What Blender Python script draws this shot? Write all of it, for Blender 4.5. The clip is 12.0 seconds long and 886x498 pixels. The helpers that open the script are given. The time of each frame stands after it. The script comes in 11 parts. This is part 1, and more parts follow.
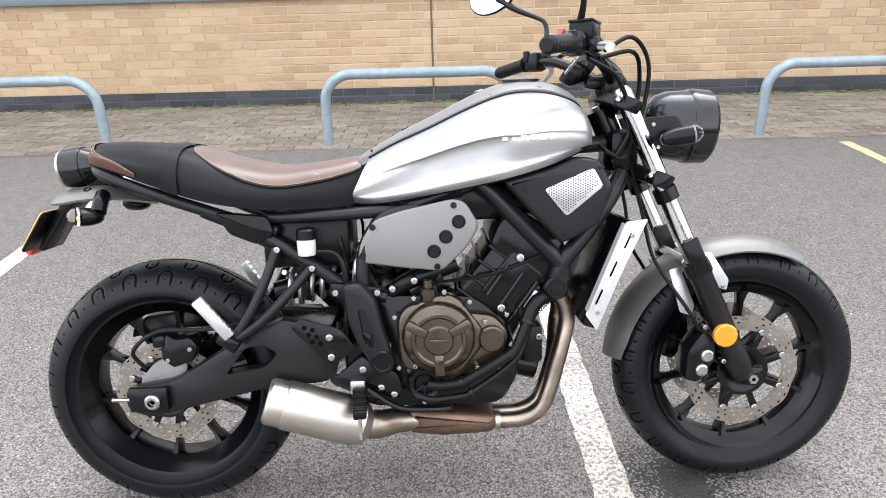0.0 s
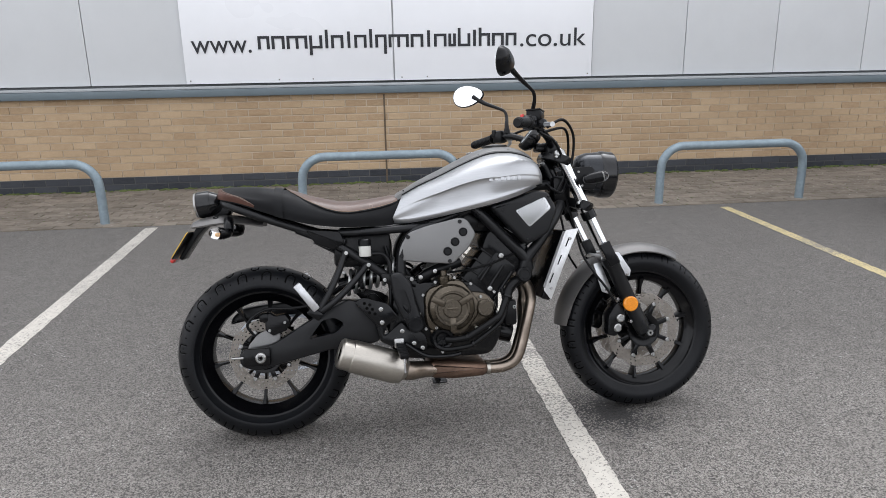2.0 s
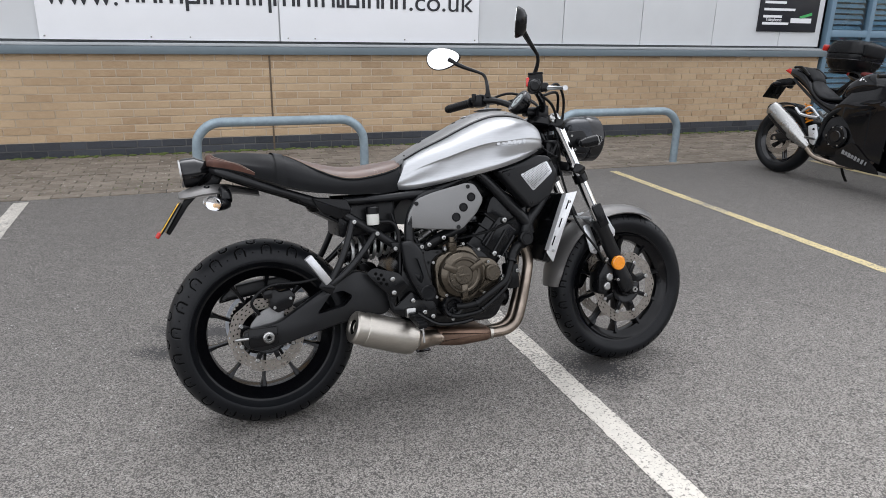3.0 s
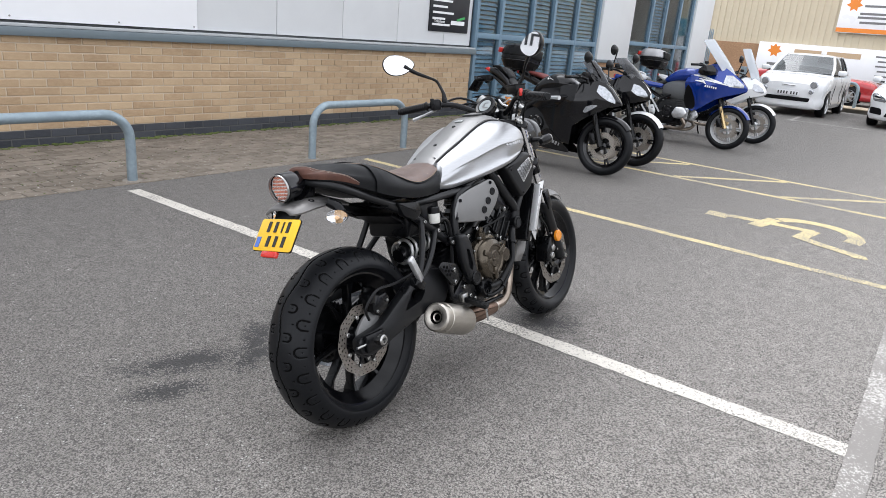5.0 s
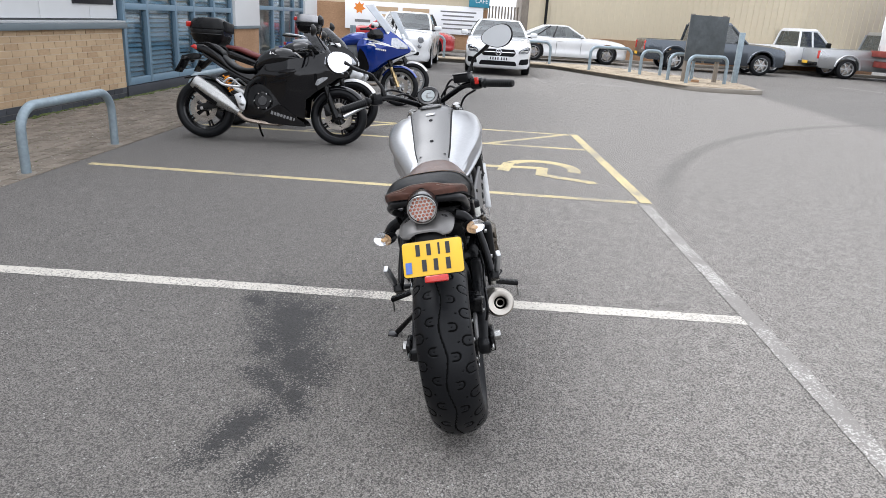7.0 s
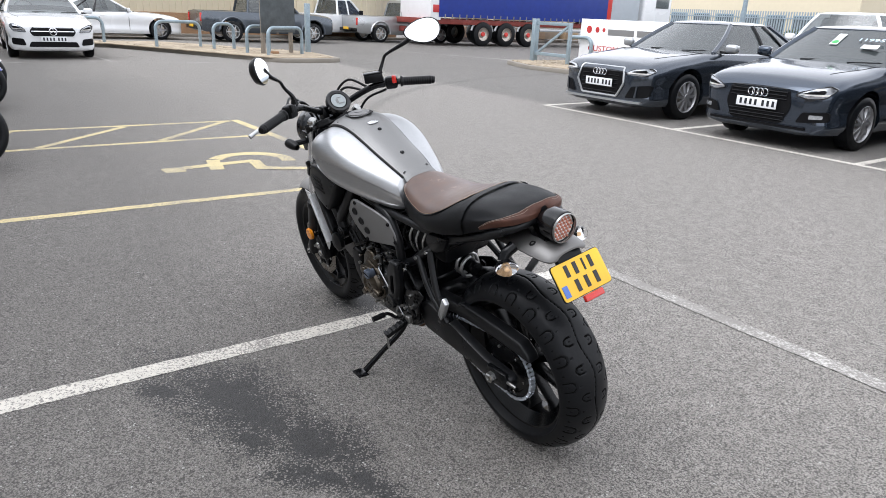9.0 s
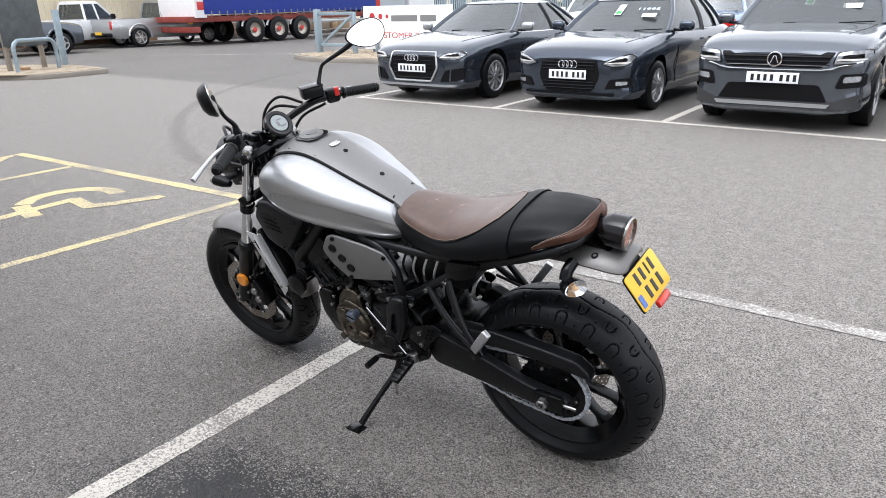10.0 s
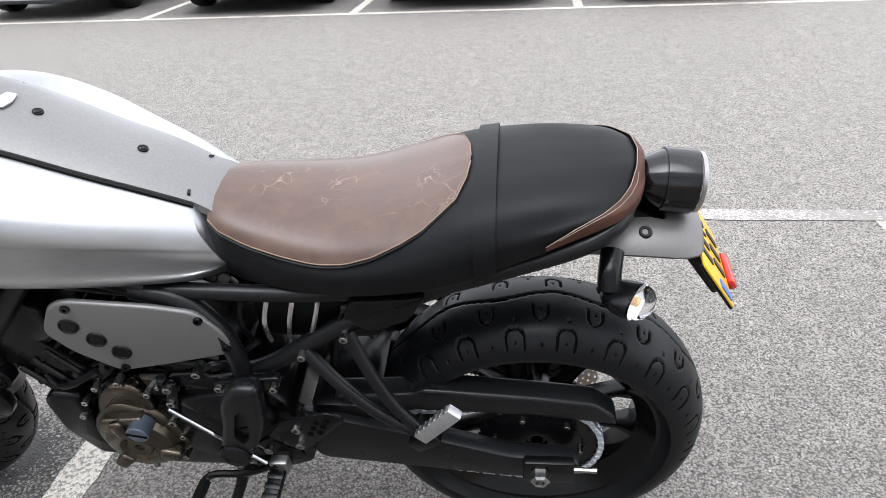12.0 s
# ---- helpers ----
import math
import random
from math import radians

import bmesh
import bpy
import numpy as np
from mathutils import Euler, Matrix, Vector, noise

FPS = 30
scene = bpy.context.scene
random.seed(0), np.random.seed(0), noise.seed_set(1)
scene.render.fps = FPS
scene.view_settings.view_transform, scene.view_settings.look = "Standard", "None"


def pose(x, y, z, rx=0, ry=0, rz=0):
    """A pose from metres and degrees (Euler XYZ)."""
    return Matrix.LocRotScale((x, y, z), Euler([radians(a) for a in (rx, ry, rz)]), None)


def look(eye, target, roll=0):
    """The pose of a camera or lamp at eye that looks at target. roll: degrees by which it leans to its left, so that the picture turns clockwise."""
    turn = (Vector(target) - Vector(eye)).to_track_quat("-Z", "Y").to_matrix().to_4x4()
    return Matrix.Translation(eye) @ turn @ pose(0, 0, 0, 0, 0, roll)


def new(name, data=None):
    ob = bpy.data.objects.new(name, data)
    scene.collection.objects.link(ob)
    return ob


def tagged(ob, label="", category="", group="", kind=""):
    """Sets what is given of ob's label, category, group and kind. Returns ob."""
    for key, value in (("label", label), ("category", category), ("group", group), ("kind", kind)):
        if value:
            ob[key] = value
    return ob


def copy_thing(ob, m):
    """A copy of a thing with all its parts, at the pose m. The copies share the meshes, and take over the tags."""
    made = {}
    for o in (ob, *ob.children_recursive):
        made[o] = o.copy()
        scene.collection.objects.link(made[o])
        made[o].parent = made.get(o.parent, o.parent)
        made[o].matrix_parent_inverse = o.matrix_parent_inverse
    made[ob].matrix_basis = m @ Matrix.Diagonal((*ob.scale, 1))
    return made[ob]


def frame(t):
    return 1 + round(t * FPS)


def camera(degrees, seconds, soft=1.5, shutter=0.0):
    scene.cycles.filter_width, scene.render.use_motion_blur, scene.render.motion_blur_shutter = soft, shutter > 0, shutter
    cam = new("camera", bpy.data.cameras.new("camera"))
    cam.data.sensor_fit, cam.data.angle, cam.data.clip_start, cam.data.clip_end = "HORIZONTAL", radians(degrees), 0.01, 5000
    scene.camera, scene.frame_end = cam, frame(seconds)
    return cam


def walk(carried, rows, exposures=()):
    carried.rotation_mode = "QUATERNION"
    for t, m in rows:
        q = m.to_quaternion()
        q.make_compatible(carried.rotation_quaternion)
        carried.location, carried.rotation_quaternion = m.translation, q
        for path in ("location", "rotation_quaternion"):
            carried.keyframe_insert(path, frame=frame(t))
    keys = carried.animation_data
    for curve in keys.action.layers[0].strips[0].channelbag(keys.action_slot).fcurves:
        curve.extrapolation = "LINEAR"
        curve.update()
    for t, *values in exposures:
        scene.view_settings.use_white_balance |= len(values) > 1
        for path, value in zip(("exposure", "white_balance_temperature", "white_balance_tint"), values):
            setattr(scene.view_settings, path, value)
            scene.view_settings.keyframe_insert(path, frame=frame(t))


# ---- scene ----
cam = camera(65.8, 12.0, 0.6)
PATH = [
    (0, (0.443, -0.018, 1.252), (0.416, 1.825, 0.474), -1.6),
    (0.5, (0.416, -0.33, 1.308), (0.392, 1.554, 0.639), -0.3),
    (1, (0.422, -0.639, 1.336), (0.393, 1.266, 0.725), -0.6),
    (1.5, (0.372, -0.824, 1.324), (0.408, 1.095, 0.76), -1.3),
    (2, (0.162, -0.902, 1.307), (0.352, 1.015, 0.77), -1.0),
    (2.5, (-0.085, -0.885, 1.308), (0.279, 0.996, 0.735), 0.3),
    (3, (-0.383, -0.74, 1.286), (0.247, 1.052, 0.662), 1.1),
    (3.2, (-0.545, -0.669, 1.297), (0.226, 1.049, 0.625), 2.6),
    (4.8, (-1.633, -0.16, 1.313), (-0.176, 1.058, 0.684), 5.6),
    (5, (-1.775, -0.072, 1.324), (-0.248, 1.065, 0.712), 5.0),
    (5.5, (-2.031, 0.216, 1.33), (-0.392, 1.174, 0.701), 4.8),
    (6, (-2.194, 0.605, 1.345), (-0.469, 1.357, 0.667), 3.5),
    (6.5, (-2.355, 0.999, 1.364), (-0.513, 1.413, 0.706), 4.3),
    (7, (-2.373, 1.379, 1.349), (-0.48, 1.472, 0.712), 3.4),
    (7.2, (-2.358, 1.537, 1.365), (-0.463, 1.502, 0.725), 2.2),
    (8.8, (-1.87, 2.678, 1.375), (-0.215, 1.776, 0.707), 2.3),
    (9, (-1.747, 2.822, 1.362), (-0.19, 1.75, 0.709), 2.5),
    (9.5, (-1.448, 3.053, 1.385), (-0.112, 1.716, 0.731), 0.7),
    (10, (-1.091, 3.132, 1.382), (0.058, 1.64, 0.707), -1.3),
    (10.5, (-0.743, 3.16, 1.373), (0.174, 1.528, 0.67), -2.1),
    (11, (-0.492, 3.061, 1.356), (0.188, 1.341, 0.596), -3.5),
    (11.5, (-0.362, 2.766, 1.299), (0.129, 1.067, 0.364), -5.5),
    (12, (-0.246, 2.474, 1.213), (0.031, 0.736, 0.265), -3.1),
]
EXPOSURES = [(0, 2.36, 6200, 11), (0.5, 2.29, 6190, 11), (1.5, 1.42, 6160, 11), (2, 1.34, 6150, 11), (3, 1.4, 6140, 11), (5, 1.58, 6110, 11), (7, 1.5, 6070, 11), (9, 1.5, 6070, 11), (11, 1.8, 6120, 11), (12, 1.93, 6120, 11)]
walk(cam, [(t, look(eye, target, roll)) for t, eye, target, roll in PATH], EXPOSURES)

# ---- daylight: bright overcast sky with a soft high sun ----
SUN_EL, SUN_AZ = 55.0, 15.0
world = bpy.data.worlds.new("overcast_sky")
scene.world = world
world.use_nodes = True
wn = world.node_tree
wn.nodes.clear()
sky = wn.nodes.new("ShaderNodeTexSky")
sky.sky_type = "NISHITA"
sky.sun_disc = False
sky.sun_elevation = radians(SUN_EL)
sky.sun_rotation = radians(SUN_AZ)
sky.dust_density = 4.0
cloud = wn.nodes.new("ShaderNodeHueSaturation")
cloud.inputs["Saturation"].default_value = 0.12
wcoord = wn.nodes.new("ShaderNodeTexCoord")
wnoise = wn.nodes.new("ShaderNodeTexNoise")
wnoise.inputs["Scale"].default_value = 2.2
wnoise.inputs["Detail"].default_value = 5.0
wramp = wn.nodes.new("ShaderNodeMapRange")
wramp.inputs["From Min"].default_value, wramp.inputs["From Max"].default_value = 0.3, 0.7
wramp.inputs["To Min"].default_value, wramp.inputs["To Max"].default_value = 0.8, 1.25
wbg = wn.nodes.new("ShaderNodeBackground")
wbg.inputs["Strength"].default_value = 0.15
# an even cloud sheet veils most of the clear sky
veil = wn.nodes.new("ShaderNodeMix")
veil.data_type = "RGBA"
veil.inputs[0].default_value = 0.7
veil.inputs[7].default_value = (4.45, 4.4, 4.4, 1)
wmul = wn.nodes.new("ShaderNodeVectorMath")
wmul.operation = "SCALE"
wout = wn.nodes.new("ShaderNodeOutputWorld")
for a, b in ((wcoord.outputs["Generated"], wnoise.inputs["Vector"]), (wnoise.outputs["Fac"], wramp.inputs["Value"]),
             (sky.outputs[0], cloud.inputs["Color"]), (cloud.outputs[0], veil.inputs[6]), (veil.outputs[2], wmul.inputs[0]), (wramp.outputs[0], wmul.inputs["Scale"]),
             (wmul.outputs[0], wbg.inputs["Color"]), (wbg.outputs[0], wout.inputs[0])):
    wn.links.new(a, b)
sun = new("sun", bpy.data.lights.new("sun", "SUN"))
sun.data.energy, sun.data.angle, sun.data.color = 0.42, radians(50), (1.0, 0.97, 0.93)
sun.matrix_world = look((0, 0, 30), Vector((0, 0, 30)) - Vector((math.sin(radians(SUN_AZ)) * math.cos(radians(SUN_EL)), math.cos(radians(SUN_AZ)) * math.cos(radians(SUN_EL)), math.sin(radians(SUN_EL)))))


# ---- materials ----
def nodes_of(name):
    m = bpy.data.materials.new(name)
    m.use_nodes = True
    nt = m.node_tree
    return m, nt, nt.nodes["Principled BSDF"]


def N(nt, kind, **values):
    n = nt.nodes.new(kind)
    for k, v in values.items():
        n.inputs[k.replace("_", " ")].default_value = v
    return n


def mixc(nt, fac, a, b, blend="MIX"):
    n = nt.nodes.new("ShaderNodeMix")
    n.data_type, n.blend_type = "RGBA", blend
    for sock, v in ((n.inputs[0], fac), (n.inputs[6], a), (n.inputs[7], b)):
        if hasattr(v, "is_linked"):
            nt.links.new(v, sock)
        else:
            sock.default_value = v if not isinstance(v, tuple) else (*v[:3], 1)
    return n.outputs[2]


def maprange(nt, v, a, b, c, d):
    n = nt.nodes.new("ShaderNodeMapRange")
    nt.links.new(v, n.inputs[0])
    for i, x in enumerate((a, b, c, d)):
        n.inputs[1 + i].default_value = x
    return n.outputs[0]


def noise_of(nt, scale, detail=4.0, rough=0.6, vec=None, stretch=None):
    n = N(nt, "ShaderNodeTexNoise", Scale=scale, Detail=detail, Roughness=rough)
    if vec is None:
        vec = nt.nodes.new("ShaderNodeTexCoord").outputs["Object"]
    if stretch:
        mp = nt.nodes.new("ShaderNodeMapping")
        mp.inputs["Scale"].default_value = stretch
        nt.links.new(vec, mp.inputs[0])
        vec = mp.outputs[0]
    nt.links.new(vec, n.inputs["Vector"])
    return n.outputs["Fac"]


def bump_of(nt, b, height, strength, dist, normal=None):
    n = N(nt, "ShaderNodeBump", Strength=strength, Distance=dist)
    nt.links.new(height, n.inputs["Height"])
    if normal is not None:
        nt.links.new(normal, n.inputs["Normal"])
    nt.links.new(n.outputs[0], b.inputs["Normal"])
    return n.outputs[0]


def surf(name, color, rough=0.5, metal=0.0, grain=60.0, var=0.12, wear=2.5, bump=0.0, dist=0.002, coat=0.0, stretch=None, spec=0.5, rvar=0.12):
    """A surface with colour variation at two scales, uneven gloss and fine relief."""
    m, nt, b = nodes_of(name)
    fine = noise_of(nt, grain, 5.0, 0.65, stretch=stretch)
    broad = noise_of(nt, wear, 3.0, 0.5)
    dark = tuple(c * (1 - var) for c in color)
    light = tuple(min(1.0, c * (1 + var)) for c in color)
    c1 = mixc(nt, maprange(nt, fine, 0.3, 0.7, 0, 1), dark, light)
    c2 = mixc(nt, maprange(nt, broad, 0.35, 0.7, 0, 0.55), c1, tuple(c * (1 - 1.3 * var) for c in color))
    nt.links.new(c2, b.inputs["Base Color"])
    nt.links.new(maprange(nt, broad, 0.3, 0.7, max(0.02, rough - rvar), min(1, rough + rvar)), b.inputs["Roughness"])
    b.inputs["Metallic"].default_value = metal
    b.inputs["Coat Weight"].default_value = coat
    b.inputs["Coat Roughness"].default_value = 0.06
    b.inputs["Specular IOR Level"].default_value = spec
    if bump:
        bump_of(nt, b, fine, bump, dist)
    return m


def glass(name, tint=(0.8, 0.85, 0.85), rough=0.02):
    m, nt, b = nodes_of(name)
    b.inputs["Base Color"].default_value = (*tint, 1)
    b.inputs["Transmission Weight"].default_value = 1.0
    b.inputs["IOR"].default_value = 1.45
    nt.links.new(maprange(nt, noise_of(nt, 3.0), 0.4, 0.7, rough, rough + 0.04), b.inputs["Roughness"])
    return m


def pits_of(nt, pos):
    """Winding dark gaps, about a centimetre apart, shared by the asphalt and the paint that lies on it."""
    n = N(nt, "ShaderNodeTexNoise", Scale=95.0, Detail=2.5, Roughness=0.55, Distortion=0.9)
    nt.links.new(pos, n.inputs["Vector"])
    return n.outputs["Fac"]


def asphalt():
    m, nt, b = nodes_of("asphalt")
    pos = nt.nodes.new("ShaderNodeTexCoord").outputs["Object"]
    stones = N(nt, "ShaderNodeTexVoronoi", Scale=180.0)
    nt.links.new(pos, stones.inputs["Vector"])
    stones2 = N(nt, "ShaderNodeTexVoronoi", Scale=380.0)
    nt.links.new(pos, stones2.inputs["Vector"])
    rnd = nt.nodes.new("ShaderNodeSeparateColor")
    nt.links.new(stones.outputs["Color"], rnd.inputs[0])
    rnd2 = nt.nodes.new("ShaderNodeSeparateColor")
    nt.links.new(stones2.outputs["Color"], rnd2.inputs[0])
    broad = noise_of(nt, 0.55, 5.0, 0.6, pos)
    mid = noise_of(nt, 12.0, 5.0, 0.65, pos)
    worn = noise_of(nt, 0.16, 3.0, 0.5, pos)
    tone = mixc(nt, maprange(nt, broad, 0.3, 0.7, 0, 1), (0.164, 0.149, 0.133), (0.251, 0.233, 0.211))
    tone = mixc(nt, maprange(nt, worn, 0.35, 0.65, 0, 0.6), tone, (0.258, 0.244, 0.226))
    # the drive lane is polished paler by tyres; bays either side also hold painted building and car shade
    sep = nt.nodes.new("ShaderNodeSeparateXYZ")
    nt.links.new(pos, sep.inputs[0])
    edge = nt.nodes.new("ShaderNodeMath")
    edge.operation = "MULTIPLY_ADD"
    nt.links.new(worn, edge.inputs[0])
    edge.inputs[1].default_value = 2.4
    nt.links.new(sep.outputs["Y"], edge.inputs[2])
    lane = nt.nodes.new("ShaderNodeMath")
    lane.operation = "MULTIPLY"
    nt.links.new(maprange(nt, edge.outputs[0], 1.2, 3.0, 1, 0), lane.inputs[0])
    nt.links.new(maprange(nt, sep.outputs["Y"], -5.3, -4.9, 0, 1), lane.inputs[1])
    # the lane and bay tones mix tyre wear with shade put into the colour
    tone = mixc(nt, lane.outputs[0], tone, (0.460, 0.425, 0.385))
    pebble = mixc(nt, rnd.outputs[0], (0.086, 0.079, 0.072), (0.434, 0.409, 0.378))
    pebble = mixc(nt, lane.outputs[0], pebble, mixc(nt, rnd.outputs[0], (0.125, 0.115, 0.105), (0.585, 0.550, 0.503)))
    col = mixc(nt, 0.34, tone, pebble)
    pebble2 = mixc(nt, maprange(nt, rnd2.outputs[1], 0.1, 0.95, 0, 1), (0.073, 0.069, 0.065), (0.464, 0.447, 0.421))
    col = mixc(nt, 0.23, col, pebble2)
    col = mixc(nt, maprange(nt, stones.outputs["Distance"], 0.42, 0.72, 0, 0.8), col, (0.05, 0.047, 0.044))
    chip = nt.nodes.new("ShaderNodeMath")
    chip.operation = "GREATER_THAN"
    nt.links.new(rnd.outputs[1], chip.inputs[0])
    chip.inputs[1].default_value = 0.993
    col = mixc(nt, chip.outputs[0], col, (0.473, 0.464, 0.439))
    # dark pits where the binder has worn out between the larger stones
    pit = pits_of(nt, pos)
    col = mixc(nt, maprange(nt, pit, 0.57, 0.65, 0, 0.85), col, (0.03, 0.028, 0.026))
    col = mixc(nt, maprange(nt, mid, 0.3, 0.7, 0.0, 0.4), col, (0.079, 0.074, 0.067))
    # one faint sweeping tyre mark across the lane
    arc = nt.nodes.new("ShaderNodeVectorMath")
    arc.operation = "DISTANCE"
    nt.links.new(pos, arc.inputs[0])
    arc.inputs[1].default_value = (0.89, -10.45, 0)
    off = nt.nodes.new("ShaderNodeMath")
    off.operation = "SUBTRACT"
    nt.links.new(arc.outputs["Value"], off.inputs[0])
    off.inputs[1].default_value = 10.56
    mag = nt.nodes.new("ShaderNodeMath")
    mag.operation = "ABSOLUTE"
    nt.links.new(off.outputs[0], mag.inputs[0])
    skid = nt.nodes.new("ShaderNodeMath")
    skid.operation = "MULTIPLY"
    nt.links.new(maprange(nt, mag.outputs[0], 0.03, 0.13, 0.32, 0), skid.inputs[0])
    nt.links.new(maprange(nt, sep.outputs["X"], 2.4, 4.2, 0, 1), skid.inputs[1])
    col = mixc(nt, skid.outputs[0], col, (0.077, 0.072, 0.066))
    # damp patches: an oily spill beside the stand and a few drips, broken up along their edges
    warp = N(nt, "ShaderNodeTexNoise", Scale=10.0, Detail=9.0, Roughness=0.75)
    nt.links.new(pos, warp.inputs["Vector"])
    wet = None
    for x, y, rx, ry, turn in SPILLS:
        mp = nt.nodes.new("ShaderNodeMapping")
        mp.vector_type = "TEXTURE"
        mp.inputs["Location"].default_value = (x, y, 0)
        mp.inputs["Rotation"].default_value = (0, 0, radians(turn))
        mp.inputs["Scale"].default_value = (rx, ry, 1)
        nt.links.new(pos, mp.inputs[0])
        ln = nt.nodes.new("ShaderNodeVectorMath")
        ln.operation = "LENGTH"
        nt.links.new(mp.outputs[0], ln.inputs[0])
        add = nt.nodes.new("ShaderNodeMath")
        add.operation = "MULTIPLY_ADD"
        nt.links.new(warp.outputs["Fac"], add.inputs[0])
        add.inputs[1].default_value = 2.6
        nt.links.new(ln.outputs["Value"], add.inputs[2])
        add2 = nt.nodes.new("ShaderNodeMath")
        add2.operation = "MULTIPLY_ADD"
        nt.links.new(rnd.outputs[2], add2.inputs[0])
        add2.inputs[1].default_value = 1.3
        nt.links.new(add.outputs[0], add2.inputs[2])
        one = maprange(nt, add2.outputs[0], 2.9, 2.96, 1, 0)
        if wet is None:
            wet = one
        else:
            mx = nt.nodes.new("ShaderNodeMath")
            mx.operation = "MAXIMUM"
            nt.links.new(wet, mx.inputs[0])
            nt.links.new(one, mx.inputs[1])
            wet = mx.outputs[0]
    wetcol = mixc(nt, 0.88, col, (0.02, 0.02, 0.021))
    col = mixc(nt, wet, col, wetcol)
    nt.links.new(col, b.inputs["Base Color"])
    nt.links.new(maprange(nt, wet, 0, 1, 0.78, 0.62), b.inputs["Roughness"])
    b.inputs["Specular IOR Level"].default_value = 0.45
    h = nt.nodes.new("ShaderNodeMath")
    h.operation = "MULTIPLY_ADD"
    nt.links.new(stones.outputs["Distance"], h.inputs[0])
    h.inputs[1].default_value = -1.0
    nt.links.new(rnd.outputs[2], h.inputs[2])
    sunk = nt.nodes.new("ShaderNodeMath")
    sunk.operation = "MULTIPLY_ADD"
    nt.links.new(maprange(nt, pit, 0.5, 0.64, 0, 1), sunk.inputs[0])
    sunk.inputs[1].default_value = -1.2
    nt.links.new(h.outputs[0], sunk.inputs[2])
    bump_of(nt, b, sunk.outputs[0], 0.6, 0.005)
    return m


def road_paint(name, color, cover):
    """Worn marking paint: chipped down to the stones along the aggregate."""
    m, nt, b = nodes_of(name)
    pos = nt.nodes.new("ShaderNodeTexCoord").outputs["Object"]
    chips = noise_of(nt, 95.0, 5.0, 0.8, pos)
    broad = noise_of(nt, 1.6, 3.0, 0.6, pos)
    edge = nt.nodes.new("ShaderNodeMath")
    edge.operation = "MULTIPLY_ADD"
    nt.links.new(broad, edge.inputs[0])
    edge.inputs[1].default_value = 0.55
    nt.links.new(chips, edge.inputs[2])
    fac = maprange(nt, edge.outputs[0], cover, cover + 0.04, 1, 0)
    dirt = noise_of(nt, 12.0, 5.0, 0.7, pos)
    c = mixc(nt, maprange(nt, dirt, 0.35, 0.75, 0, 0.5), color, tuple(x * 0.62 for x in color))
    c = mixc(nt, maprange(nt, pits_of(nt, pos), 0.575, 0.63, 0, 0.75), c, (0.1, 0.094, 0.086))
    c = mixc(nt, fac, (0.21, 0.197, 0.182), c)
    nt.links.new(c, b.inputs["Base Color"])
    b.inputs["Roughness"].default_value = 0.75
    bump_of(nt, b, chips, 0.35, 0.003)
    return m


def masonry(name, dark, light, spot, grain=45.0, lichen=0.0):
    """One brick or paver: every piece takes its own shade."""
    m, nt, b = nodes_of(name)
    info = nt.nodes.new("ShaderNodeObjectInfo")
    geo = nt.nodes.new("ShaderNodeNewGeometry")
    rnd = nt.nodes.new("ShaderNodeMath")
    rnd.operation = "ADD"
    nt.links.new(info.outputs["Random"], rnd.inputs[0])
    nt.links.new(geo.outputs["Random Per Island"], rnd.inputs[1])
    fr = nt.nodes.new("ShaderNodeMath")
    fr.operation = "FRACT"
    nt.links.new(rnd.outputs[0], fr.inputs[0])
    fine = noise_of(nt, grain, 6.0, 0.7, geo.outputs["Position"], (0.35, 1, 1))
    fine2 = noise_of(nt, grain * 5, 4.0, 0.7, geo.outputs["Position"])
    c = mixc(nt, fr.outputs[0], dark, light)
    c = mixc(nt, maprange(nt, fine, 0.4, 0.75, 0, 0.6), c, spot)
    c = mixc(nt, maprange(nt, fine2, 0.3, 0.7, 0, 0.35), c, tuple(x * 0.55 for x in dark))
    stain = noise_of(nt, 1.1, 4.0, 0.6, geo.outputs["Position"])
    c = mixc(nt, maprange(nt, stain, 0.45, 0.75, 0, 0.3), c, tuple(x * 0.6 for x in dark))
    if lichen:
        fleck = noise_of(nt, 42.0, 3.0, 0.55, geo.outputs["Position"])
        c = mixc(nt, maprange(nt, fleck, 0.66, 0.7, 0, lichen), c, (0.5, 0.48, 0.44))
        damp = noise_of(nt, 9.0, 4.0, 0.6, geo.outputs["Position"])
        c = mixc(nt, maprange(nt, damp, 0.52, 0.75, 0, 0.5), c, tuple(x * 0.5 for x in dark))
    nt.links.new(c, b.inputs["Base Color"])
    b.inputs["Roughness"].default_value = 0.88
    b.inputs["Specular IOR Level"].default_value = 0.25
    bump_of(nt, b, fine2, 0.5, 0.003)
    return m


SPILLS = [(0.4, 2.19, 0.42, 0.15, 19), (0.52, 2.2, 0.2, 0.16, 10), (0.06, 2.06, 0.19, 0.13, 20), (-0.06, 2.15, 0.1, 0.06, 70), (0.19, 2.23, 0.12, 0.05, 15), (0.63, 2.4, 0.11, 0.06, 30),
          (-0.18, 2.0, 0.15, 0.045, 17), (-0.42, 2.13, 0.19, 0.07, -24), (-0.6, 1.98, 0.11, 0.05, -20), (-0.12, 2.1, 0.1, 0.05, 30), (1.02, 1.38, 0.13, 0.13, 0)]
M = {}
M["asphalt"] = asphalt()
M["white_line"] = road_paint("white_line", (0.6, 0.567, 0.505), 0.83)
M["faded_line"] = road_paint("faded_line", (0.54, 0.522, 0.487), 0.7)
M["yellow_line"] = road_paint("yellow_line", (0.61, 0.505, 0.262), 0.795)
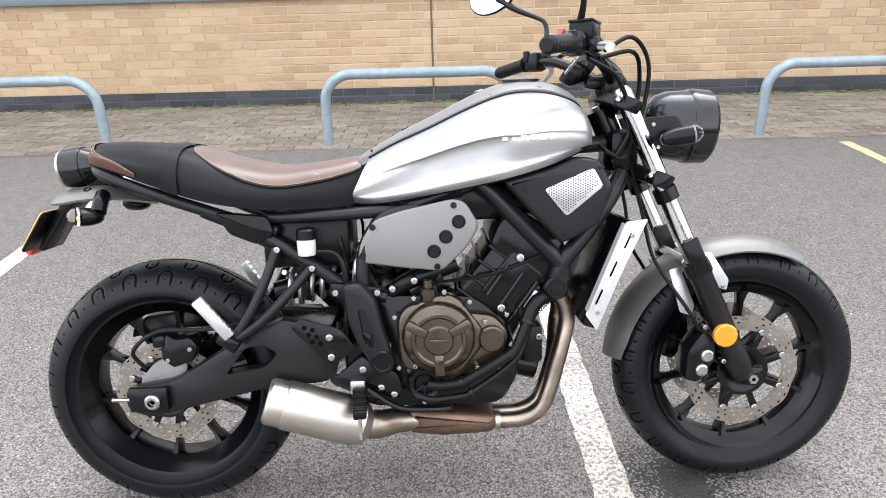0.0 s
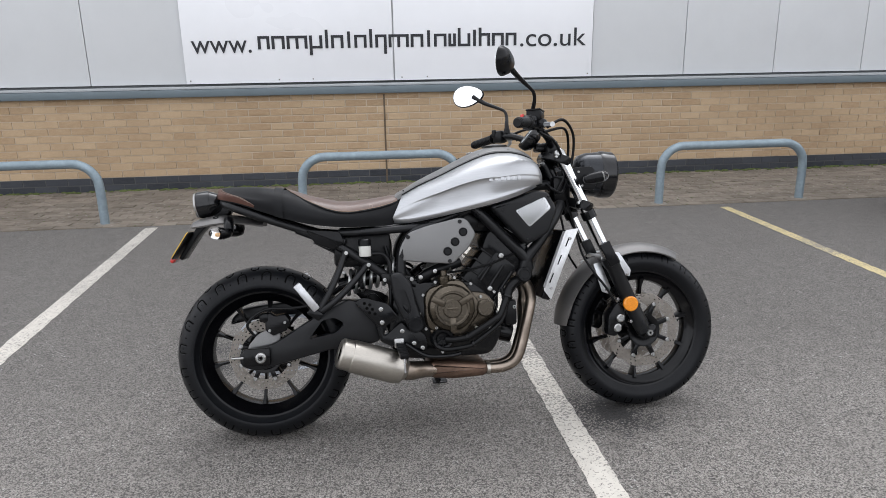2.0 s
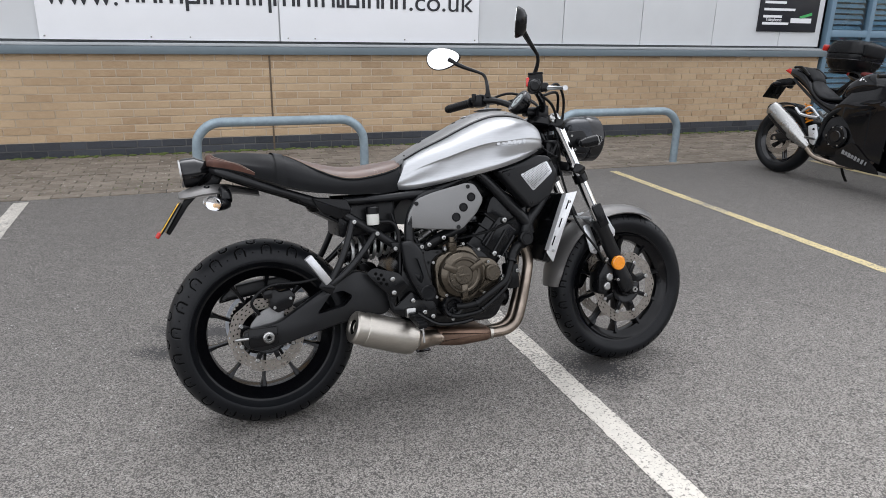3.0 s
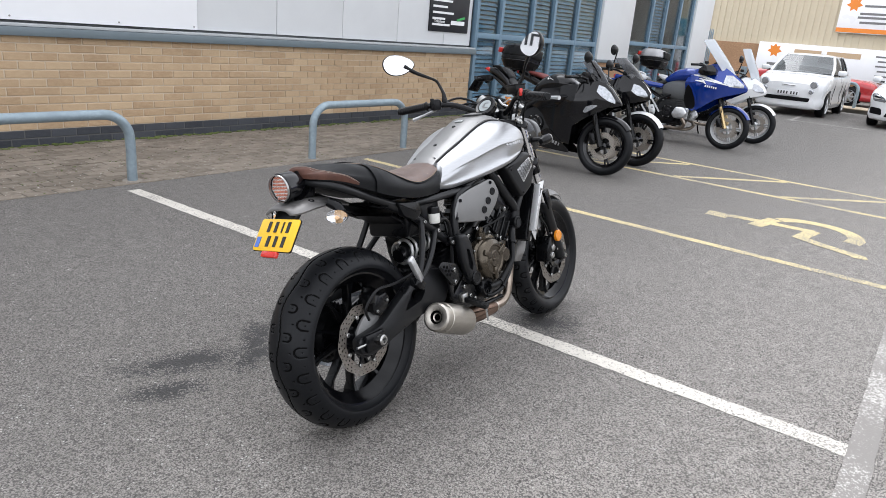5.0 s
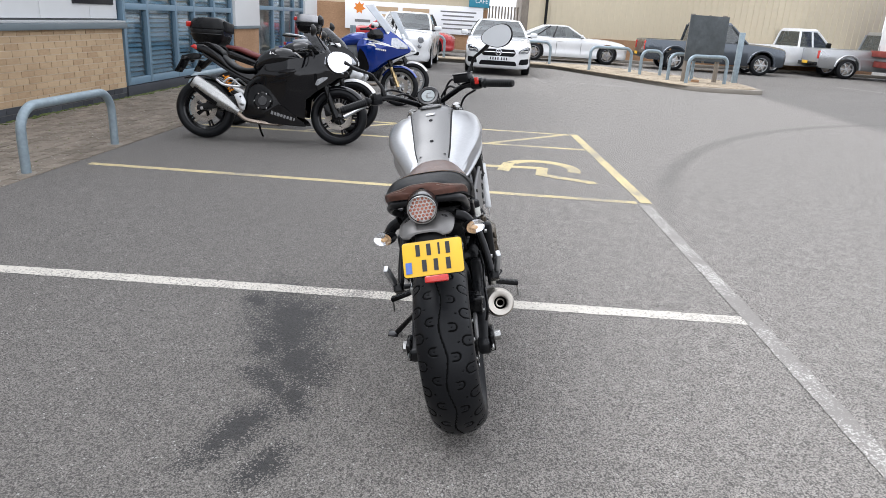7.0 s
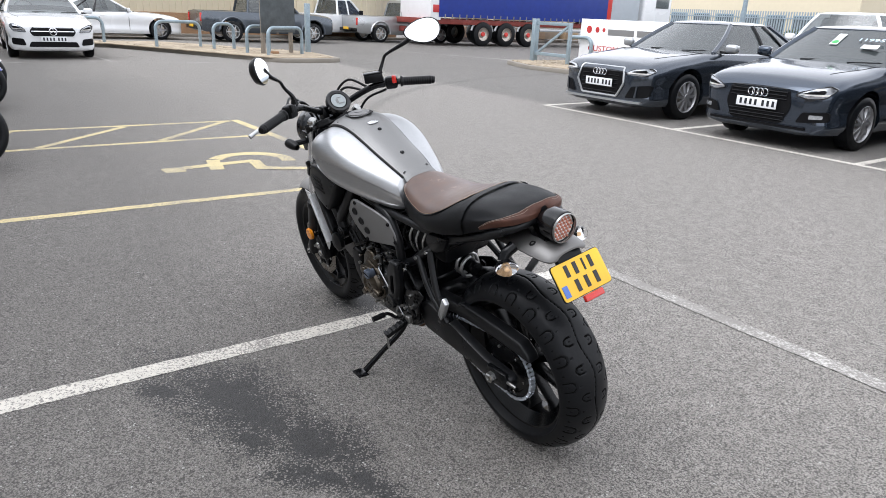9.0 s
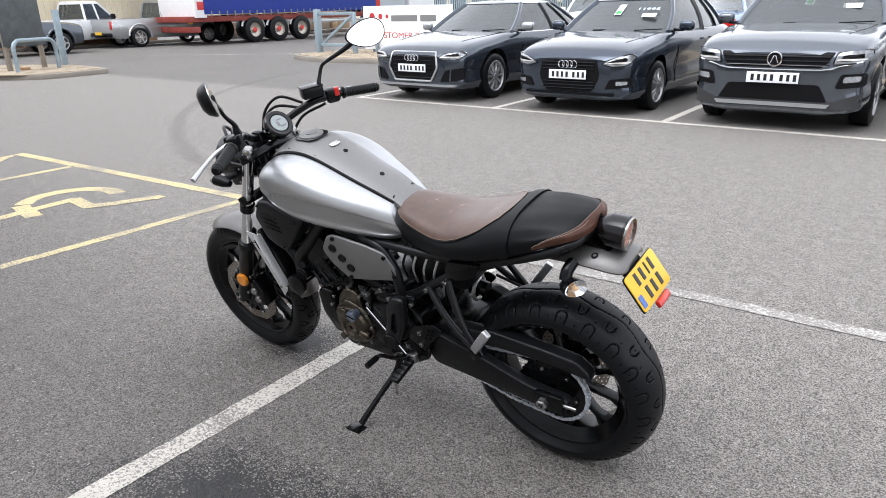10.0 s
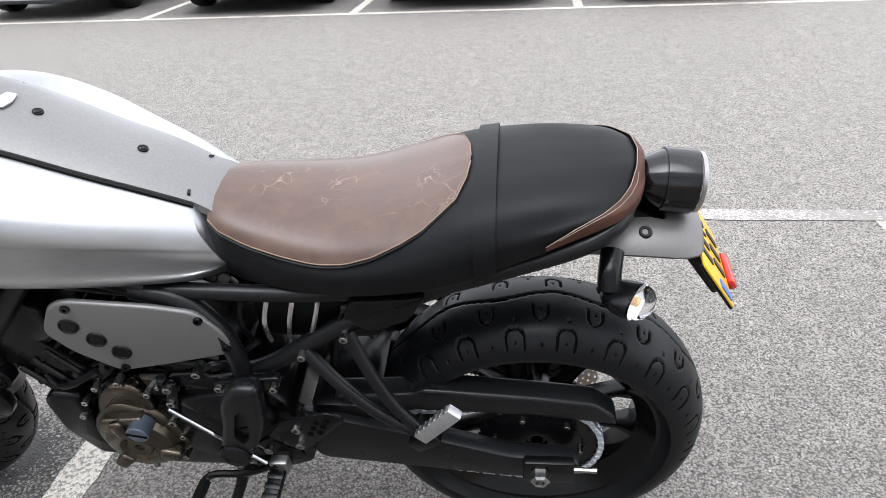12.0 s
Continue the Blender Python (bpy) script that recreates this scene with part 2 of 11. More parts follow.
M["brick"] = masonry("buff_brick", (0.4, 0.275, 0.165), (0.55, 0.41, 0.262), (0.61, 0.475, 0.315))
M["brick_dark"] = masonry("blue_brick", (0.035, 0.038, 0.045), (0.075, 0.08, 0.092), (0.09, 0.095, 0.105))
M["mortar_dark"] = surf("mortar_dark", (0.1, 0.1, 0.098), 0.92, grain=120, var=0.2, bump=0.4)
M["mortar"] = surf("mortar", (0.52, 0.43, 0.32), 0.92, grain=120, var=0.15, bump=0.4)
M["paver"] = masonry("concrete_paver", (0.15, 0.125, 0.1), (0.275, 0.236, 0.192), (0.36, 0.32, 0.265), lichen=0.9)
M["joint_sand"] = surf("joint_sand", (0.075, 0.068, 0.05), 0.95, grain=40, var=0.4)
M["moss"] = surf("moss", (0.1, 0.13, 0.03), 0.95, grain=90, var=0.5, bump=0.8, dist=0.006)
M["cladding"] = surf("cladding_grey", (0.68, 0.695, 0.705), 0.42, grain=3.0, var=0.025, wear=0.8)
M["seam"] = surf("seam_grey", (0.2, 0.21, 0.22), 0.6)
M["joint_brown"] = surf("joint_brown", (0.13, 0.095, 0.062), 0.85, grain=30, var=0.2)
M["sill"] = surf("sill_blue_grey", (0.13, 0.165, 0.185), 0.45, grain=8, var=0.06, wear=1.2)
M["sill_top"] = surf("sill_light", (0.42, 0.44, 0.45), 0.5, grain=8, var=0.1, wear=1.2)
M["sign_white"] = surf("sign_white", (0.88, 0.89, 0.91), 0.35, grain=2.0, var=0.02, wear=0.7)
M["black_letter"] = surf("black_letter", (0.012, 0.013, 0.018), 0.4, var=0.1)
M["galv"] = surf("galvanised_steel", (0.27, 0.335, 0.375), 0.5, 0.35, grain=26, var=0.16, wear=7.0, bump=0.12)
M["frame_blue"] = surf("frame_blue_grey", (0.15, 0.235, 0.31), 0.4, grain=5, var=0.05, wear=1.0)
M["window"] = glass("window_glass", (0.75, 0.85, 0.88))
M["blind"] = surf("blind_blue", (0.2, 0.34, 0.47), 0.45, var=0.05)
M["interior"] = surf("interior_dark", (0.09, 0.1, 0.11), 0.8, grain=4)
M["concrete"] = surf("kerb_concrete", (0.26, 0.235, 0.2), 0.9, grain=50, var=0.22, wear=2, bump=0.4)
M["gravel"] = surf("gravel_beige", (0.4, 0.33, 0.24), 0.95, grain=35, var=0.5, wear=3, bump=1.0, dist=0.02)
M["cream"] = surf("cream_cladding", (0.6, 0.53, 0.39), 0.55, grain=4, var=0.04, wear=0.5)
M["far_brick"] = surf("far_brick", (0.36, 0.215, 0.12), 0.9, grain=14, var=0.25, wear=1.2, stretch=(1, 1, 3))
M["timber"] = surf("weathered_timber", (0.23, 0.2, 0.165), 0.85, grain=12, var=0.3, stretch=(6, 6, 0.6), bump=0.3)
M["board_dark"] = surf("board_dark", (0.07, 0.08, 0.085), 0.7, grain=6, var=0.3)
M["grey_panel"] = surf("grey_panel", (0.42, 0.46, 0.5), 0.5, grain=4, var=0.04)
M["red"] = surf("red_paint", (0.55, 0.03, 0.02), 0.35, var=0.06, coat=0.5)
M["orange"] = surf("orange_print", (0.8, 0.25, 0.03), 0.5, var=0.05)
M["green"] = surf("green_print", (0.05, 0.35, 0.09), 0.5, var=0.05)
M["teal"] = surf("teal_print", (0.04, 0.25, 0.36), 0.5, var=0.05)
M["grey_print"] = surf("grey_print", (0.18, 0.18, 0.18), 0.5, var=0.05)
M["dark_red_print"] = surf("dark_red_print", (0.45, 0.03, 0.03), 0.5, var=0.05)
M["beige"] = surf("beige_print", (0.55, 0.4, 0.25), 0.5)

# motorcycle and vehicle surfaces
M["tyre"] = surf("tyre_rubber", (0.0064, 0.007, 0.0084), 0.4, grain=140, var=0.25, wear=6, bump=0.12, dist=0.0006, spec=0.2)
# near-black for grooves, holes and slots: recess shade set by colour
M["groove"] = surf("recess_shade_black", (0.003, 0.003, 0.003), 0.9, spec=0.05)
M["black_metal"] = surf("satin_black_metal", (0.0034, 0.0036, 0.0043), 0.22, 0.0, grain=160, var=0.15, wear=9, bump=0.03, dist=0.0006, spec=0.26)
M["matt_black"] = surf("matt_black_paint", (0.007, 0.0074, 0.0085), 0.36, 0.0, grain=220, var=0.15, wear=9, bump=0.05, dist=0.0005, spec=0.3)
M["rim_black"] = surf("gloss_black_rim", (0.0022, 0.0023, 0.003), 0.14, grain=60, var=0.1, spec=0.26, rvar=0.05)
M["gloss_black"] = surf("gloss_black", (0.004, 0.004, 0.005), 0.14, grain=60, var=0.1, spec=0.5, rvar=0.04)
M["black_plastic"] = surf("black_plastic", (0.0036, 0.0038, 0.0046), 0.3, grain=300, var=0.2, wear=8, bump=0.08, dist=0.0004, spec=0.22)
M["rubber"] = surf("rubber_black", (0.0034, 0.0036, 0.0042), 0.38, grain=200, var=0.2, bump=0.1, dist=0.0005, spec=0.22)
M["chrome"] = surf("chrome", (0.85, 0.86, 0.88), 0.08, 1.0, grain=30, var=0.04, rvar=0.04)
M["steel"] = surf("machined_steel", (0.42, 0.42, 0.41), 0.28, 1.0, grain=90, var=0.12, wear=12)
M["disc_steel"] = surf("disc_steel", (0.46, 0.42, 0.375), 0.38, 0.65, grain=70, var=0.15, wear=10)
M["alloy"] = surf("cast_alloy", (0.62, 0.63, 0.64), 0.38, 0.9, grain=120, var=0.1, wear=14, bump=0.06)
M["brushed"] = surf("brushed_aluminium", (0.48, 0.488, 0.5), 0.4, 1.0, grain=70, var=0.07, wear=6, stretch=(0.25, 1, 4), rvar=0.07)
M["panel_grey"] = surf("satin_grey_panel", (0.21, 0.209, 0.207), 0.42, 0.55, grain=260, var=0.1, wear=5, rvar=0.08)
M["smoke_chrome"] = surf("dark_gloss_shell", (0.03, 0.032, 0.036), 0.2, 0.6, grain=200, var=0.1, rvar=0.05)
M["shell_grey"] = surf("grey_shell_paint", (0.175, 0.17, 0.165), 0.4, 0.6, grain=320, var=0.12, wear=6, rvar=0.08)
M["bronze"] = surf("bronze_engine_cover", (0.1, 0.085, 0.066), 0.27, 0.9, grain=150, var=0.12, wear=14, bump=0.06)
# silver steel cap; the blue of its reflection is put into the base colour
M["cap_steel"] = surf("steel_cap_reflect_blue", (0.2, 0.24, 0.32), 0.3, 0.8, grain=80, var=0.1)
M["guard_alloy"] = surf("satin_guard_alloy", (0.66, 0.665, 0.67), 0.42, 0.6, grain=120, var=0.1, wear=9)
M["exhaust"] = surf("brushed_steel_exhaust", (0.5, 0.47, 0.42), 0.36, 1.0, grain=60, var=0.1, wear=9, stretch=(1, 4, 4))
M["header_pipe"] = surf("heat_tinted_pipe", (0.34, 0.285, 0.235), 0.34, 1.0, grain=14, var=0.35, wear=9, rvar=0.1)
M["rusty_pipe"] = surf("scorched_brown_pipe", (0.17, 0.11, 0.08), 0.45, 0.8, grain=22, var=0.45, wear=11, rvar=0.12)
M["vinyl"] = surf("black_seat_vinyl", (0.0045, 0.005, 0.006), 0.5, grain=320, var=0.25, wear=6, bump=0.3, dist=0.0008, spec=0.2)
def worn_leather():
    """Brown seat leather: mottled, with fine pale cracks that run in all directions and a soft polish."""
    m, nt, b = nodes_of("brown_leather")
    pos = nt.nodes.new("ShaderNodeTexCoord").outputs["Object"]
    mott = noise_of(nt, 22.0, 6.0, 0.7, pos)
    col = mixc(nt, maprange(nt, mott, 0.3, 0.7, 0, 1), (0.05, 0.021, 0.012), (0.1, 0.05, 0.031))
    bend = N(nt, "ShaderNodeTexNoise", Scale=14.0, Detail=3.0, Roughness=0.6)
    nt.links.new(pos, bend.inputs["Vector"])
    warped = nt.nodes.new("ShaderNodeVectorMath")
    warped.operation = "MULTIPLY_ADD"
    nt.links.new(bend.outputs["Color"], warped.inputs[0])
    warped.inputs[1].default_value = (0.06, 0.06, 0.06)
    nt.links.new(pos, warped.inputs[2])
    cells = N(nt, "ShaderNodeTexVoronoi", Scale=38.0)
    cells.feature = "DISTANCE_TO_EDGE"
    nt.links.new(warped.outputs[0], cells.inputs["Vector"])
    line = maprange(nt, cells.outputs["Distance"], 0.0, 0.035, 1, 0)
    some = maprange(nt, noise_of(nt, 9.0, 3.0, 0.6, pos), 0.5, 0.62, 0, 0.75)
    crack = nt.nodes.new("ShaderNodeMath")
    crack.operation = "MULTIPLY"
    nt.links.new(line, crack.inputs[0])
    nt.links.new(some, crack.inputs[1])
    col = mixc(nt, crack.outputs[0], col, (0.3, 0.2, 0.15))
    nt.links.new(col, b.inputs["Base Color"])
    nt.links.new(maprange(nt, mott, 0.3, 0.7, 0.36, 0.52), b.inputs["Roughness"])
    b.inputs["Specular IOR Level"].default_value = 0.62
    b.inputs["Coat Weight"].default_value = 0.3
    b.inputs["Coat Roughness"].default_value = 0.3
    bump_of(nt, b, noise_of(nt, 160.0, 4.0, 0.6, pos), 0.25, 0.001)
    return m


M["leather"] = worn_leather()
M["tail_leather"] = surf("dark_brown_leather", (0.085, 0.036, 0.024), 0.55, grain=40, var=0.3, wear=8, bump=0.3, dist=0.002, spec=0.3)
M["white_thread"] = surf("white_thread", (0.3, 0.24, 0.2), 0.8)
M["thread"] = surf("seat_thread", (0.24, 0.17, 0.12), 0.8)
M["amber"] = surf("amber_reflector", (0.85, 0.28, 0.01), 0.18, grain=200, var=0.25, coat=0.6)
M["red_lens"] = surf("red_reflector", (0.6, 0.02, 0.012), 0.2, grain=240, var=0.3, coat=0.6)
M["plate_yellow"] = surf("plate_yellow", (0.8, 0.48, 0.012), 0.35, grain=4, var=0.03, coat=0.3)
M["plate_white"] = surf("plate_white", (0.78, 0.79, 0.8), 0.35, grain=4, var=0.03)
M["blue_band"] = surf("blue_band", (0.08, 0.16, 0.5), 0.4)
M["clear_lens"] = glass("clear_lens", (0.95, 0.95, 0.95), 0.03)
M["led"] = surf("led_reflector", (0.86, 0.36, 0.25), 0.16, 0.2, grain=60, var=0.3)
M["bulb"] = surf("amber_bulb", (0.78, 0.5, 0.26), 0.2)
M["dial"] = surf("dial_face", (0.3, 0.33, 0.335), 0.4, var=0.03)
for _n in M["clear_lens"].node_tree.nodes:
    if _n.type == "BSDF_PRINCIPLED":
        _n.inputs["IOR"].default_value = 1.2
M["mirror"], _nt, _b = nodes_of("mirror_glass")
_b.inputs["Base Color"].default_value = (0.9, 0.91, 0.92, 1)
_b.inputs["Metallic"].default_value = 1.0
_b.inputs["Roughness"].default_value = 0.015
M["lamp_dish"] = surf("lamp_dish", (0.8, 0.78, 0.75), 0.22, 0.3, grain=200, var=0.1)
M["led_dish"] = surf("led_dish", (0.93, 0.9, 0.88), 0.3, 0.0, grain=300, var=0.2)
M["coil"] = surf("spring_silver", (0.55, 0.55, 0.54), 0.35, 0.9)
M["reservoir"] = surf("reservoir_plastic", (0.62, 0.62, 0.58), 0.35, var=0.05)
M["chain"] = surf("chain_steel", (0.72, 0.76, 0.82), 0.28, 0.75, grain=200, var=0.2)


# ---- mesh helpers ----
def spline(pts, n):
    """Catmull-Rom through pts, n steps a span."""
    out, p = [], [Vector(q) for q in pts]
    p = [p[0] * 2 - p[1]] + p + [p[-1] * 2 - p[-2]]
    for i in range(1, len(p) - 2):
        for k in range(n):
            t = k / n
            a, b, c, d = p[i - 1], p[i], p[i + 1], p[i + 2]
            out.append(0.5 * (2 * b + (c - a) * t + (2 * a - 5 * b + 4 * c - d) * t * t + (3 * b - a - 3 * c + d) * t ** 3))
    out.append(p[-2])
    return out


def bm_rings(rings, cap=True, closed=True, into=None):
    """Faces between rings of equal count."""
    bm = into or bmesh.new()
    vs = [[bm.verts.new(p) for p in r] for r in rings]
    n = len(rings[0])
    for a, b in zip(vs, vs[1:]):
        for i in range(n if closed else n - 1):
            j = (i + 1) % n
            bm.faces.new((a[i], a[j], b[j], b[i]))
    if cap and closed:
        bm.faces.new(vs[0][::-1])
        bm.faces.new(vs[-1])
    return bm


def bm_tube(pts, r, seg=10, n=5, into=None, flat=None):
    """A round bar along a smooth line; r is a number or one per point."""
    path = spline(pts, n) if n > 1 else [Vector(p) for p in pts]
    rs = r if isinstance(r, (list, tuple)) else None
    rings, up = [], None
    for i, p in enumerate(path):
        t = (path[min(i + 1, len(path) - 1)] - path[max(i - 1, 0)]).normalized()
        if up is None:
            up = t.orthogonal().normalized()
        up = (up - t * up.dot(t)).normalized()
        side = t.cross(up)
        if rs:
            f = i / (len(path) - 1) * (len(rs) - 1)
            k = min(int(f), len(rs) - 2)
            rr = rs[k] + (rs[k + 1] - rs[k]) * (f - k)
        else:
            rr = r
        rings.append([p + up * (rr * math.cos(a)) + side * (rr * math.sin(a)) for a in (2 * math.pi * j / seg for j in range(seg))])
    return bm_rings(rings, into=into)


def bm_box(c, s, bev=0.0, rot=None, into=None, segs=2):
    bm = bmesh.new()
    bmesh.ops.create_cube(bm, size=1.0)
    bmesh.ops.scale(bm, vec=s, verts=bm.verts)
    if bev:
        bmesh.ops.bevel(bm, geom=bm.edges[:], offset=min(bev, 0.45 * min(s)), segments=segs, profile=0.5, affect="EDGES")
    m = Matrix.Translation(c) @ (Euler([radians(a) for a in rot]).to_matrix().to_4x4() if rot else Matrix())
    bmesh.ops.transform(bm, matrix=m, verts=bm.verts)
    return merge(into, bm)


def merge(into, bm):
    if into is None:
        return bm
    me = bpy.data.meshes.new("tmp")
    bm.to_mesh(me)
    bm.free()
    into.from_mesh(me)
    bpy.data.meshes.remove(me)
    return into


def bm_prism(outline, a, b, bev=0.0, plane="xz", into=None, segs=2):
    """A flat outline pushed from a to b along the third axis, with rounded rims."""
    def at(p, h):
        return {"xz": (p[0], h, p[1]), "xy": (p[0], p[1], h), "yz": (h, p[0], p[1])}[plane]
    bm = bmesh.new()
    lo = [bm.verts.new(at(p, a)) for p in outline]
    hi = [bm.verts.new(at(p, b)) for p in outline]
    k = len(outline)
    f0, f1 = bm.faces.new(lo), bm.faces.new(hi[::-1])
    for i in range(k):
        j = (i + 1) % k
        bm.faces.new((lo[i], hi[i], hi[j], lo[j]))
    bmesh.ops.recalc_face_normals(bm, faces=bm.faces)
    if bev:
        rims = [e for f in (f0, f1) for e in f.edges]
        bmesh.ops.bevel(bm, geom=rims, offset=bev, segments=segs, profile=0.5, affect="EDGES")
    return merge(into, bm)


def rounded(pts, r, n=4):
    """An outline with its corners rounded off."""
    out, k = [], len(pts)
    for i, p in enumerate(pts):
        p = Vector(p)
        a, b = Vector(pts[i - 1]) - p, Vector(pts[(i + 1) % k]) - p
        d = min(r, 0.45 * a.length, 0.45 * b.length)
        s, e = p + a.normalized() * d, p + b.normalized() * d
        for j in range(n + 1):
            t = j / n
            q = s * (1 - t) ** 2 + p * (2 * t * (1 - t)) + e * t * t
            out.append(tuple(q))
    return out


def bm_lathe(profile, seg=32, axis="y", at=(0, 0, 0), into=None, closed=False):
    """Turns (radius, along) pairs round an axis through at."""
    rings = []
    for i in range(seg):
        a = 2 * math.pi * i / seg
        c, s = math.cos(a), math.sin(a)
        rings.append([{"y": (r * c, h, r * s), "x": (h, r * c, r * s), "z": (r * c, r * s, h)}[axis] for r, h in profile])
    bm = bmesh.new()
    vs = [[bm.verts.new(Vector(p) + Vector(at)) for p in r] for r in rings]
    k = len(profile)
    for i in range(seg):
        a, b = vs[i], vs[(i + 1) % seg]
        for j in range(k if closed else k - 1):
            jj = (j + 1) % k
            bm.faces.new((a[j], b[j], b[jj], a[jj]))
    bmesh.ops.remove_doubles(bm, verts=bm.verts, dist=1e-6)
    bmesh.ops.recalc_face_normals(bm, faces=bm.faces)
    return merge(into, bm)


def bm_disc(at, r, depth, axis="y", seg=16, bev=0.0, into=None):
    b = min(bev, depth * 0.45, r * 0.45)
    return bm_lathe([(0, -depth / 2), (r - b, -depth / 2), (r, -depth / 2 + b), (r, depth / 2 - b), (r - b, depth / 2), (0, depth / 2)], seg, axis, at, into)


def bm_turn(bm, m):
    bmesh.ops.transform(bm, matrix=m, verts=bm.verts)
    return bm


def aim(p, q):
    """A matrix that lays the y axis along p to q, with its start at p."""
    d = Vector(q) - Vector(p)
    return Matrix.Translation(p) @ d.to_track_quat("Y", "Z").to_matrix().to_4x4()


def to_mesh(name, bm, smooth=35.0):
    bmesh.ops.recalc_face_normals(bm, faces=bm.faces)
    me = bpy.data.meshes.new(name)
    bm.to_mesh(me)
    bm.free()
    if smooth:
        me.shade_smooth()
        me.set_sharp_from_angle(angle=radians(smooth))
    return me


def part(name, bm, material, parent, label="", smooth=35.0, kind=""):
    me = to_mesh(name, bm, smooth)
    me.materials.append(M[material] if isinstance(material, str) else material)
    ob = new(name, me)
    ob.parent = parent
    if material == "clear_lens":
        ob.visible_shadow = False
    return tagged(ob, label=label, kind=kind)


def thing(name, m, label, category, group="", kind=""):
    ob = new(name)
    ob.empty_display_size = 0.1
    ob.matrix_world = m
    return tagged(ob, label, category, group, kind)


def solid(name, bm, material, label, category="", group="", kind="", m=None, smooth=35.0):
    """A thing that is one mesh."""
    me = to_mesh(name, bm, smooth)
    me.materials.append(M[material] if isinstance(material, str) else material)
    ob = new(name, me)
    if m is not None:
        ob.matrix_world = m
    return tagged(ob, label, category, group, kind)


def words(name, text, size, m, material, parent=None, extrude=0.002, width=None, align="CENTER", label=""):
    """Raised lettering in the built-in font as a mesh; width stretches it to a length."""
    cu = bpy.data.curves.new(name, "FONT")
    cu.body, cu.size, cu.extrude, cu.align_x, cu.align_y = text, size, extrude, align, "CENTER"
    tmp = new(name + "_tmp", cu)
    bpy.context.view_layer.update()
    me = bpy.data.meshes.new_from_object(tmp.evaluated_get(bpy.context.evaluated_depsgraph_get()))
    if width:
        xs = [v.co.x for v in me.vertices]
        k = width / (max(xs) - min(xs))
        for v in me.vertices:
            v.co.x *= k
    bpy.data.objects.remove(tmp)
    bpy.data.curves.remove(cu)
    me.materials.clear()
    me.materials.append(M[material])
    ob = new(name, me)
    ob.parent = parent
    if parent is None:
        ob.matrix_world = m
    else:
        ob.matrix_basis = m
    return tagged(ob, label=label)


def carve(ob, cutters):
    """Cuts bmeshes out of an object's mesh."""
    bpy.context.view_layer.update()
    tmp = []
    for bm in cutters:
        bmesh.ops.recalc_face_normals(bm, faces=bm.faces)
        me = bpy.data.meshes.new("cut")
        bm.to_mesh(me)
        bm.free()
        c = new("cut", me)
        c.matrix_world = ob.matrix_world
        tmp.append(c)
        md = ob.modifiers.new("cut", "BOOLEAN")
        md.operation, md.object, md.solver = "DIFFERENCE", c, "EXACT"
    bpy.context.view_layer.update()
    me = bpy.data.meshes.new_from_object(ob.evaluated_get(bpy.context.evaluated_depsgraph_get()))
    ob.modifiers.clear()
    old = ob.data
    ob.data = me
    bpy.data.meshes.remove(old)
    for c in tmp:
        d = c.data
        bpy.data.objects.remove(c)
        bpy.data.meshes.remove(d)
    me.shade_smooth()
    me.set_sharp_from_angle(angle=radians(32))
    return ob
# ---- ground and markings ----
bm = bmesh.new()
bmesh.ops.create_grid(bm, x_segments=8, y_segments=8, size=300)
tagged(solid("ground", bm, "asphalt", "worn grey asphalt car park with damp oily patches", "ground", kind="structure", smooth=0))


def strip(name, pts, width, material, label, z=0.002):
    """A painted line through pts on the ground."""
    bm = bmesh.new()
    fine, rag = [], random.Random(round(pts[0][0] * 100 + pts[0][1] * 37))
    for a, b in zip(pts, pts[1:]):
        n = max(1, int(math.dist(a, b) / 0.035))
        fine += [(a[0] + (b[0] - a[0]) * k / n, a[1] + (b[1] - a[1]) * k / n) for k in range(n)]
    p = [Vector((*q, 0)) for q in fine + [pts[-1]]]
    left, right = [], []
    for i, q in enumerate(p):
        d0 = (q - p[i - 1]).normalized() if i else None
        d1 = (p[i + 1] - q).normalized() if i < len(p) - 1 else None
        d = ((d0 or d1) + (d1 or d0)).normalized()
        s = Vector((-d.y, d.x, 0))
        k = width / 2 / max(0.5, s.dot(Vector((-(d1 or d0).y, (d1 or d0).x, 0))))
        left.append(bm.verts.new((q + s * (k + rag.uniform(-0.005, 0.002))) + Vector((0, 0, z))))
        right.append(bm.verts.new((q - s * (k + rag.uniform(-0.005, 0.002))) + Vector((0, 0, z))))
    for i in range(len(p) - 1):
        bm.faces.new((right[i], right[i + 1], left[i + 1], left[i]))
    return tagged(solid(name, bm, material, label, "road marking", kind="structure", smooth=0))


W = "worn white painted parking bay line on asphalt"
Y = "faded yellow painted disabled bay line on asphalt"
strip("road_marking", [(-1.68, 4.8), (-1.55, -0.08)], 0.102, "white_line", W)
strip("road_marking", [(0.76, 4.7), (0.865, -0.02)], 0.102, "white_line", W)
strip("road_marking", [(-9.0, -0.26), (-1.6, -0.09), (0.9, -0.035), (3.12, 0.03)], 0.095, "faded_line", "faded white painted edge line on asphalt", 0.0035)
strip("road_marking", [(-4.1, 4.8), (-3.95, 0.0)], 0.115, "white_line", W)
strip("road_marking", [(3.22, 4.73), (3.2, 0.08)], 0.085, "yellow_line", Y)
strip("road_marking", [(3.2, 0.0), (6.72, 0.2)], 0.1, "yellow_line", Y, 0.003)
strip("road_marking", [(6.66, 0.27), (6.72, 4.7)], 0.085, "yellow_line", Y)
strip("road_marking", [(5.6, 0.2), (5.58, 4.7)], 0.085, "yellow_line", Y)
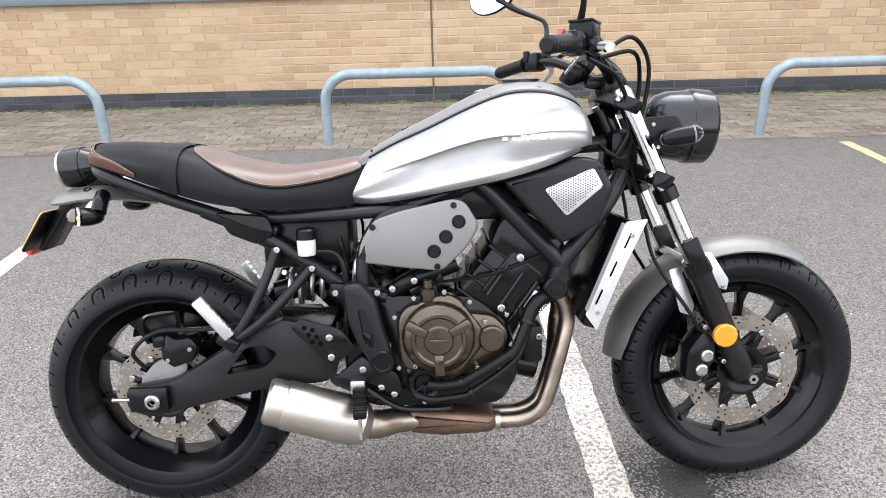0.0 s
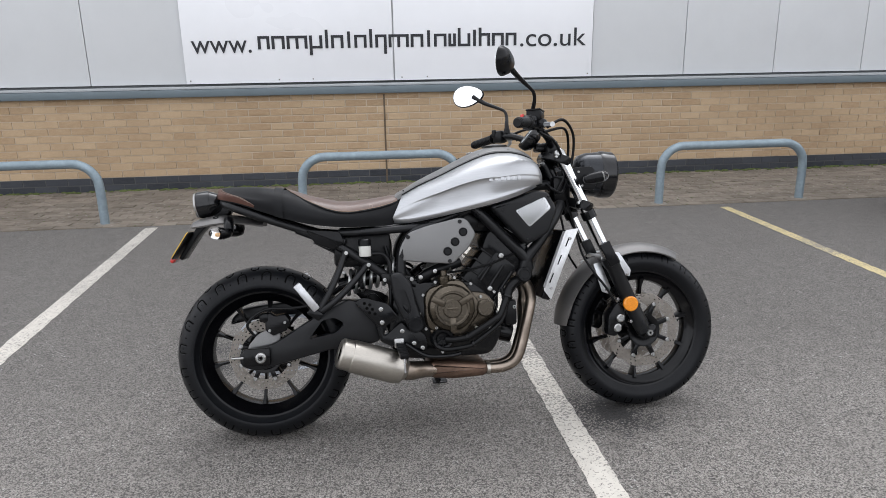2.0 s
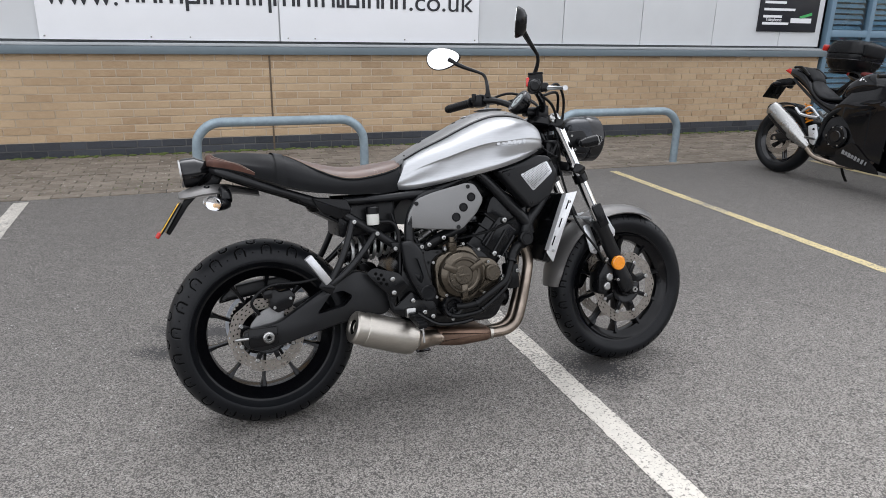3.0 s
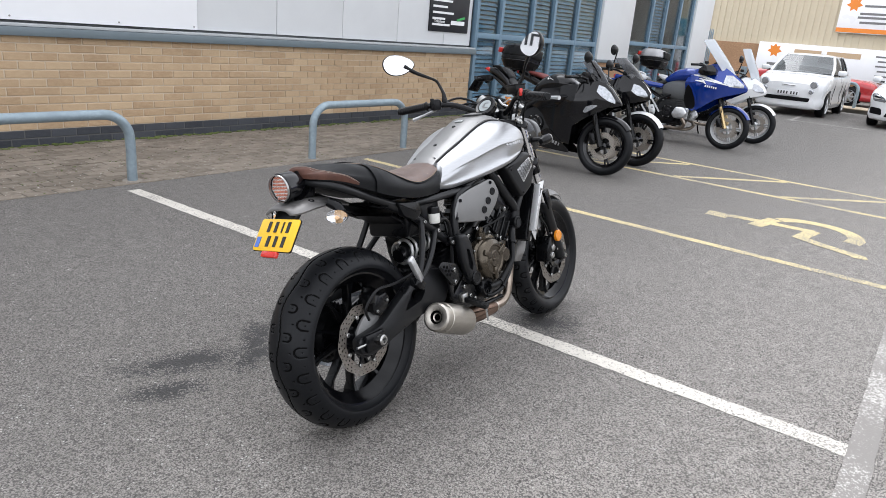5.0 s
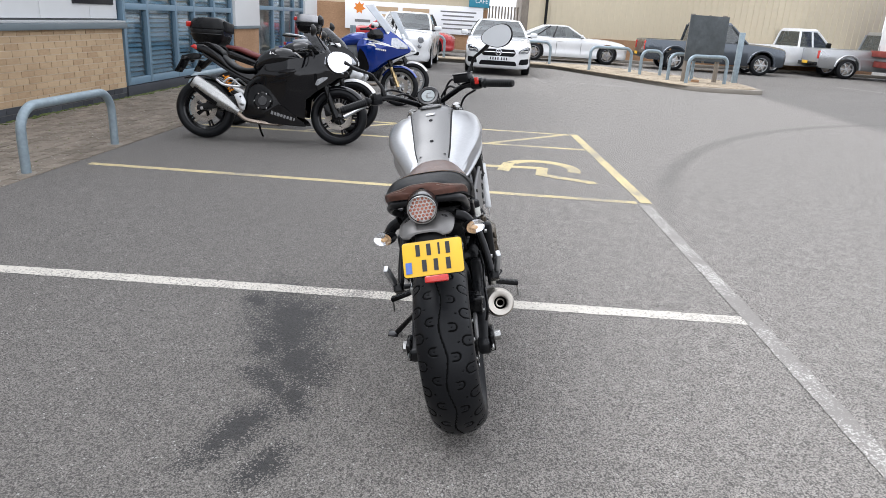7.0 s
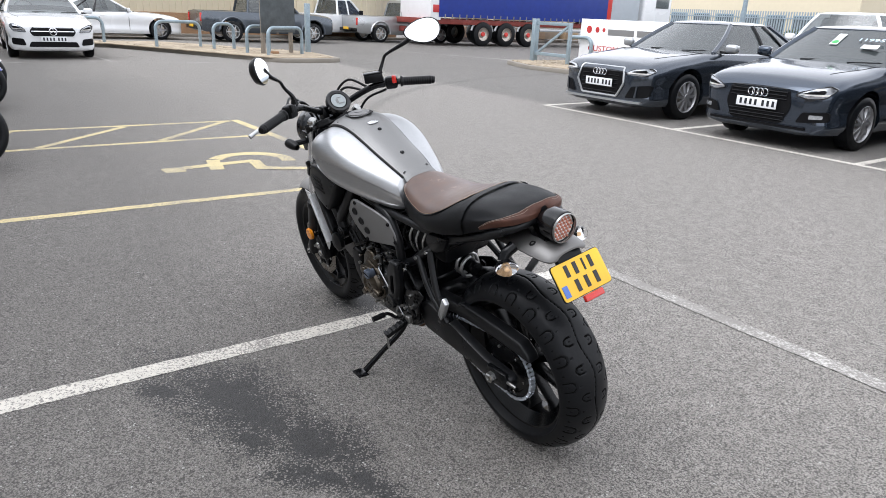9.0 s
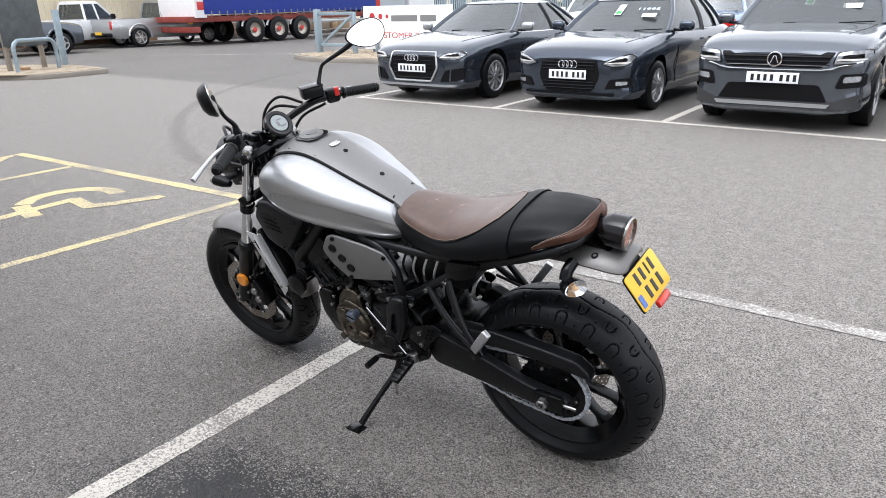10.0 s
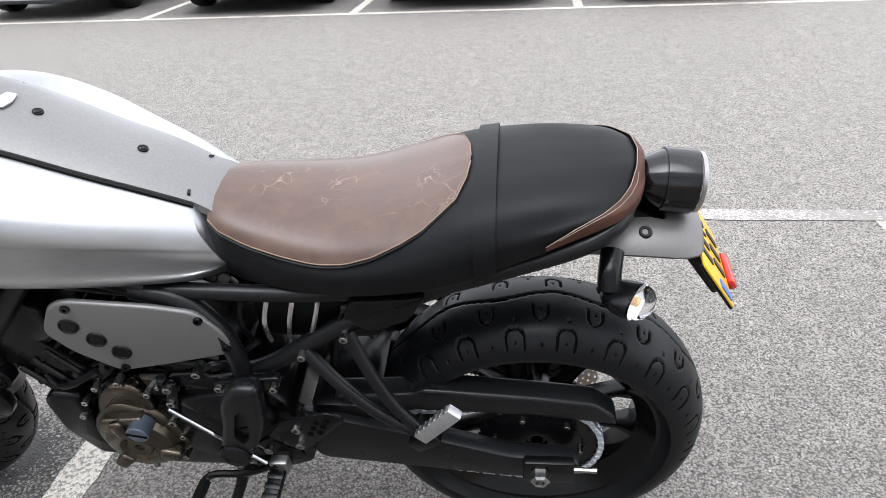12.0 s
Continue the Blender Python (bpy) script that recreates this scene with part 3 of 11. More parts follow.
for y0 in (0.35, 1.45, 2.55, 3.65):
    strip("road_marking", [(5.64, y0 + 0.95), (6.62, y0 + 0.02)], 0.08, "yellow_line", "faded yellow hatching line between bays")
SYM = "faded yellow wheelchair symbol stroke painted on asphalt"
strip("wheelchair_symbol", [(4.24, 1.59), (4.25, 1.42)], 0.19, "yellow_line", SYM, 0.002)
strip("wheelchair_symbol", [(4.28, 1.44), (4.33, 1.15), (4.36, 0.76)], 0.11, "yellow_line", SYM, 0.0026)
strip("wheelchair_symbol", [(4.38, 0.77), (4.05, 0.81), (3.95, 0.62), (3.86, 0.38), (3.8, 0.36)], 0.11, "yellow_line", SYM, 0.0034)
strip("wheelchair_symbol", [(4.12, 1.17), (4.52, 1.1)], 0.12, "yellow_line", SYM, 0.003)
strip("wheelchair_symbol", [(4.36 + 0.34 * math.cos(a), 0.79 + 0.33 * math.sin(a)) for a in (radians(58 - i * 13) for i in range(14))], 0.13, "yellow_line", SYM, 0.0022)
for x in (6.72, 4.18, 1.78, -0.6, -3.0, -5.4):
    strip("road_marking", [(x, -4.97), (x + 0.1, -9.6)], 0.1, "white_line", W)
strip("road_marking", [(6.75, -4.9), (1.8, -4.93), (-8, -4.95)], 0.1, "white_line", "white painted line along the front of the bays", 0.003)
strip("road_marking", [(15.6, 0.1), (18.0, 0.35)], 0.09, "faded_line", W)
strip("road_marking", [(15.4, 3.3), (18.0, 3.5)], 0.09, "faded_line", W)
strip("road_marking", [(15.5, 3.4), (15.6, 0.1), (15.2, -2.6)], 0.09, "faded_line", W, 0.003)
strip("road_marking", [(20.5, -9.5), (14.0, -12.8)], 0.12, "faded_line", "faded white line across the entrance")

# ---- the paved strip along the building ----
PAVE_Y0, WALL_Y = 4.86, 6.58
solid("pavement", bm_box((4.0, (PAVE_Y0 + WALL_Y) / 2 + 0.02, -0.045), (34, WALL_Y - PAVE_Y0 + 0.02, 0.1)), "joint_sand", "block paving strip of brownish concrete pavers with mossy joints", "pavement", kind="structure", smooth=0)
pavement = bpy.data.objects["pavement"]
bm = bmesh.new()
rng = random.Random(4)
for i in range(900):
    x = rng.uniform(-7, 12)
    y = WALL_Y - abs(rng.gauss(0, 0.035)) - 0.01
    s = rng.uniform(0.008, 0.028)
    bmesh.ops.create_icosphere(bm, subdivisions=1, radius=s, matrix=Matrix.Translation((x, y, 0.012)) @ Matrix.Diagonal((1.3, 1, 0.5, 1)))
for i in range(700):
    x, y = rng.uniform(-6, 9), PAVE_Y0 + rng.uniform(0.0, 1.6)
    s = rng.uniform(0.003, 0.009)
    bmesh.ops.create_icosphere(bm, subdivisions=1, radius=s, matrix=Matrix.Translation((x, y, 0.01)) @ Matrix.Diagonal((1.2, 1, 0.4, 1)))
solid("moss", bm, "moss", "green moss and weeds along the foot of the wall", "moss", kind="stuff")

# ---- showroom wall ----
BX0, BX1 = -9.0, 7.45
solid("wall_joint_base", bm_box(((BX0 + BX1) / 2, WALL_Y + 0.011, 0.0745), (BX1 - BX0, 0.018, 0.149)), "mortar_dark", "dark grey mortar bed behind the blue brick courses", "wall", kind="structure", smooth=0)
wall = solid("wall_north", bm_box(((BX0 + BX1) / 2, WALL_Y + 0.103, 0.48), (BX1 - BX0, 0.2, 0.98)), "mortar", "low buff brick wall with blue brick base courses", "wall", kind="structure", smooth=0)
upper = solid("wall_north_upper", bm_box(((BX0 + BX1) / 2, WALL_Y + 0.2, 2.55), (BX1 - BX0, 0.2, 2.98)), "seam", "upper showroom wall behind grey metal cladding panels", "wall", kind="structure", smooth=0)
x = 2.57 - 11 * 1.05
while x < BX1 - 0.05:
    x1 = min(x + 1.05, BX1)
    if x1 > BX0:
        part("cladding_panel", bm_box(((max(x, BX0) + x1) / 2, WALL_Y + 0.075, 2.56), (x1 - max(x, BX0) - 0.008, 0.05, 2.94), 0.004), "cladding", upper)
    x = x1
# unseen upper wall added above the showroom to block sky, over the glazed part as well
solid("wall_north_sky_block", bm_box((6.0, WALL_Y + 0.3, 5.55), (30.0, 0.4, 3.05)), "cladding", "unseen tall grey wall added over the showroom to block sky", "wall", kind="structure", smooth=0)
sill = bm_box(((BX0 + BX1) / 2 + 0.03, WALL_Y + 0.02, 1.0), (BX1 - BX0 + 0.06, 0.16, 0.075), 0.006)
solid("sill", sill, "sill", "blue-grey metal drip sill above the brickwork", "trim", kind="structure")
solid("trim", bm_box(((BX0 + BX1) / 2 + 0.03, WALL_Y + 0.03, 1.053), (BX1 - BX0 + 0.06, 0.13, 0.026), 0.004), "sill_top", "pale metal flashing on top of the sill", "trim", kind="structure")
solid("trim", bm_box((0.3, WALL_Y - 0.002, 0.48), (0.018, 0.01, 0.94)), "joint_brown", "brown movement joint in the brickwork", "trim", kind="structure", smooth=0)

# the long white sign: a web address, its trade name as plain blocks
sign = thing("sign", pose(0.42, WALL_Y + 0.02, 1.09), "long white sign board with black web address lettering", "sign")
part("board", bm_box((-1.075, 0.012, 0.62), (2.135, 0.02, 1.24), 0.002), "sign_white", sign)
part("board", bm_box((1.075, 0.012, 0.62), (2.135, 0.02, 1.24), 0.002), "sign_white", sign)
for x in (-2.1, -1.2, -0.85, 0.08, 0.35, 1.3, 2.1):
    for z in (0.03, 0.95):
        part("screw", bm_disc((x, 0.0, z), 0.008, 0.006, seg=8), "steel", sign)
face = Matrix.Rotation(radians(90), 4, "X")
words("lettering", "www.", 0.27, Matrix.Translation((-1.75, -0.002, 0.385)) @ face, "black_letter", sign, width=0.6)
words("lettering", ".co.uk", 0.27, Matrix.Translation((1.7, -0.002, 0.405)) @ face, "black_letter", sign, width=0.72)
ADV = {"c": 0.5, "o": 0.55, "m": 0.83, "p": 0.55, "l": 0.25, "e": 0.53, "t": 0.33, "y": 0.5, "r": 0.36, "b": 0.55, "i": 0.25, "k": 0.51, "s": 0.49}
SHAPE = "compl" "etely" "moto" "rbikes"
unit = 2.72 / sum(ADV[c] for c in SHAPE)
x = -1.4
for c in SHAPE:
    w, bm = ADV[c] * unit, bmesh.new()
    lo, hi = (-0.065 if c in "py" else 0.0), (0.185 if c in "lbk" else 0.165 if c in "ti" else 0.13)
    z0, a, b = 0.335, x + 0.01, x + w - 0.01
    st = 0.03
    # plain upright bars as wide and tall as each letter
    if w < 0.1:
        bm_box(((a + b) / 2, -0.002, z0 + hi / 2), (st, 0.004, hi), into=bm)
    else:
        k = 3 if c == "m" else 2
        for i in range(k):
            xx = a + st / 2 + (b - a - st) * i / (k - 1)
            top, low = (hi if i == 0 else 0.13), (lo if i == (0 if c == "p" else 1) else 0.0)
            bm_box((xx, -0.002, z0 + (top + low) / 2), (st, 0.004, top - low), into=bm)
        bm_box(((a + b) / 2, -0.0025, z0 + (0.117 if ord(c) % 2 else 0.013)), (b - a - 0.012, 0.004, 0.026), into=bm)
    part("letter_block", bm, "black_letter", sign, smooth=0)
    x += w

# small black notice beside the entrance
notice = thing("notice_board", pose(6.86, WALL_Y + 0.04, 1.27), "small black notice board with white printed lines", "sign")
part("board", bm_box((0, 0, 0.45), (0.95, 0.03, 0.9), 0.004), "black_letter", notice)
for i, (w, mt) in enumerate(((0.42, "plate_white"), (0.3, "plate_white"), (0.5, "plate_white"), (0.34, "plate_white"), (0.46, "plate_white"), (0.55, "plate_white"), (0.3, "green"))):
    part("print_line", bm_box((-0.42 + w / 2, -0.017, 0.1 + i * 0.085), (w, 0.004, 0.03)), mt, notice, smooth=0)
words("lettering", "Telephone", 0.06, Matrix.Translation((-0.25, -0.018, 0.145)) @ face, "plate_white", notice)
part("print_patch", bm_box((0.2, -0.017, 0.14), (0.34, 0.004, 0.06)), "plate_white", notice, smooth=0)
part("print_patch", bm_box((0.27, -0.017, 0.2), (0.2, 0.004, 0.035), rot=(0, -14, 0)), "green", notice, smooth=0)

# ---- shopfront ----
def window_unit(name, x0, x1, cols, z0, z1, rail, label, blind_cols=()):
    w = thing(name, pose(x0, WALL_Y + 0.05, 0), label, "window", kind="structure")
    L = x1 - x0
    def bar(c, s):
        part("window_frame", bm_box(c, s, 0.006), "frame_blue", w)
    bar((L / 2, 0, z0 + 0.05), (L, 0.09, 0.1))
    bar((L / 2, 0, z1 - 0.04), (L, 0.09, 0.08))
    bar((L / 2, -0.003, rail), (L, 0.09, 0.09))
    xs = [0.035] + [L * c for c in cols] + [L - 0.035]
    for x in xs:
        bar((x, -0.006, (z0 + z1) / 2), (0.075, 0.09, z1 - z0 - 0.02))
    for i, (a, b) in enumerate(zip(xs, xs[1:])):
        for lo, hi in ((z0 + 0.1, rail - 0.045), (rail + 0.045, z1 - 0.08)):
            p = part("pane", bm_box(((a + b) / 2, 0.01, (lo + hi) / 2), (b - a - 0.075, 0.008, hi - lo)), "window", w, smooth=0)
            p.visible_shadow = False
            if i in blind_cols:
                bm = bmesh.new()
                z = lo + 0.03
                while z < hi:
                    bm_box(((a + b) / 2, 0.07, z), (b - a - 0.09, 0.06, 0.006), rot=(52, 0, 0), into=bm)
                    z += 0.07
                part("blind", bm, "blind", w, "blue horizontal slats of a blind")
    return w


window_unit("window_1", 7.52, 11.85, (0.17, 0.4, 0.57, 0.78), 0.16, 3.3, 1.26, "tall blue-grey framed shop windows with blinds", (0, 1, 2, 3, 4))
window_unit("window_2", 13.4, 17.3, (0.3, 0.52, 0.76), 0.06, 3.3, 1.35, "blue-grey framed glazed entrance doors", (1,))
solid("wall_pier", bm_box((12.63, WALL_Y + 0.1, 0.46), (1.5, 0.24, 0.92)), "far_brick", "buff brick pier between the shop windows", "wall", kind="structure", smooth=0)
solid("wall_pier_upper", bm_box((12.63, WALL_Y + 0.08, 2.5), (1.52, 0.26, 3.08), 0.01), "cladding", "grey clad pier between the shop windows", "wall", kind="structure")
solid("sill", bm_box((12.63, WALL_Y + 0.03, 0.94), (1.56, 0.2, 0.06), 0.006), "sill", "blue-grey metal drip sill on the pier", "trim", kind="structure")
solid("wall_corner", bm_box((18.0, WALL_Y + 0.08, 2.0), (1.36, 0.26, 4.0), 0.02), "cladding", "grey clad corner of the showroom", "wall", kind="structure")
solid("wall_base", bm_box((9.7, WALL_Y + 0.08, 0.075), (4.4, 0.16, 0.15), 0.005), "brick_dark", "dark brick plinth under the shop windows", "wall", kind="structure")
solid("shop_floor", bm_box((5, 11.5, 0.02), (28, 9.6, 0.04)), "interior", "dark showroom floor seen through the glass", "floor", kind="structure", smooth=0)
solid("wall_back", bm_box((5, 16.2, 2.0), (28, 0.2, 4.0)), "interior", "dark rear wall of the showroom", "wall", kind="structure", smooth=0)
solid("wall_east", bm_box((18.6, 11.5, 2.0), (0.2, 9.6, 4.0)), "cladding", "grey clad end wall of the showroom", "wall", kind="structure", smooth=0)
solid("wall_west", bm_box((-9.0, 11.5, 2.0), (0.2, 9.6, 4.0)), "cladding", "grey clad end wall of the showroom", "wall", kind="structure", smooth=0)
solid("roof", bm_box((5, 11.4, 4.1), (28, 10.0, 0.16)), "cladding", "flat grey showroom roof", "roof", kind="structure", smooth=0)
solid("wall_head", bm_box((12.9, WALL_Y + 0.08, 3.68), (11.0, 0.22, 0.76), 0.01), "cladding", "grey clad band above the shop windows", "wall", kind="structure")
# low furniture shapes behind the glass
for x, w, h in ((8.4, 1.0, 0.9), (9.9, 0.8, 1.1), (11.0, 0.9, 0.75), (14.2, 0.7, 1.3), (16.3, 0.9, 1.0)):
    d = thing("display_stand", pose(x, 8.0, 0.04), "pale display stand inside the showroom window", "stand", "showroom stands")
    part("shelf", bm_box((0, 0, h), (w, 0.4, 0.04), 0.006), "cladding", d)
    part("body", bm_box((0, 0, h / 2), (w * 0.9, 0.35, h), 0.01), "grey_panel", d)

# ---- galvanised hoop barriers ----
def hoop_mesh(width, height, r, bend):
    pts = [(0, 0, 0.0), (0, 0, 0.1), (0, 0, height - bend - 0.05)]
    for i in range(1, 6):
        a = radians(90 * i / 6)
        pts.append((bend - bend * math.cos(a), 0, height - bend + bend * math.sin(a)))
    pts += [(bend, 0, height), (bend + 0.05, 0, height), (width / 2, 0, height)]
    rest = [(width - x, y, z) for x, y, z in reversed(pts[:-1])]
    return bm_tube(pts + rest, r, 14, 3)


def hoop(x, y, width, turn=0.0, height=0.52, r=0.037, bend=0.2, mat="galv", label="galvanised steel hoop barrier set into the paving", group="hoop barriers"):
    ob = thing("hoop_barrier", pose(x, y, 0, 0, 0, turn), label, "barrier", group)
    part("hoop", hoop_mesh(width, height, r, bend), mat, ob)
    for k in (0, width):
        part("footing", bm_disc((k, 0, 0.006), 0.075, 0.012, "z", 14, 0.003), "concrete", ob)
    return ob


h1 = hoop(-3.45, 4.98, 1.34)
for x in (-0.45, 2.71, 5.87):
    copy_thing(h1, pose(x, 4.95, 0))
    
# ---- raised islands, kerbs and far barriers ----
def island(name, outline, label, h=0.11):
    ob = thing(name, pose(0, 0, 0), label, "kerb", kind="structure")
    part("kerb", bm_prism(outline, -0.02, h, 0.02, "xy"), "concrete", ob)
    c = Vector((sum(p[0] for p in outline) / len(outline), sum(p[1] for p in outline) / len(outline)))
    inner = [tuple(c + (Vector(p) - c) * (1 - 0.16 / max(0.3, (Vector(p) - c).length))) for p in outline]
    part("gravel_bed", bm_prism(inner, h - 0.01, h + 0.015, 0.004, "xy"), "gravel", ob, "beige gravel")
    rng = random.Random(len(outline))
    bm = bmesh.new()
    xs, ys = [p[0] for p in inner], [p[1] for p in inner]
    for i in range(700):
        p = Vector((rng.uniform(min(xs), max(xs)), rng.uniform(min(ys), max(ys))))
        inside = False
        for k in range(len(inner)):
            (x0, y0), (x1, y1) = inner[k - 1], inner[k]
            if (y0 > p.y) != (y1 > p.y) and p.x < (x1 - x0) * (p.y - y0) / (y1 - y0) + x0:
                inside = not inside
        if inside:
            bmesh.ops.create_icosphere(bm, subdivisions=1, radius=rng.uniform(0.015, 0.05), matrix=Matrix.Translation((p.x, p.y, h + 0.015)) @ Matrix.Diagonal((1, 1.2, 0.5, 1)))
    if len(bm.verts):
        part("pebbles", bm, "gravel", ob, kind="stuff")
    return ob


island("island", rounded([(15.2, -5.45), (15.1, -3.7), (18.6, -1.9), (20.9, -0.7), (21.1, 12.0), (22.2, 12.0), (22.2, -2.4), (17.6, -5.6)], 0.5, 4), "gravel island with a concrete kerb")
GREY = "grey painted steel hoop barrier on the gravel island"
for x, y, w, tn in ((19.3, -1.65, 1.28, -80), (18.55, -3.02, 0.62, -78), (17.0, -3.45, 0.7, -75), (16.15, -3.72, 1.2, -68), (21.3, 4.4, 1.5, -90), (21.2, 0.9, 1.5, -90)):
    hoop(x, y, w, tn, 0.8, 0.045, 0.2, "galv", GREY, "island hoop barriers")
solid("barrier_post", bm_box((17.4, -5.35, 0.72), (0.13, 0.13, 1.44), 0.012), "galv", "square grey steel barrier post on the gravel island", "post")
sb = thing("sign_board", pose(16.9, -4.25, 0.1, 0, 0, -68), "rear of a weathered timber sign board on posts", "sign")
for k in (-0.5, 0.5):
    part("post", bm_box((k, 0, 0.86), (0.09, 0.09, 1.74), 0.008), "timber", sb)
part("post", bm_box((0.05, 0.02, 1.12), (0.05, 0.05, 1.2), 0.006), "timber", sb)
part("board", bm_box((0, -0.06, 1.13), (1.2, 0.03, 1.14), 0.004), "board_dark", sb)
part("brace", bm_box((0.05, 0.06, 1.1), (0.06, 0.03, 1.3), 0.004, rot=(0, -38, 0)), "timber", sb)
solid("brick_debris", bm_box((16.7, -4.1, 0.15), (0.22, 0.16, 0.07), 0.008), "far_brick", "loose orange brick on the gravel", "brick")

island("island_gate", rounded([(14.7, -10.4), (12.8, -9.7), (7.6, -10.3), (7.6, -12.4), (14.3, -12.7)], 0.4, 4), "gravel verge with a concrete kerb by the gate")
gate = thing("gate", pose(14.2, -11.1, 0.1, 0, 0, 180), "grey steel barrier gate frame standing open", "gate")
part("post", bm_box((0, 0, 0.6), (0.16, 0.16, 1.2), 0.01), "galv", gate)
part("post", bm_box((1.45, 0, 0.56), (0.09, 0.09, 1.12), 0.01), "galv", gate)
for z in (0.24, 1.08):
    part("rail", bm_box((0.75, 0, z), (1.4, 0.07, 0.09), 0.006), "galv", gate)
part("brace", bm_box((0.75, 0, 0.64), (1.55, 0.05, 0.07), 0.006, rot=(0, -32, 0)), "galv", gate)
hoop(13.4, -11.7, 0.9, 180, 0.85, 0.05, 0.22, "galv", "grey steel hoop barrier beside the gate", "gate hoops")
cs = thing("parking_sign", pose(11.45, -11.75, 0.1, 0, 0, 178), "white customer parking sign with red dots", "sign")
part("board", bm_box((0, 0, 0.68), (3.2, 0.04, 1.15), 0.006), "sign_white", cs)
for k in (-1.3, 1.3):
    part("post", bm_box((k, 0.06, 0.55), (0.07, 0.07, 1.1), 0.006), "galv", cs)
for x, r in ((-1.25, 0.1), (-0.93, 0.075), (-0.68, 0.055)):
    part("dot", bm_disc((x, -0.024, 0.98), r, 0.008, "y", 20), "dark_red_print", cs)
for x, w in ((-0.05, 0.95), (0.8, 0.55)):
    part("name_block", bm_box((x, -0.022, 0.93), (w, 0.005, 0.16)), "grey_print", cs, smooth=0)
words("lettering", "CUSTOMER PARKING", 0.22, Matrix.Translation((0.15, -0.024, 0.48)) @ face, "dark_red_print", cs, width=2.75)
words("lettering", "turn left at", 0.13, Matrix.Translation((-0.2, -0.024, 0.25)) @ face, "grey_print", cs, width=0.9)

# low kerb verge and hoop behind the parked cars
island("verge", rounded([(-9, -9.75), (6.9, -9.75), (6.9, -10.6), (-9, -10.6)], 0.2, 3), "gravel verge with a concrete kerb behind the bays")
hoop(-0.1, -10.3, 1.5, 180, 0.95, 0.05, 0.25, "galv", "grey steel hoop barrier on the verge", "verge hoops")
copy_thing(bpy.data.objects["hoop_barrier"], pose(3.2, -10.4, 0.08))
# ---- the roadster motorcycle on its side stand ----
def tread_bm(R, half, drop, seg, nu, rows, period, bead=0.222, depth=0.0032):
    """A tyre with a round crown, cut with horseshoe grooves, dots and a wavy centre groove."""
    th = np.linspace(-math.pi / 2, math.pi / 2, nu)
    prof = [(bead, -half * 0.72), (bead + 0.012, -half * 0.86), ((R - drop + bead) / 2 + 0.005, -half * 0.985)]
    crown = [(R - drop + drop * math.cos(a), half * math.sin(a)) for a in th]
    tail = [(r, -h) for r, h in reversed(prof)]
    full = prof + crown + tail
    arc = [0.0]
    for (r0, h0), (r1, h1) in zip(crown, crown[1:]):
        arc.append(arc[-1] + math.hypot(r1 - r0, h1 - h0))
    v = np.array(arc) - arc[-1] / 2
    n = round(2 * math.pi * R / period)
    p = 2 * math.pi * R / n
    s = np.arange(seg) * (2 * math.pi * R / seg)
    S, V = np.meshgrid(s, v, indexing="ij")
    g = np.abs(V - 0.007 * np.sin(2 * math.pi * S / (2 * p))) - 0.0018
    for k, (row, rad, leg, face) in enumerate(rows):
        for sgn in (-1, 1):
            off = (k % 2) * 0.5 * p + (0.25 * p if sgn > 0 else 0)
            ds = (S + off) % p - p / 2
            dv = (sgn * V - row) * face
            cap = np.abs(np.maximum(np.abs(ds) * 0.9 + dv * 0.45, np.hypot(ds, dv)) - rad)
            legs = np.hypot(np.abs(ds) - rad, np.maximum(0, -dv - leg))
            g = np.minimum(g, np.where(dv > 0, cap, legs) - 0.0021)
            g = np.minimum(g, np.hypot((S + off) % p - p * 0.02, sgn * V - row - 0.012) - 0.003)
            g = np.minimum(g, np.hypot(ds, dv + leg * 0.4) - 0.002)
    cut = np.clip(0.5 - g / 0.0016, 0, 1)
    bm = bmesh.new()
    k0 = len(prof)
    vs = []
    for i in range(seg):
        a = 2 * math.pi * i / seg
        c, sn = math.cos(a), math.sin(a)
        ring = []
        for j, (r, h) in enumerate(full):
            d = depth * cut[i, j - k0] if k0 <= j < k0 + nu else 0.0
            ring.append(bm.verts.new(((r - d) * c, h, (r - d) * sn)))
        vs.append(ring)
    for i in range(seg):
        a, b = vs[i], vs[(i + 1) % seg]
        for j in range(len(full) - 1):
            f = bm.faces.new((a[j], a[j + 1], b[j + 1], b[j]))
            # cut faces take the darker material, which paints shade into the tread
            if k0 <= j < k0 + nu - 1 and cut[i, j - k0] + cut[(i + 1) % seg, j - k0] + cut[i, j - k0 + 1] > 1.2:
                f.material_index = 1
    return bm


def wave_disc(r0, r1, th, waves, at, holes):
    """A drilled brake disc with a wavy rim."""
    bm, na, nr = bmesh.new(), 216, 10
    vs = []
    for i in range(na):
        a = 2 * math.pi * i / na
        ro = r1 * (1 + 0.018 * math.cos(waves * a))
        vs.append([bm.verts.new(((r0 + (ro - r0) * j / nr) * math.cos(a), 0, (r0 + (ro - r0) * j / nr) * math.sin(a))) for j in range(nr + 1)])
    for i in range(na):
        for j in range(nr):
            row = {2: 0, 5: 1, 8: 2}.get(j)
            if row is not None and (i + (0, 4, 8)[row]) % (na // holes) in (0, 1):
                continue
            a, b = vs[i], vs[(i + 1) % na]
            bm.faces.new((a[j], a[j + 1], b[j + 1], b[j]))
    bmesh.ops.solidify(bm, geom=bm.faces[:], thickness=th)
    return bm_turn(bm, Matrix.Translation(at))


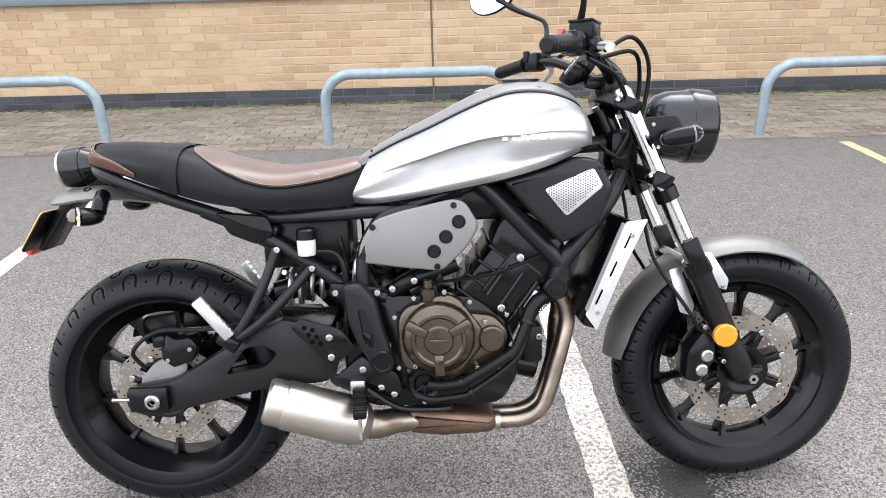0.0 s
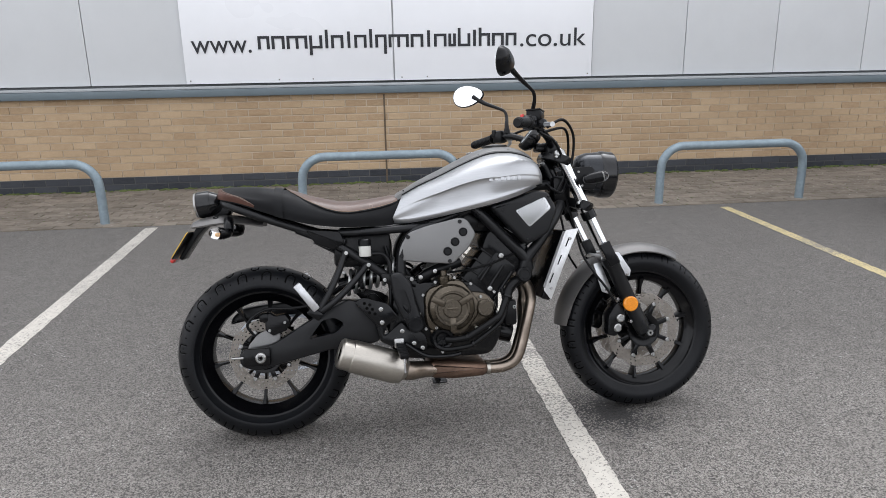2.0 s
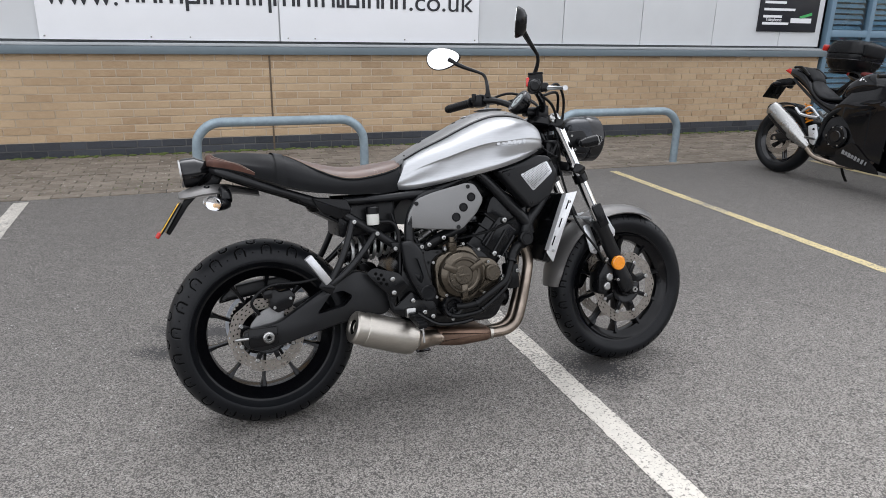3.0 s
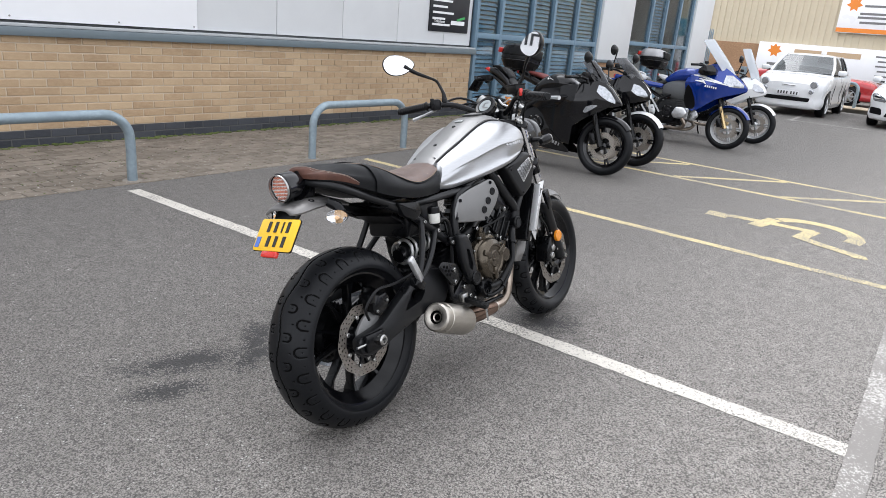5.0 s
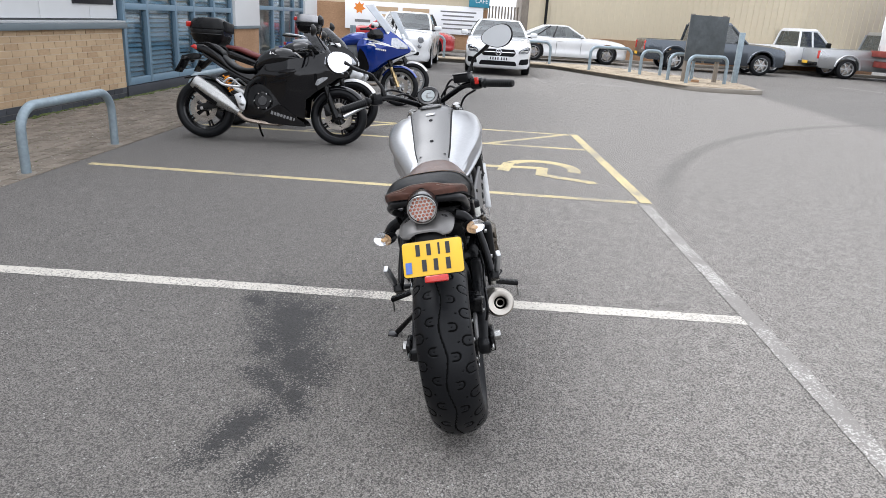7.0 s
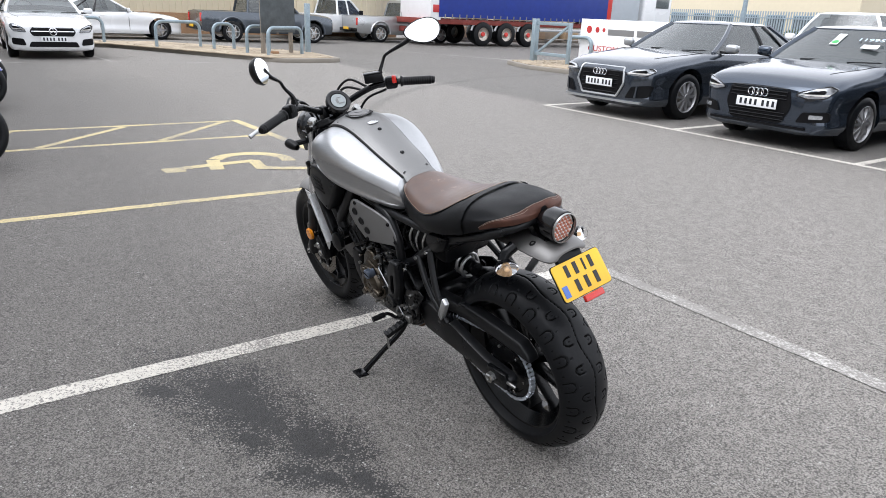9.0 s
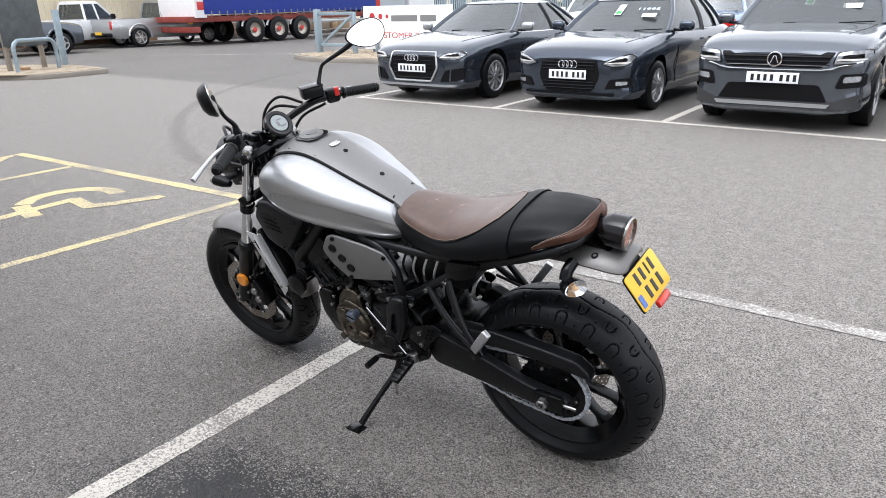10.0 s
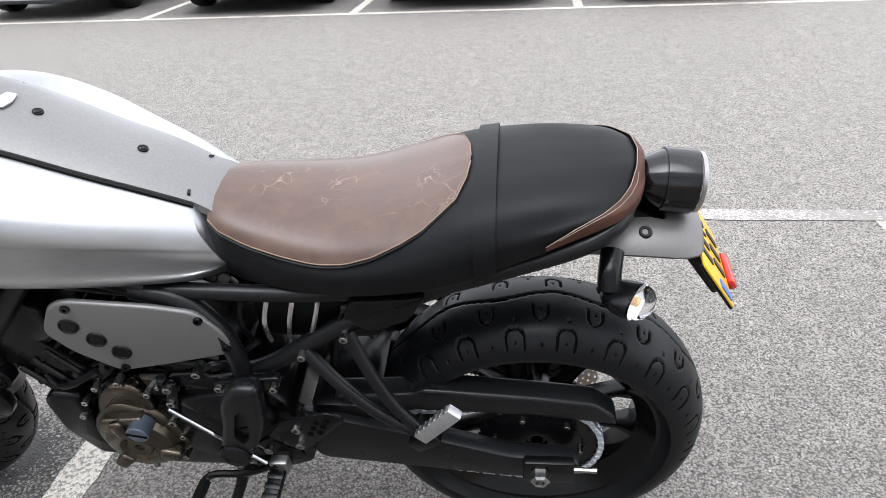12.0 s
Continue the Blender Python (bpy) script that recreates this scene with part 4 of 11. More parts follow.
def bolts(name, spots, r, depth, material, parent, axis="y"):
    r *= 0.64
    for p in spots:
        part(name, bm_lathe([(0, -depth), (r, -depth), (r, -0.001), (r * 0.8, 0), (r * 0.45, 0), (r * 0.4, -depth * 0.3), (0, -depth * 0.3)] if p[1] > 0 else
                            [(0, depth), (r, depth), (r, 0.001), (r * 0.8, 0), (r * 0.45, 0), (r * 0.4, depth * 0.3), (0, depth * 0.3)], 10, axis, p), material, parent)


def wheel(bike, at, R, half, drop, rows, period, seg, nu, discs, spoke_w):
    hub = part("wheel", bm_lathe([(0.012, -0.075), (0.03, -0.075), (0.042, -0.05), (0.038, 0.0), (0.042, 0.05), (0.03, 0.075), (0.012, 0.075)], 24), "black_metal", bike)
    hub.location = at
    ty = part("tyre", tread_bm(R, half, drop, seg, nu, rows, period), "tyre", hub, "black tyre with horseshoe-shaped tread grooves", 50)
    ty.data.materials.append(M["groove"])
    w = half * 0.74
    part("rim", bm_lathe([(0.226, -w), (0.229, -w + 0.004), (0.222, -w + 0.012), (0.213, -w + 0.02), (0.2, -w * 0.5), (0.195, 0), (0.2, w * 0.5), (0.213, w - 0.02), (0.222, w - 0.012), (0.229, w - 0.004), (0.226, w),
                          (0.217, w - 0.002), (0.206, w - 0.016), (0.186, w * 0.45), (0.182, 0), (0.186, -w * 0.45), (0.206, -w + 0.016), (0.217, -w + 0.002)], 72, closed=True), "rim_black", hub, "glossy black cast rim")
    for i in range(10):
        a = radians(36 * i + 12)
        b = radians(36 * i + 12)
        p, q = Vector((0.034 * math.cos(b), 0, 0.034 * math.sin(b))), Vector((0.19 * math.cos(a), 0, 0.19 * math.sin(a)))
        d = (q - p).normalized()
        sd = Vector((-d.z, 0, d.x))
        rings = []
        for f, hw, hy in ((0, spoke_w * 0.8, 0.026), (0.35, spoke_w * 0.5, 0.02), (0.8, spoke_w * 0.5, 0.018), (1, spoke_w * 0.95, 0.03)):
            c = p.lerp(q, f)
            rings.append([c + sd * (hw * x) + Vector((0, hy * y, 0)) for x, y in ((-1, -0.5), (-0.6, -1), (0.6, -1), (1, -0.5), (1, 0.5), (0.6, 1), (-0.6, 1), (-1, 0.5))])
        part("spoke", bm_rings(rings), "black_metal", hub)
    for y, r0, r1, waves, holes in discs:
        dk = part("brake_disc", wave_disc(r0, r1, 0.005, waves, (0, y, 0), holes), "disc_steel", hub, "drilled wavy-edged brake disc", 30)
        sgn = -1 if y < 0 else 1
        part("disc_carrier", bm_lathe([(0.028, y), (0.05, y + 0.012 * sgn), (0.062, y + 0.012 * sgn), (0.062, y + 0.004 * sgn), (0.028, y - 0.01 * sgn)], 30, closed=True), "black_metal", hub)
        for i in range(8):
            a = radians(45 * i + 20)
            part("disc_arm", bm_turn(bm_box(((r0 + 0.058) / 2, y + 0.005 * sgn, 0), (r0 - 0.045, 0.007, 0.016), 0.002), Matrix.Rotation(-a, 4, "Y")), "black_metal", hub)
            part("rivet", bm_turn(bm_disc((r0 + 0.003, y + 0.006 * sgn, 0), 0.008, 0.01, "y", 10, 0.002), Matrix.Rotation(-a, 4, "Y")), "steel", hub)
    part("valve_stem", bm_tube([(0.185, 0, 0.02), (0.168, -0.01, 0.02), (0.155, -0.03, 0.02)], 0.003, 6, 2), "rubber", hub)
    return hub


MIRROR_TILT = 8
LEAN_B = 12.3
bike = thing("motorcycle", pose(-0.249, 1.369, 0.0, -LEAN_B, 0, 2.0), "brushed silver roadster motorcycle with brown seat on its side stand", "motorcycle")
B = bike
ROWS_R = [(0.036, 0.0125, 0.012, 1), (0.078, 0.0165, 0.02, -1)]
ROWS_F = [(0.024, 0.011, 0.012, 1), (0.053, 0.013, 0.016, -1)]
rw = wheel(B, (0.004, 0, 0.307), 0.307, 0.09, 0.062, ROWS_R, 0.092, 1000, 92, [(-0.075, 0.085, 0.122, 10, 36)], 0.0115)
fw = wheel(B, (1.395, 0, 0.3), 0.3, 0.06, 0.045, ROWS_F, 0.088, 820, 60, [(-0.062, 0.1, 0.138, 10, 36), (0.062, 0.1, 0.138, 10, 36)], 0.0115)

# rear sprocket and chain
sp = bm_lathe([(0.05, 0.064), (0.062, 0.066), (0.062, 0.072), (0.05, 0.072)], 30, closed=True)
part("sprocket_carrier", bm_lathe([(0.02, 0.05), (0.075, 0.05), (0.09, 0.068), (0.088, 0.082), (0.05, 0.084), (0.02, 0.08)], 30), "black_metal", rw)
teeth = []
for i in range(86):
    a = 2 * math.pi * i / 86
    r = 0.112 if i % 2 else 0.105
    teeth.append((r * math.cos(a), r * math.sin(a)))
ring = bmesh.new()
lo = [[ring.verts.new((r * x, h, r * z)) for x, z in teeth] for r, h in ((1, 0.08), (0.78, 0.08), (0.78, 0.086), (1, 0.086))]
for k in range(4):
    for i in range(86):
        ring.faces.new((lo[k][i], lo[k][(i + 1) % 86], lo[(k + 1) % 4][(i + 1) % 86], lo[(k + 1) % 4][i]))
part("sprocket", ring, "black_metal", rw)
bolts("sprocket_bolt", [(0.08 * math.cos(a), 0.092, 0.08 * math.sin(a)) for a in (radians(60 * k + 10) for k in range(6))], 0.008, 0.012, "steel", rw)
chain_line = []
for i in range(15):
    a = radians(97 + 166 * i / 14)
    chain_line.append((0.112 * math.cos(a), 0.315 + 0.112 * math.sin(a)))
chain_line = chain_line[::-1] + [(0.15, 0.412), (0.3, 0.398), (0.47, 0.385)]
low = [(-0.0, 0.203), (0.15, 0.225), (0.3, 0.27), (0.47, 0.33)]
links, pts = bmesh.new(), [Vector((x, 0.083, z)) for x, z in low[::-1][:-1] + chain_line]
path, acc = [], 0.0
for a, b in zip(pts, pts[1:]):
    k = max(1, int((b - a).length / 0.002))
    path += [a.lerp(b, i / k) for i in range(k)]
last, flip = path[0], 0
for p in path[1:]:
    if (p - last).length >= 0.0142:
        mid, d = (p + last) / 2, (p - last).normalized()
        ang = math.degrees(math.atan2(-d.z, d.x))
        for sy in (-1, 1):
            bm_box(mid + Vector((0, sy * (0.0065 if flip else 0.0085), 0)), (0.019, 0.0018, 0.0105), 0.0, rot=(0, ang, 0), into=links)
        bm_disc(last, 0.0048, 0.021, "y", 8, into=links)
        last, flip = p, 1 - flip
part("chain", links, "chain", B, "bright steel drive chain")
guard_pts = rounded([(0.36, 0.462), (0.22, 0.472), (0.2, 0.484), (0.0, 0.468), (-0.09, 0.456), (-0.125, 0.425), (-0.132, 0.4), (-0.09, 0.408), (0.02, 0.422), (0.22, 0.428), (0.36, 0.41)], 0.008, 2)
part("chain_guard", bm_prism(guard_pts, 0.06, 0.106, 0.008, segs=3), "matt_black", B, "long black chain guard")

# swingarm, right and left
arm = rounded([(-0.075, 0.335), (0.04, 0.352), (0.215, 0.455), (0.3, 0.492), (0.4, 0.46), (0.43, 0.39), (0.4, 0.335), (0.24, 0.322), (0.09, 0.288), (-0.02, 0.262), (-0.075, 0.285)], 0.02, 3)
ra = part("swingarm", bm_prism(arm, -0.132, -0.092, 0.008), "matt_black", B, "matt black box-section swingarm")
carve(ra, [bm_prism(rounded([(0.16, 0.362), (0.255, 0.378), (0.285, 0.41), (0.25, 0.432), (0.21, 0.425)], 0.012, 3), -0.2, 0.0)])
la = rounded([(-0.075, 0.33), (0.06, 0.345), (0.22, 0.4), (0.36, 0.44), (0.43, 0.4), (0.4, 0.32), (0.22, 0.3), (0.06, 0.28), (-0.06, 0.275)], 0.02, 3)
part("swingarm", bm_prism(la, 0.1, 0.138, 0.008), "matt_black", B, "matt black box-section swingarm")
part("swingarm_bridge", bm_box((0.34, 0, 0.41), (0.13, 0.24, 0.09), 0.02), "black_metal", B)
for sy in (-1, 1):
    part("axle_block", bm_box((-0.015, sy * 0.14, 0.315), (0.09, 0.02, 0.06), 0.006), "black_metal", B)
    part("axle_nut", bm_lathe([(0.006, sy * 0.15), (0.018, sy * 0.15), (0.018, sy * 0.166), (0.014, sy * 0.17), (0.009, sy * 0.17), (0.007, sy * 0.162), (0.006, sy * 0.162)], 6 if sy > 0 else 18, at=(0, 0, 0.315)), "steel", B)
    part("adjuster", bm_tube([(-0.06, sy * 0.14, 0.315), (-0.1, sy * 0.14, 0.315)], 0.005, 8, 1), "steel", B)
# rear caliper and hose
part("caliper_bridge", bm_box((0.012, -0.1, 0.445), (0.03, 0.05, 0.03), 0.006), "black_metal", B)
bolts("caliper_pin", [(0.03, -0.128, 0.4), (0.082, -0.128, 0.425)], 0.008, 0.012, "steel", B)
part("rear_caliper", bm_prism(rounded([(0.015, 0.4), (0.04, 0.38), (0.085, 0.395), (0.1, 0.43), (0.085, 0.452), (0.05, 0.448), (0.03, 0.462), (0.015, 0.44)], 0.006), -0.122, -0.06, 0.006), "black_metal", B)
part("caliper_bracket", bm_prism(rounded([(-0.05, 0.285), (0.02, 0.268), (0.05, 0.31), (0.065, 0.385), (0.03, 0.405), (-0.015, 0.385), (-0.05, 0.345)], 0.014), -0.098, -0.086, 0.003), "panel_grey", B)
part("brake_hose", bm_tube([(-0.02, -0.13, 0.385), (-0.04, -0.14, 0.43), (0.02, -0.14, 0.475), (0.12, -0.138, 0.475), (0.22, -0.14, 0.49), (0.3, -0.13, 0.52)], 0.005, 8), "rubber", B)

# ---- engine ----
part("crankcase", bm_prism(rounded([(0.44, 0.3), (0.5, 0.265), (0.8, 0.262), (0.845, 0.34), (0.82, 0.46), (0.74, 0.53), (0.5, 0.54), (0.43, 0.46)], 0.03, 3), -0.13, 0.13, 0.015), "black_metal", B, "black engine crankcase")
part("oil_filter", bm_turn(bm_lathe([(0, 0), (0.034, 0), (0.036, 0.01), (0.036, 0.07), (0, 0.07)], 20), aim((0.83, 0.0, 0.33), (0.9, 0.0, 0.31))), "black_metal", B)
for k in range(9):
    f = k / 8
    x, z = 0.74 + 0.1 * f, 0.5 + 0.13 * f
    part("cylinder_fin", bm_turn(bm_box((0, 0, 0), (0.15, 0.25, 0.008), 0.003), Matrix.Translation((x + 0.02, 0, z)) @ Matrix.Rotation(radians(38), 4, "Y")), "black_metal", B) if k % 2 == 0 else None
part("cylinder_block", bm_prism(rounded([(0.69, 0.52), (0.8, 0.435), (0.905, 0.56), (0.795, 0.65)], 0.012, 2), -0.118, 0.118, 0.01), "black_metal", B)
part("cylinder_head", bm_prism(rounded([(0.775, 0.64), (0.905, 0.545), (0.955, 0.625), (0.935, 0.67), (0.85, 0.725), (0.8, 0.7)], 0.02, 3), -0.13, 0.13, 0.014), "black_metal", B)
for sy in (-1, 1):
    part("head_rib", bm_prism(rounded([(0.755, 0.54), (0.83, 0.48), (0.9, 0.57), (0.83, 0.63)], 0.01), sy * 0.125 - 0.006, sy * 0.125 + 0.006, 0.003), "black_metal", B)
    for k in range(3):
        part("rib", bm_tube([(0.77 + 0.032 * k, sy * 0.132, 0.53 - 0.022 * k), (0.82 + 0.032 * k, sy * 0.132, 0.6 - 0.022 * k)], 0.006, 8, 1), "black_metal", B)
bolts("head_bolt", [(0.845, -0.142, 0.615), (0.8, -0.142, 0.5)], 0.014, 0.02, "steel", B)
# right clutch cover in bronze
cc = []
for i in range(40):
    a = 2 * math.pi * i / 40
    r = 0.098 + 0.006 * math.cos(5 * a)
    cc.append((0.655 + r * math.cos(a), 0.442 + r * math.sin(a)))
part("clutch_cover", bm_prism(cc, -0.168, -0.128, 0.01, segs=3), "bronze", B, "bronze painted engine cover")
part("clutch_cover_lobe", bm_prism(rounded([(0.7, 0.5), (0.78, 0.49), (0.815, 0.45), (0.8, 0.385), (0.76, 0.36), (0.6, 0.335), (0.57, 0.37), (0.7, 0.43)], 0.02), -0.16, -0.125, 0.008), "bronze", B, "bronze painted engine cover")
part("clutch_dome", bm_lathe([(0, -0.2), (0.03, -0.2), (0.034, -0.196), (0.05, -0.196), (0.054, -0.2), (0.06, -0.2), (0.064, -0.194), (0.074, -0.19), (0.08, -0.182), (0.084, -0.164)], 48, at=(0.655, 0, 0.446)), "bronze", B, "ringed bronze clutch dome")
for k in range(3):
    a = radians(30 + 120 * k)
    part("clutch_clamp", bm_turn(bm_box((0.056, -0.196, 0), (0.05, 0.014, 0.022), 0.004), Matrix.Translation((0.655, 0, 0.446)) @ Matrix.Rotation(-a, 4, "Y")), "bronze", B)
part("maker_mark", bm_box((0.655, -0.2015, 0.446), (0.038, 0.002, 0.009), 0.0005), "bronze", B)
part("timing_cap", bm_lathe([(0, -0.176), (0.026, -0.176), (0.03, -0.172), (0.031, -0.155)], 26, at=(0.775, 0, 0.437)), "bronze", B)
part("filler_cap", bm_lathe([(0.0, 0.0), (0.018, 0.0), (0.02, 0.004), (0.02, 0.03), (0.012, 0.034), (0.012, 0.05), (0, 0.05)], 12, "z", (0.635, -0.15, 0.525)), "bronze", B)
bolts("cover_bolt", [(0.655 + 0.112 * math.cos(a), -0.172, 0.44 + 0.11 * math.sin(a)) for a in (radians(d) for d in (20, 50, 82, 118, 150, 185, 215, 290, 320))] + [(0.81, -0.165, 0.49), (0.818, -0.165, 0.42), (0.79, -0.165, 0.365)], 0.0085, 0.014, "steel", B)
# left generator cover in bronze: a lobed casting with clamps, a bolt in its middle and a slotted steel cap
gc = []
for i in range(48):
    a = 2 * math.pi * i / 48
    r = 0.084 + 0.007 * max(0.0, math.cos(3 * (a - radians(80)))) ** 2
    gc.append((0.716 + r * math.cos(a), 0.398 + r * math.sin(a)))
part("generator_cover", bm_prism(gc, 0.122, 0.158, 0.012, segs=3), "bronze", B, "bronze painted engine cover")
part("generator_neck", bm_prism(rounded([(0.665, 0.46), (0.672, 0.51), (0.695, 0.535), (0.735, 0.53), (0.765, 0.495), (0.78, 0.45)], 0.016), 0.122, 0.152, 0.01, segs=3), "bronze", B, "bronze painted engine cover")
part("generator_dome", bm_lathe([(0, 0.172), (0.008, 0.172), (0.009, 0.176), (0.022, 0.177), (0.026, 0.174), (0.034, 0.18), (0.05, 0.178), (0.062, 0.17), (0.068, 0.154)], 40, at=(0.712, 0, 0.392)), "bronze", B)
for a in (75, 195, 315):
    part("generator_clamp", bm_turn(bm_box((0.058, 0.172, 0), (0.04, 0.026, 0.026), 0.007, segs=3), Matrix.Translation((0.712, 0, 0.392)) @ Matrix.Rotation(-radians(a), 4, "Y")), "bronze", B)
part("cover_shelf", bm_prism(rounded([(0.68, 0.475), (0.76, 0.465), (0.772, 0.44), (0.75, 0.425), (0.69, 0.435)], 0.01), 0.15, 0.176, 0.007, segs=3), "bronze", B)
gcap = part("generator_cap", bm_lathe([(0, 0.192), (0.017, 0.192), (0.0195, 0.19), (0.0195, 0.16)], 26, at=(0.688, 0, 0.452)), "cap_steel", B, "steel cap with a slot, coloured for its blue reflection")
part("slot", bm_turn(bm_box((0, 0.1925, 0), (0.036, 0.002, 0.004), 0.0005), Matrix.Translation((0.688, 0, 0.452)) @ Matrix.Rotation(radians(-12), 4, "Y")), "groove", gcap)
bolts("cover_bolt", [(0.66, 0.16, 0.52), (0.705, 0.158, 0.545), (0.75, 0.158, 0.53), (0.785, 0.158, 0.49), (0.805, 0.158, 0.45), (0.635, 0.16, 0.4), (0.65, 0.16, 0.335), (0.718, 0.16, 0.305)], 0.0095, 0.022, "steel", B)
# black ducted shroud ahead of the casting, with the starter lead above it
part("front_shroud", bm_prism(rounded([(0.8, 0.5), (0.85, 0.505), (0.872, 0.48), (0.868, 0.4), (0.825, 0.325), (0.775, 0.32), (0.79, 0.38)], 0.012), 0.05, 0.15, 0.012, segs=3), "black_plastic", B, "angular black plastic engine shroud")
part("starter_lead", bm_tube([(0.74, 0.14, 0.56), (0.79, 0.15, 0.535), (0.83, 0.14, 0.52), (0.86, 0.12, 0.54)], 0.006, 8), "rubber", B)
part("oil_stick", bm_tube([(0.64, 0.14, 0.52), (0.62, 0.155, 0.565)], 0.008, 10, 1), "black_metal", B)
part("shift_arm", bm_prism(rounded([(0.625, 0.455), (0.645, 0.44), (0.632, 0.5), (0.612, 0.555), (0.598, 0.55), (0.61, 0.5)], 0.008), 0.15, 0.158, 0.002), "black_metal", B)
bolts("shift_bolt", [(0.613, 0.168, 0.545), (0.634, 0.168, 0.452), (0.62, 0.166, 0.505)], 0.012, 0.02, "steel", B)
for x0, z0, x1, z1 in ((0.5, 0.575, 0.56, 0.565), (0.48, 0.545, 0.6, 0.535)):
    part("loom", bm_tube([(x0, 0.13, z0), ((x0 + x1) / 2, 0.142, z0 + 0.01), (x1, 0.14, z1)], 0.006, 8), "rubber", B)
part("sprocket_cover", bm_prism(rounded([(0.45, 0.44), (0.52, 0.33), (0.62, 0.34), (0.66, 0.42), (0.64, 0.5), (0.52, 0.52)], 0.02), 0.12, 0.152, 0.008), "black_plastic", B)
part("engine_plate", bm_prism(rounded([(0.5, 0.51), (0.66, 0.5), (0.67, 0.56), (0.55, 0.57)], 0.012), 0.12, 0.145, 0.005), "gloss_black", B)
bolts("plate_bolt", [(0.53, 0.148, 0.545), (0.645, 0.148, 0.525)], 0.008, 0.012, "steel", B)
# coolant hoses low on the right
for pts, r, nm in (([(0.628, -0.178, 0.338), (0.66, -0.182, 0.336), (0.702, -0.182, 0.34), (0.722, -0.181, 0.35), (0.8, -0.176, 0.392), (0.826, -0.172, 0.41), (0.842, -0.166, 0.442), (0.858, -0.158, 0.475)], 0.0115, "coolant_hose"),
                   ([(0.612, -0.172, 0.306), (0.64, -0.18, 0.302), (0.705, -0.18, 0.308), (0.73, -0.178, 0.318), (0.8, -0.17, 0.362), (0.835, -0.164, 0.395), (0.85, -0.155, 0.43), (0.862, -0.148, 0.465)], 0.0085, "coolant_hose"),
                   ([(0.855, -0.158, 0.47), (0.868, -0.15, 0.498), (0.89, -0.138, 0.518), (0.93, -0.12, 0.526)], 0.0165, "radiator_hose")):
    part(nm, bm_tube(pts, r, 14, 4), "rubber", B)
for k in range(9):
    a, b = Vector((0.866, -0.151, 0.494)), Vector((0.9, -0.134, 0.52))
    p = a.lerp(b, k / 8)
    part("hose_rib", bm_turn(bm_lathe([(0.0165, 0), (0.0178, 0.0012), (0.0165, 0.0024)], 14), aim(p, p + (b - a))), "rubber", B)
for p, q, r in (((0.7, -0.182, 0.34), (0.712, -0.182, 0.344), 0.0125), ((0.722, -0.179, 0.314), (0.73, -0.178, 0.319), 0.0095), ((0.855, -0.16, 0.468), (0.862, -0.156, 0.482), 0.0172), ((0.915, -0.127, 0.524), (0.925, -0.122, 0.526), 0.0172)):
    part("hose_clip", bm_turn(bm_lathe([(r, 0), (r + 0.002, 0), (r + 0.002, 0.008), (r, 0.008)], 16, closed=True), aim(p, q)), "black_metal", B)
pump = part("water_pump", bm_lathe([(0, -0.166), (0.02, -0.168), (0.026, -0.176), (0.034, -0.178), (0.039, -0.172), (0.041, -0.16), (0.041, -0.13)], 28, at=(0.62, 0, 0.338)), "black_plastic", B, "round black water pump housing")
for k in range(3):
    part("pump_rib", bm_turn(bm_box((0.018, -0.172, 0), (0.03, 0.01, 0.005), 0.001), Matrix.Translation((0.62, 0, 0.338)) @ Matrix.Rotation(radians(40 + 50 * k), 4, "Y")), "black_plastic", pump)
bolts("pump_bolt", [(0.6, -0.17, 0.378), (0.652, -0.17, 0.372), (0.618, -0.17, 0.292)], 0.0085, 0.012, "steel", B)
part("thermostat", bm_box((0.872, -0.11, 0.41), (0.045, 0.06, 0.09), 0.01), "black_plastic", B)
part("sensor", bm_tube([(0.845, -0.14, 0.5), (0.85, -0.142, 0.46)], 0.009, 10, 1), "black_plastic", B)
bolts("thermostat_bolt", [(0.885, -0.145, 0.43)], 0.011, 0.02, "steel", B)
# throttle bodies and airbox clutter under the tank
part("airbox", bm_box((0.72, 0, 0.745), (0.34, 0.2, 0.1), 0.03), "black_plastic", B)
for sy in (-1, 1):
    part("throttle_body", bm_turn(bm_lathe([(0.018, 0), (0.026, 0), (0.026, 0.02), (0.022, 0.024), (0.022, 0.06), (0.028, 0.064), (0.028, 0.08), (0.018, 0.08)], 20), aim((0.59, sy * 0.1, 0.55), (0.68, sy * 0.1, 0.6))), "steel", B)
    part("intake_hose", bm_tube([(0.55, sy * 0.11, 0.54), (0.6, sy * 0.12, 0.57), (0.7, sy * 0.1, 0.6)], 0.02, 12), "rubber", B)
part("throttle_cable", bm_tube([(0.66, -0.135, 0.565), (0.75, -0.142, 0.575), (0.83, -0.14, 0.595), (0.905, -0.13, 0.625), (0.96, -0.12, 0.66)], 0.004, 6), "rubber", B)
for pts in ([(0.45, 0.12, 0.62), (0.52, 0.13, 0.57), (0.6, 0.14, 0.54)], [(0.78, 0.12, 0.62), (0.85, 0.13, 0.56), (0.88, 0.12, 0.5)], [(0.5, -0.13, 0.6), (0.52, -0.14, 0.55), (0.5, -0.14, 0.5)], [(0.44, -0.11, 0.67), (0.455, -0.12, 0.6), (0.44, -0.13, 0.54)]):
    part("cable", bm_tube(pts, 0.005, 6), "rubber", B)
bolts("engine_bolt", [(0.605, -0.16, 0.575), (0.555, -0.15, 0.555), (0.56, 0.155, 0.57), (0.52, 0.155, 0.53)], 0.012, 0.03, "steel", B)

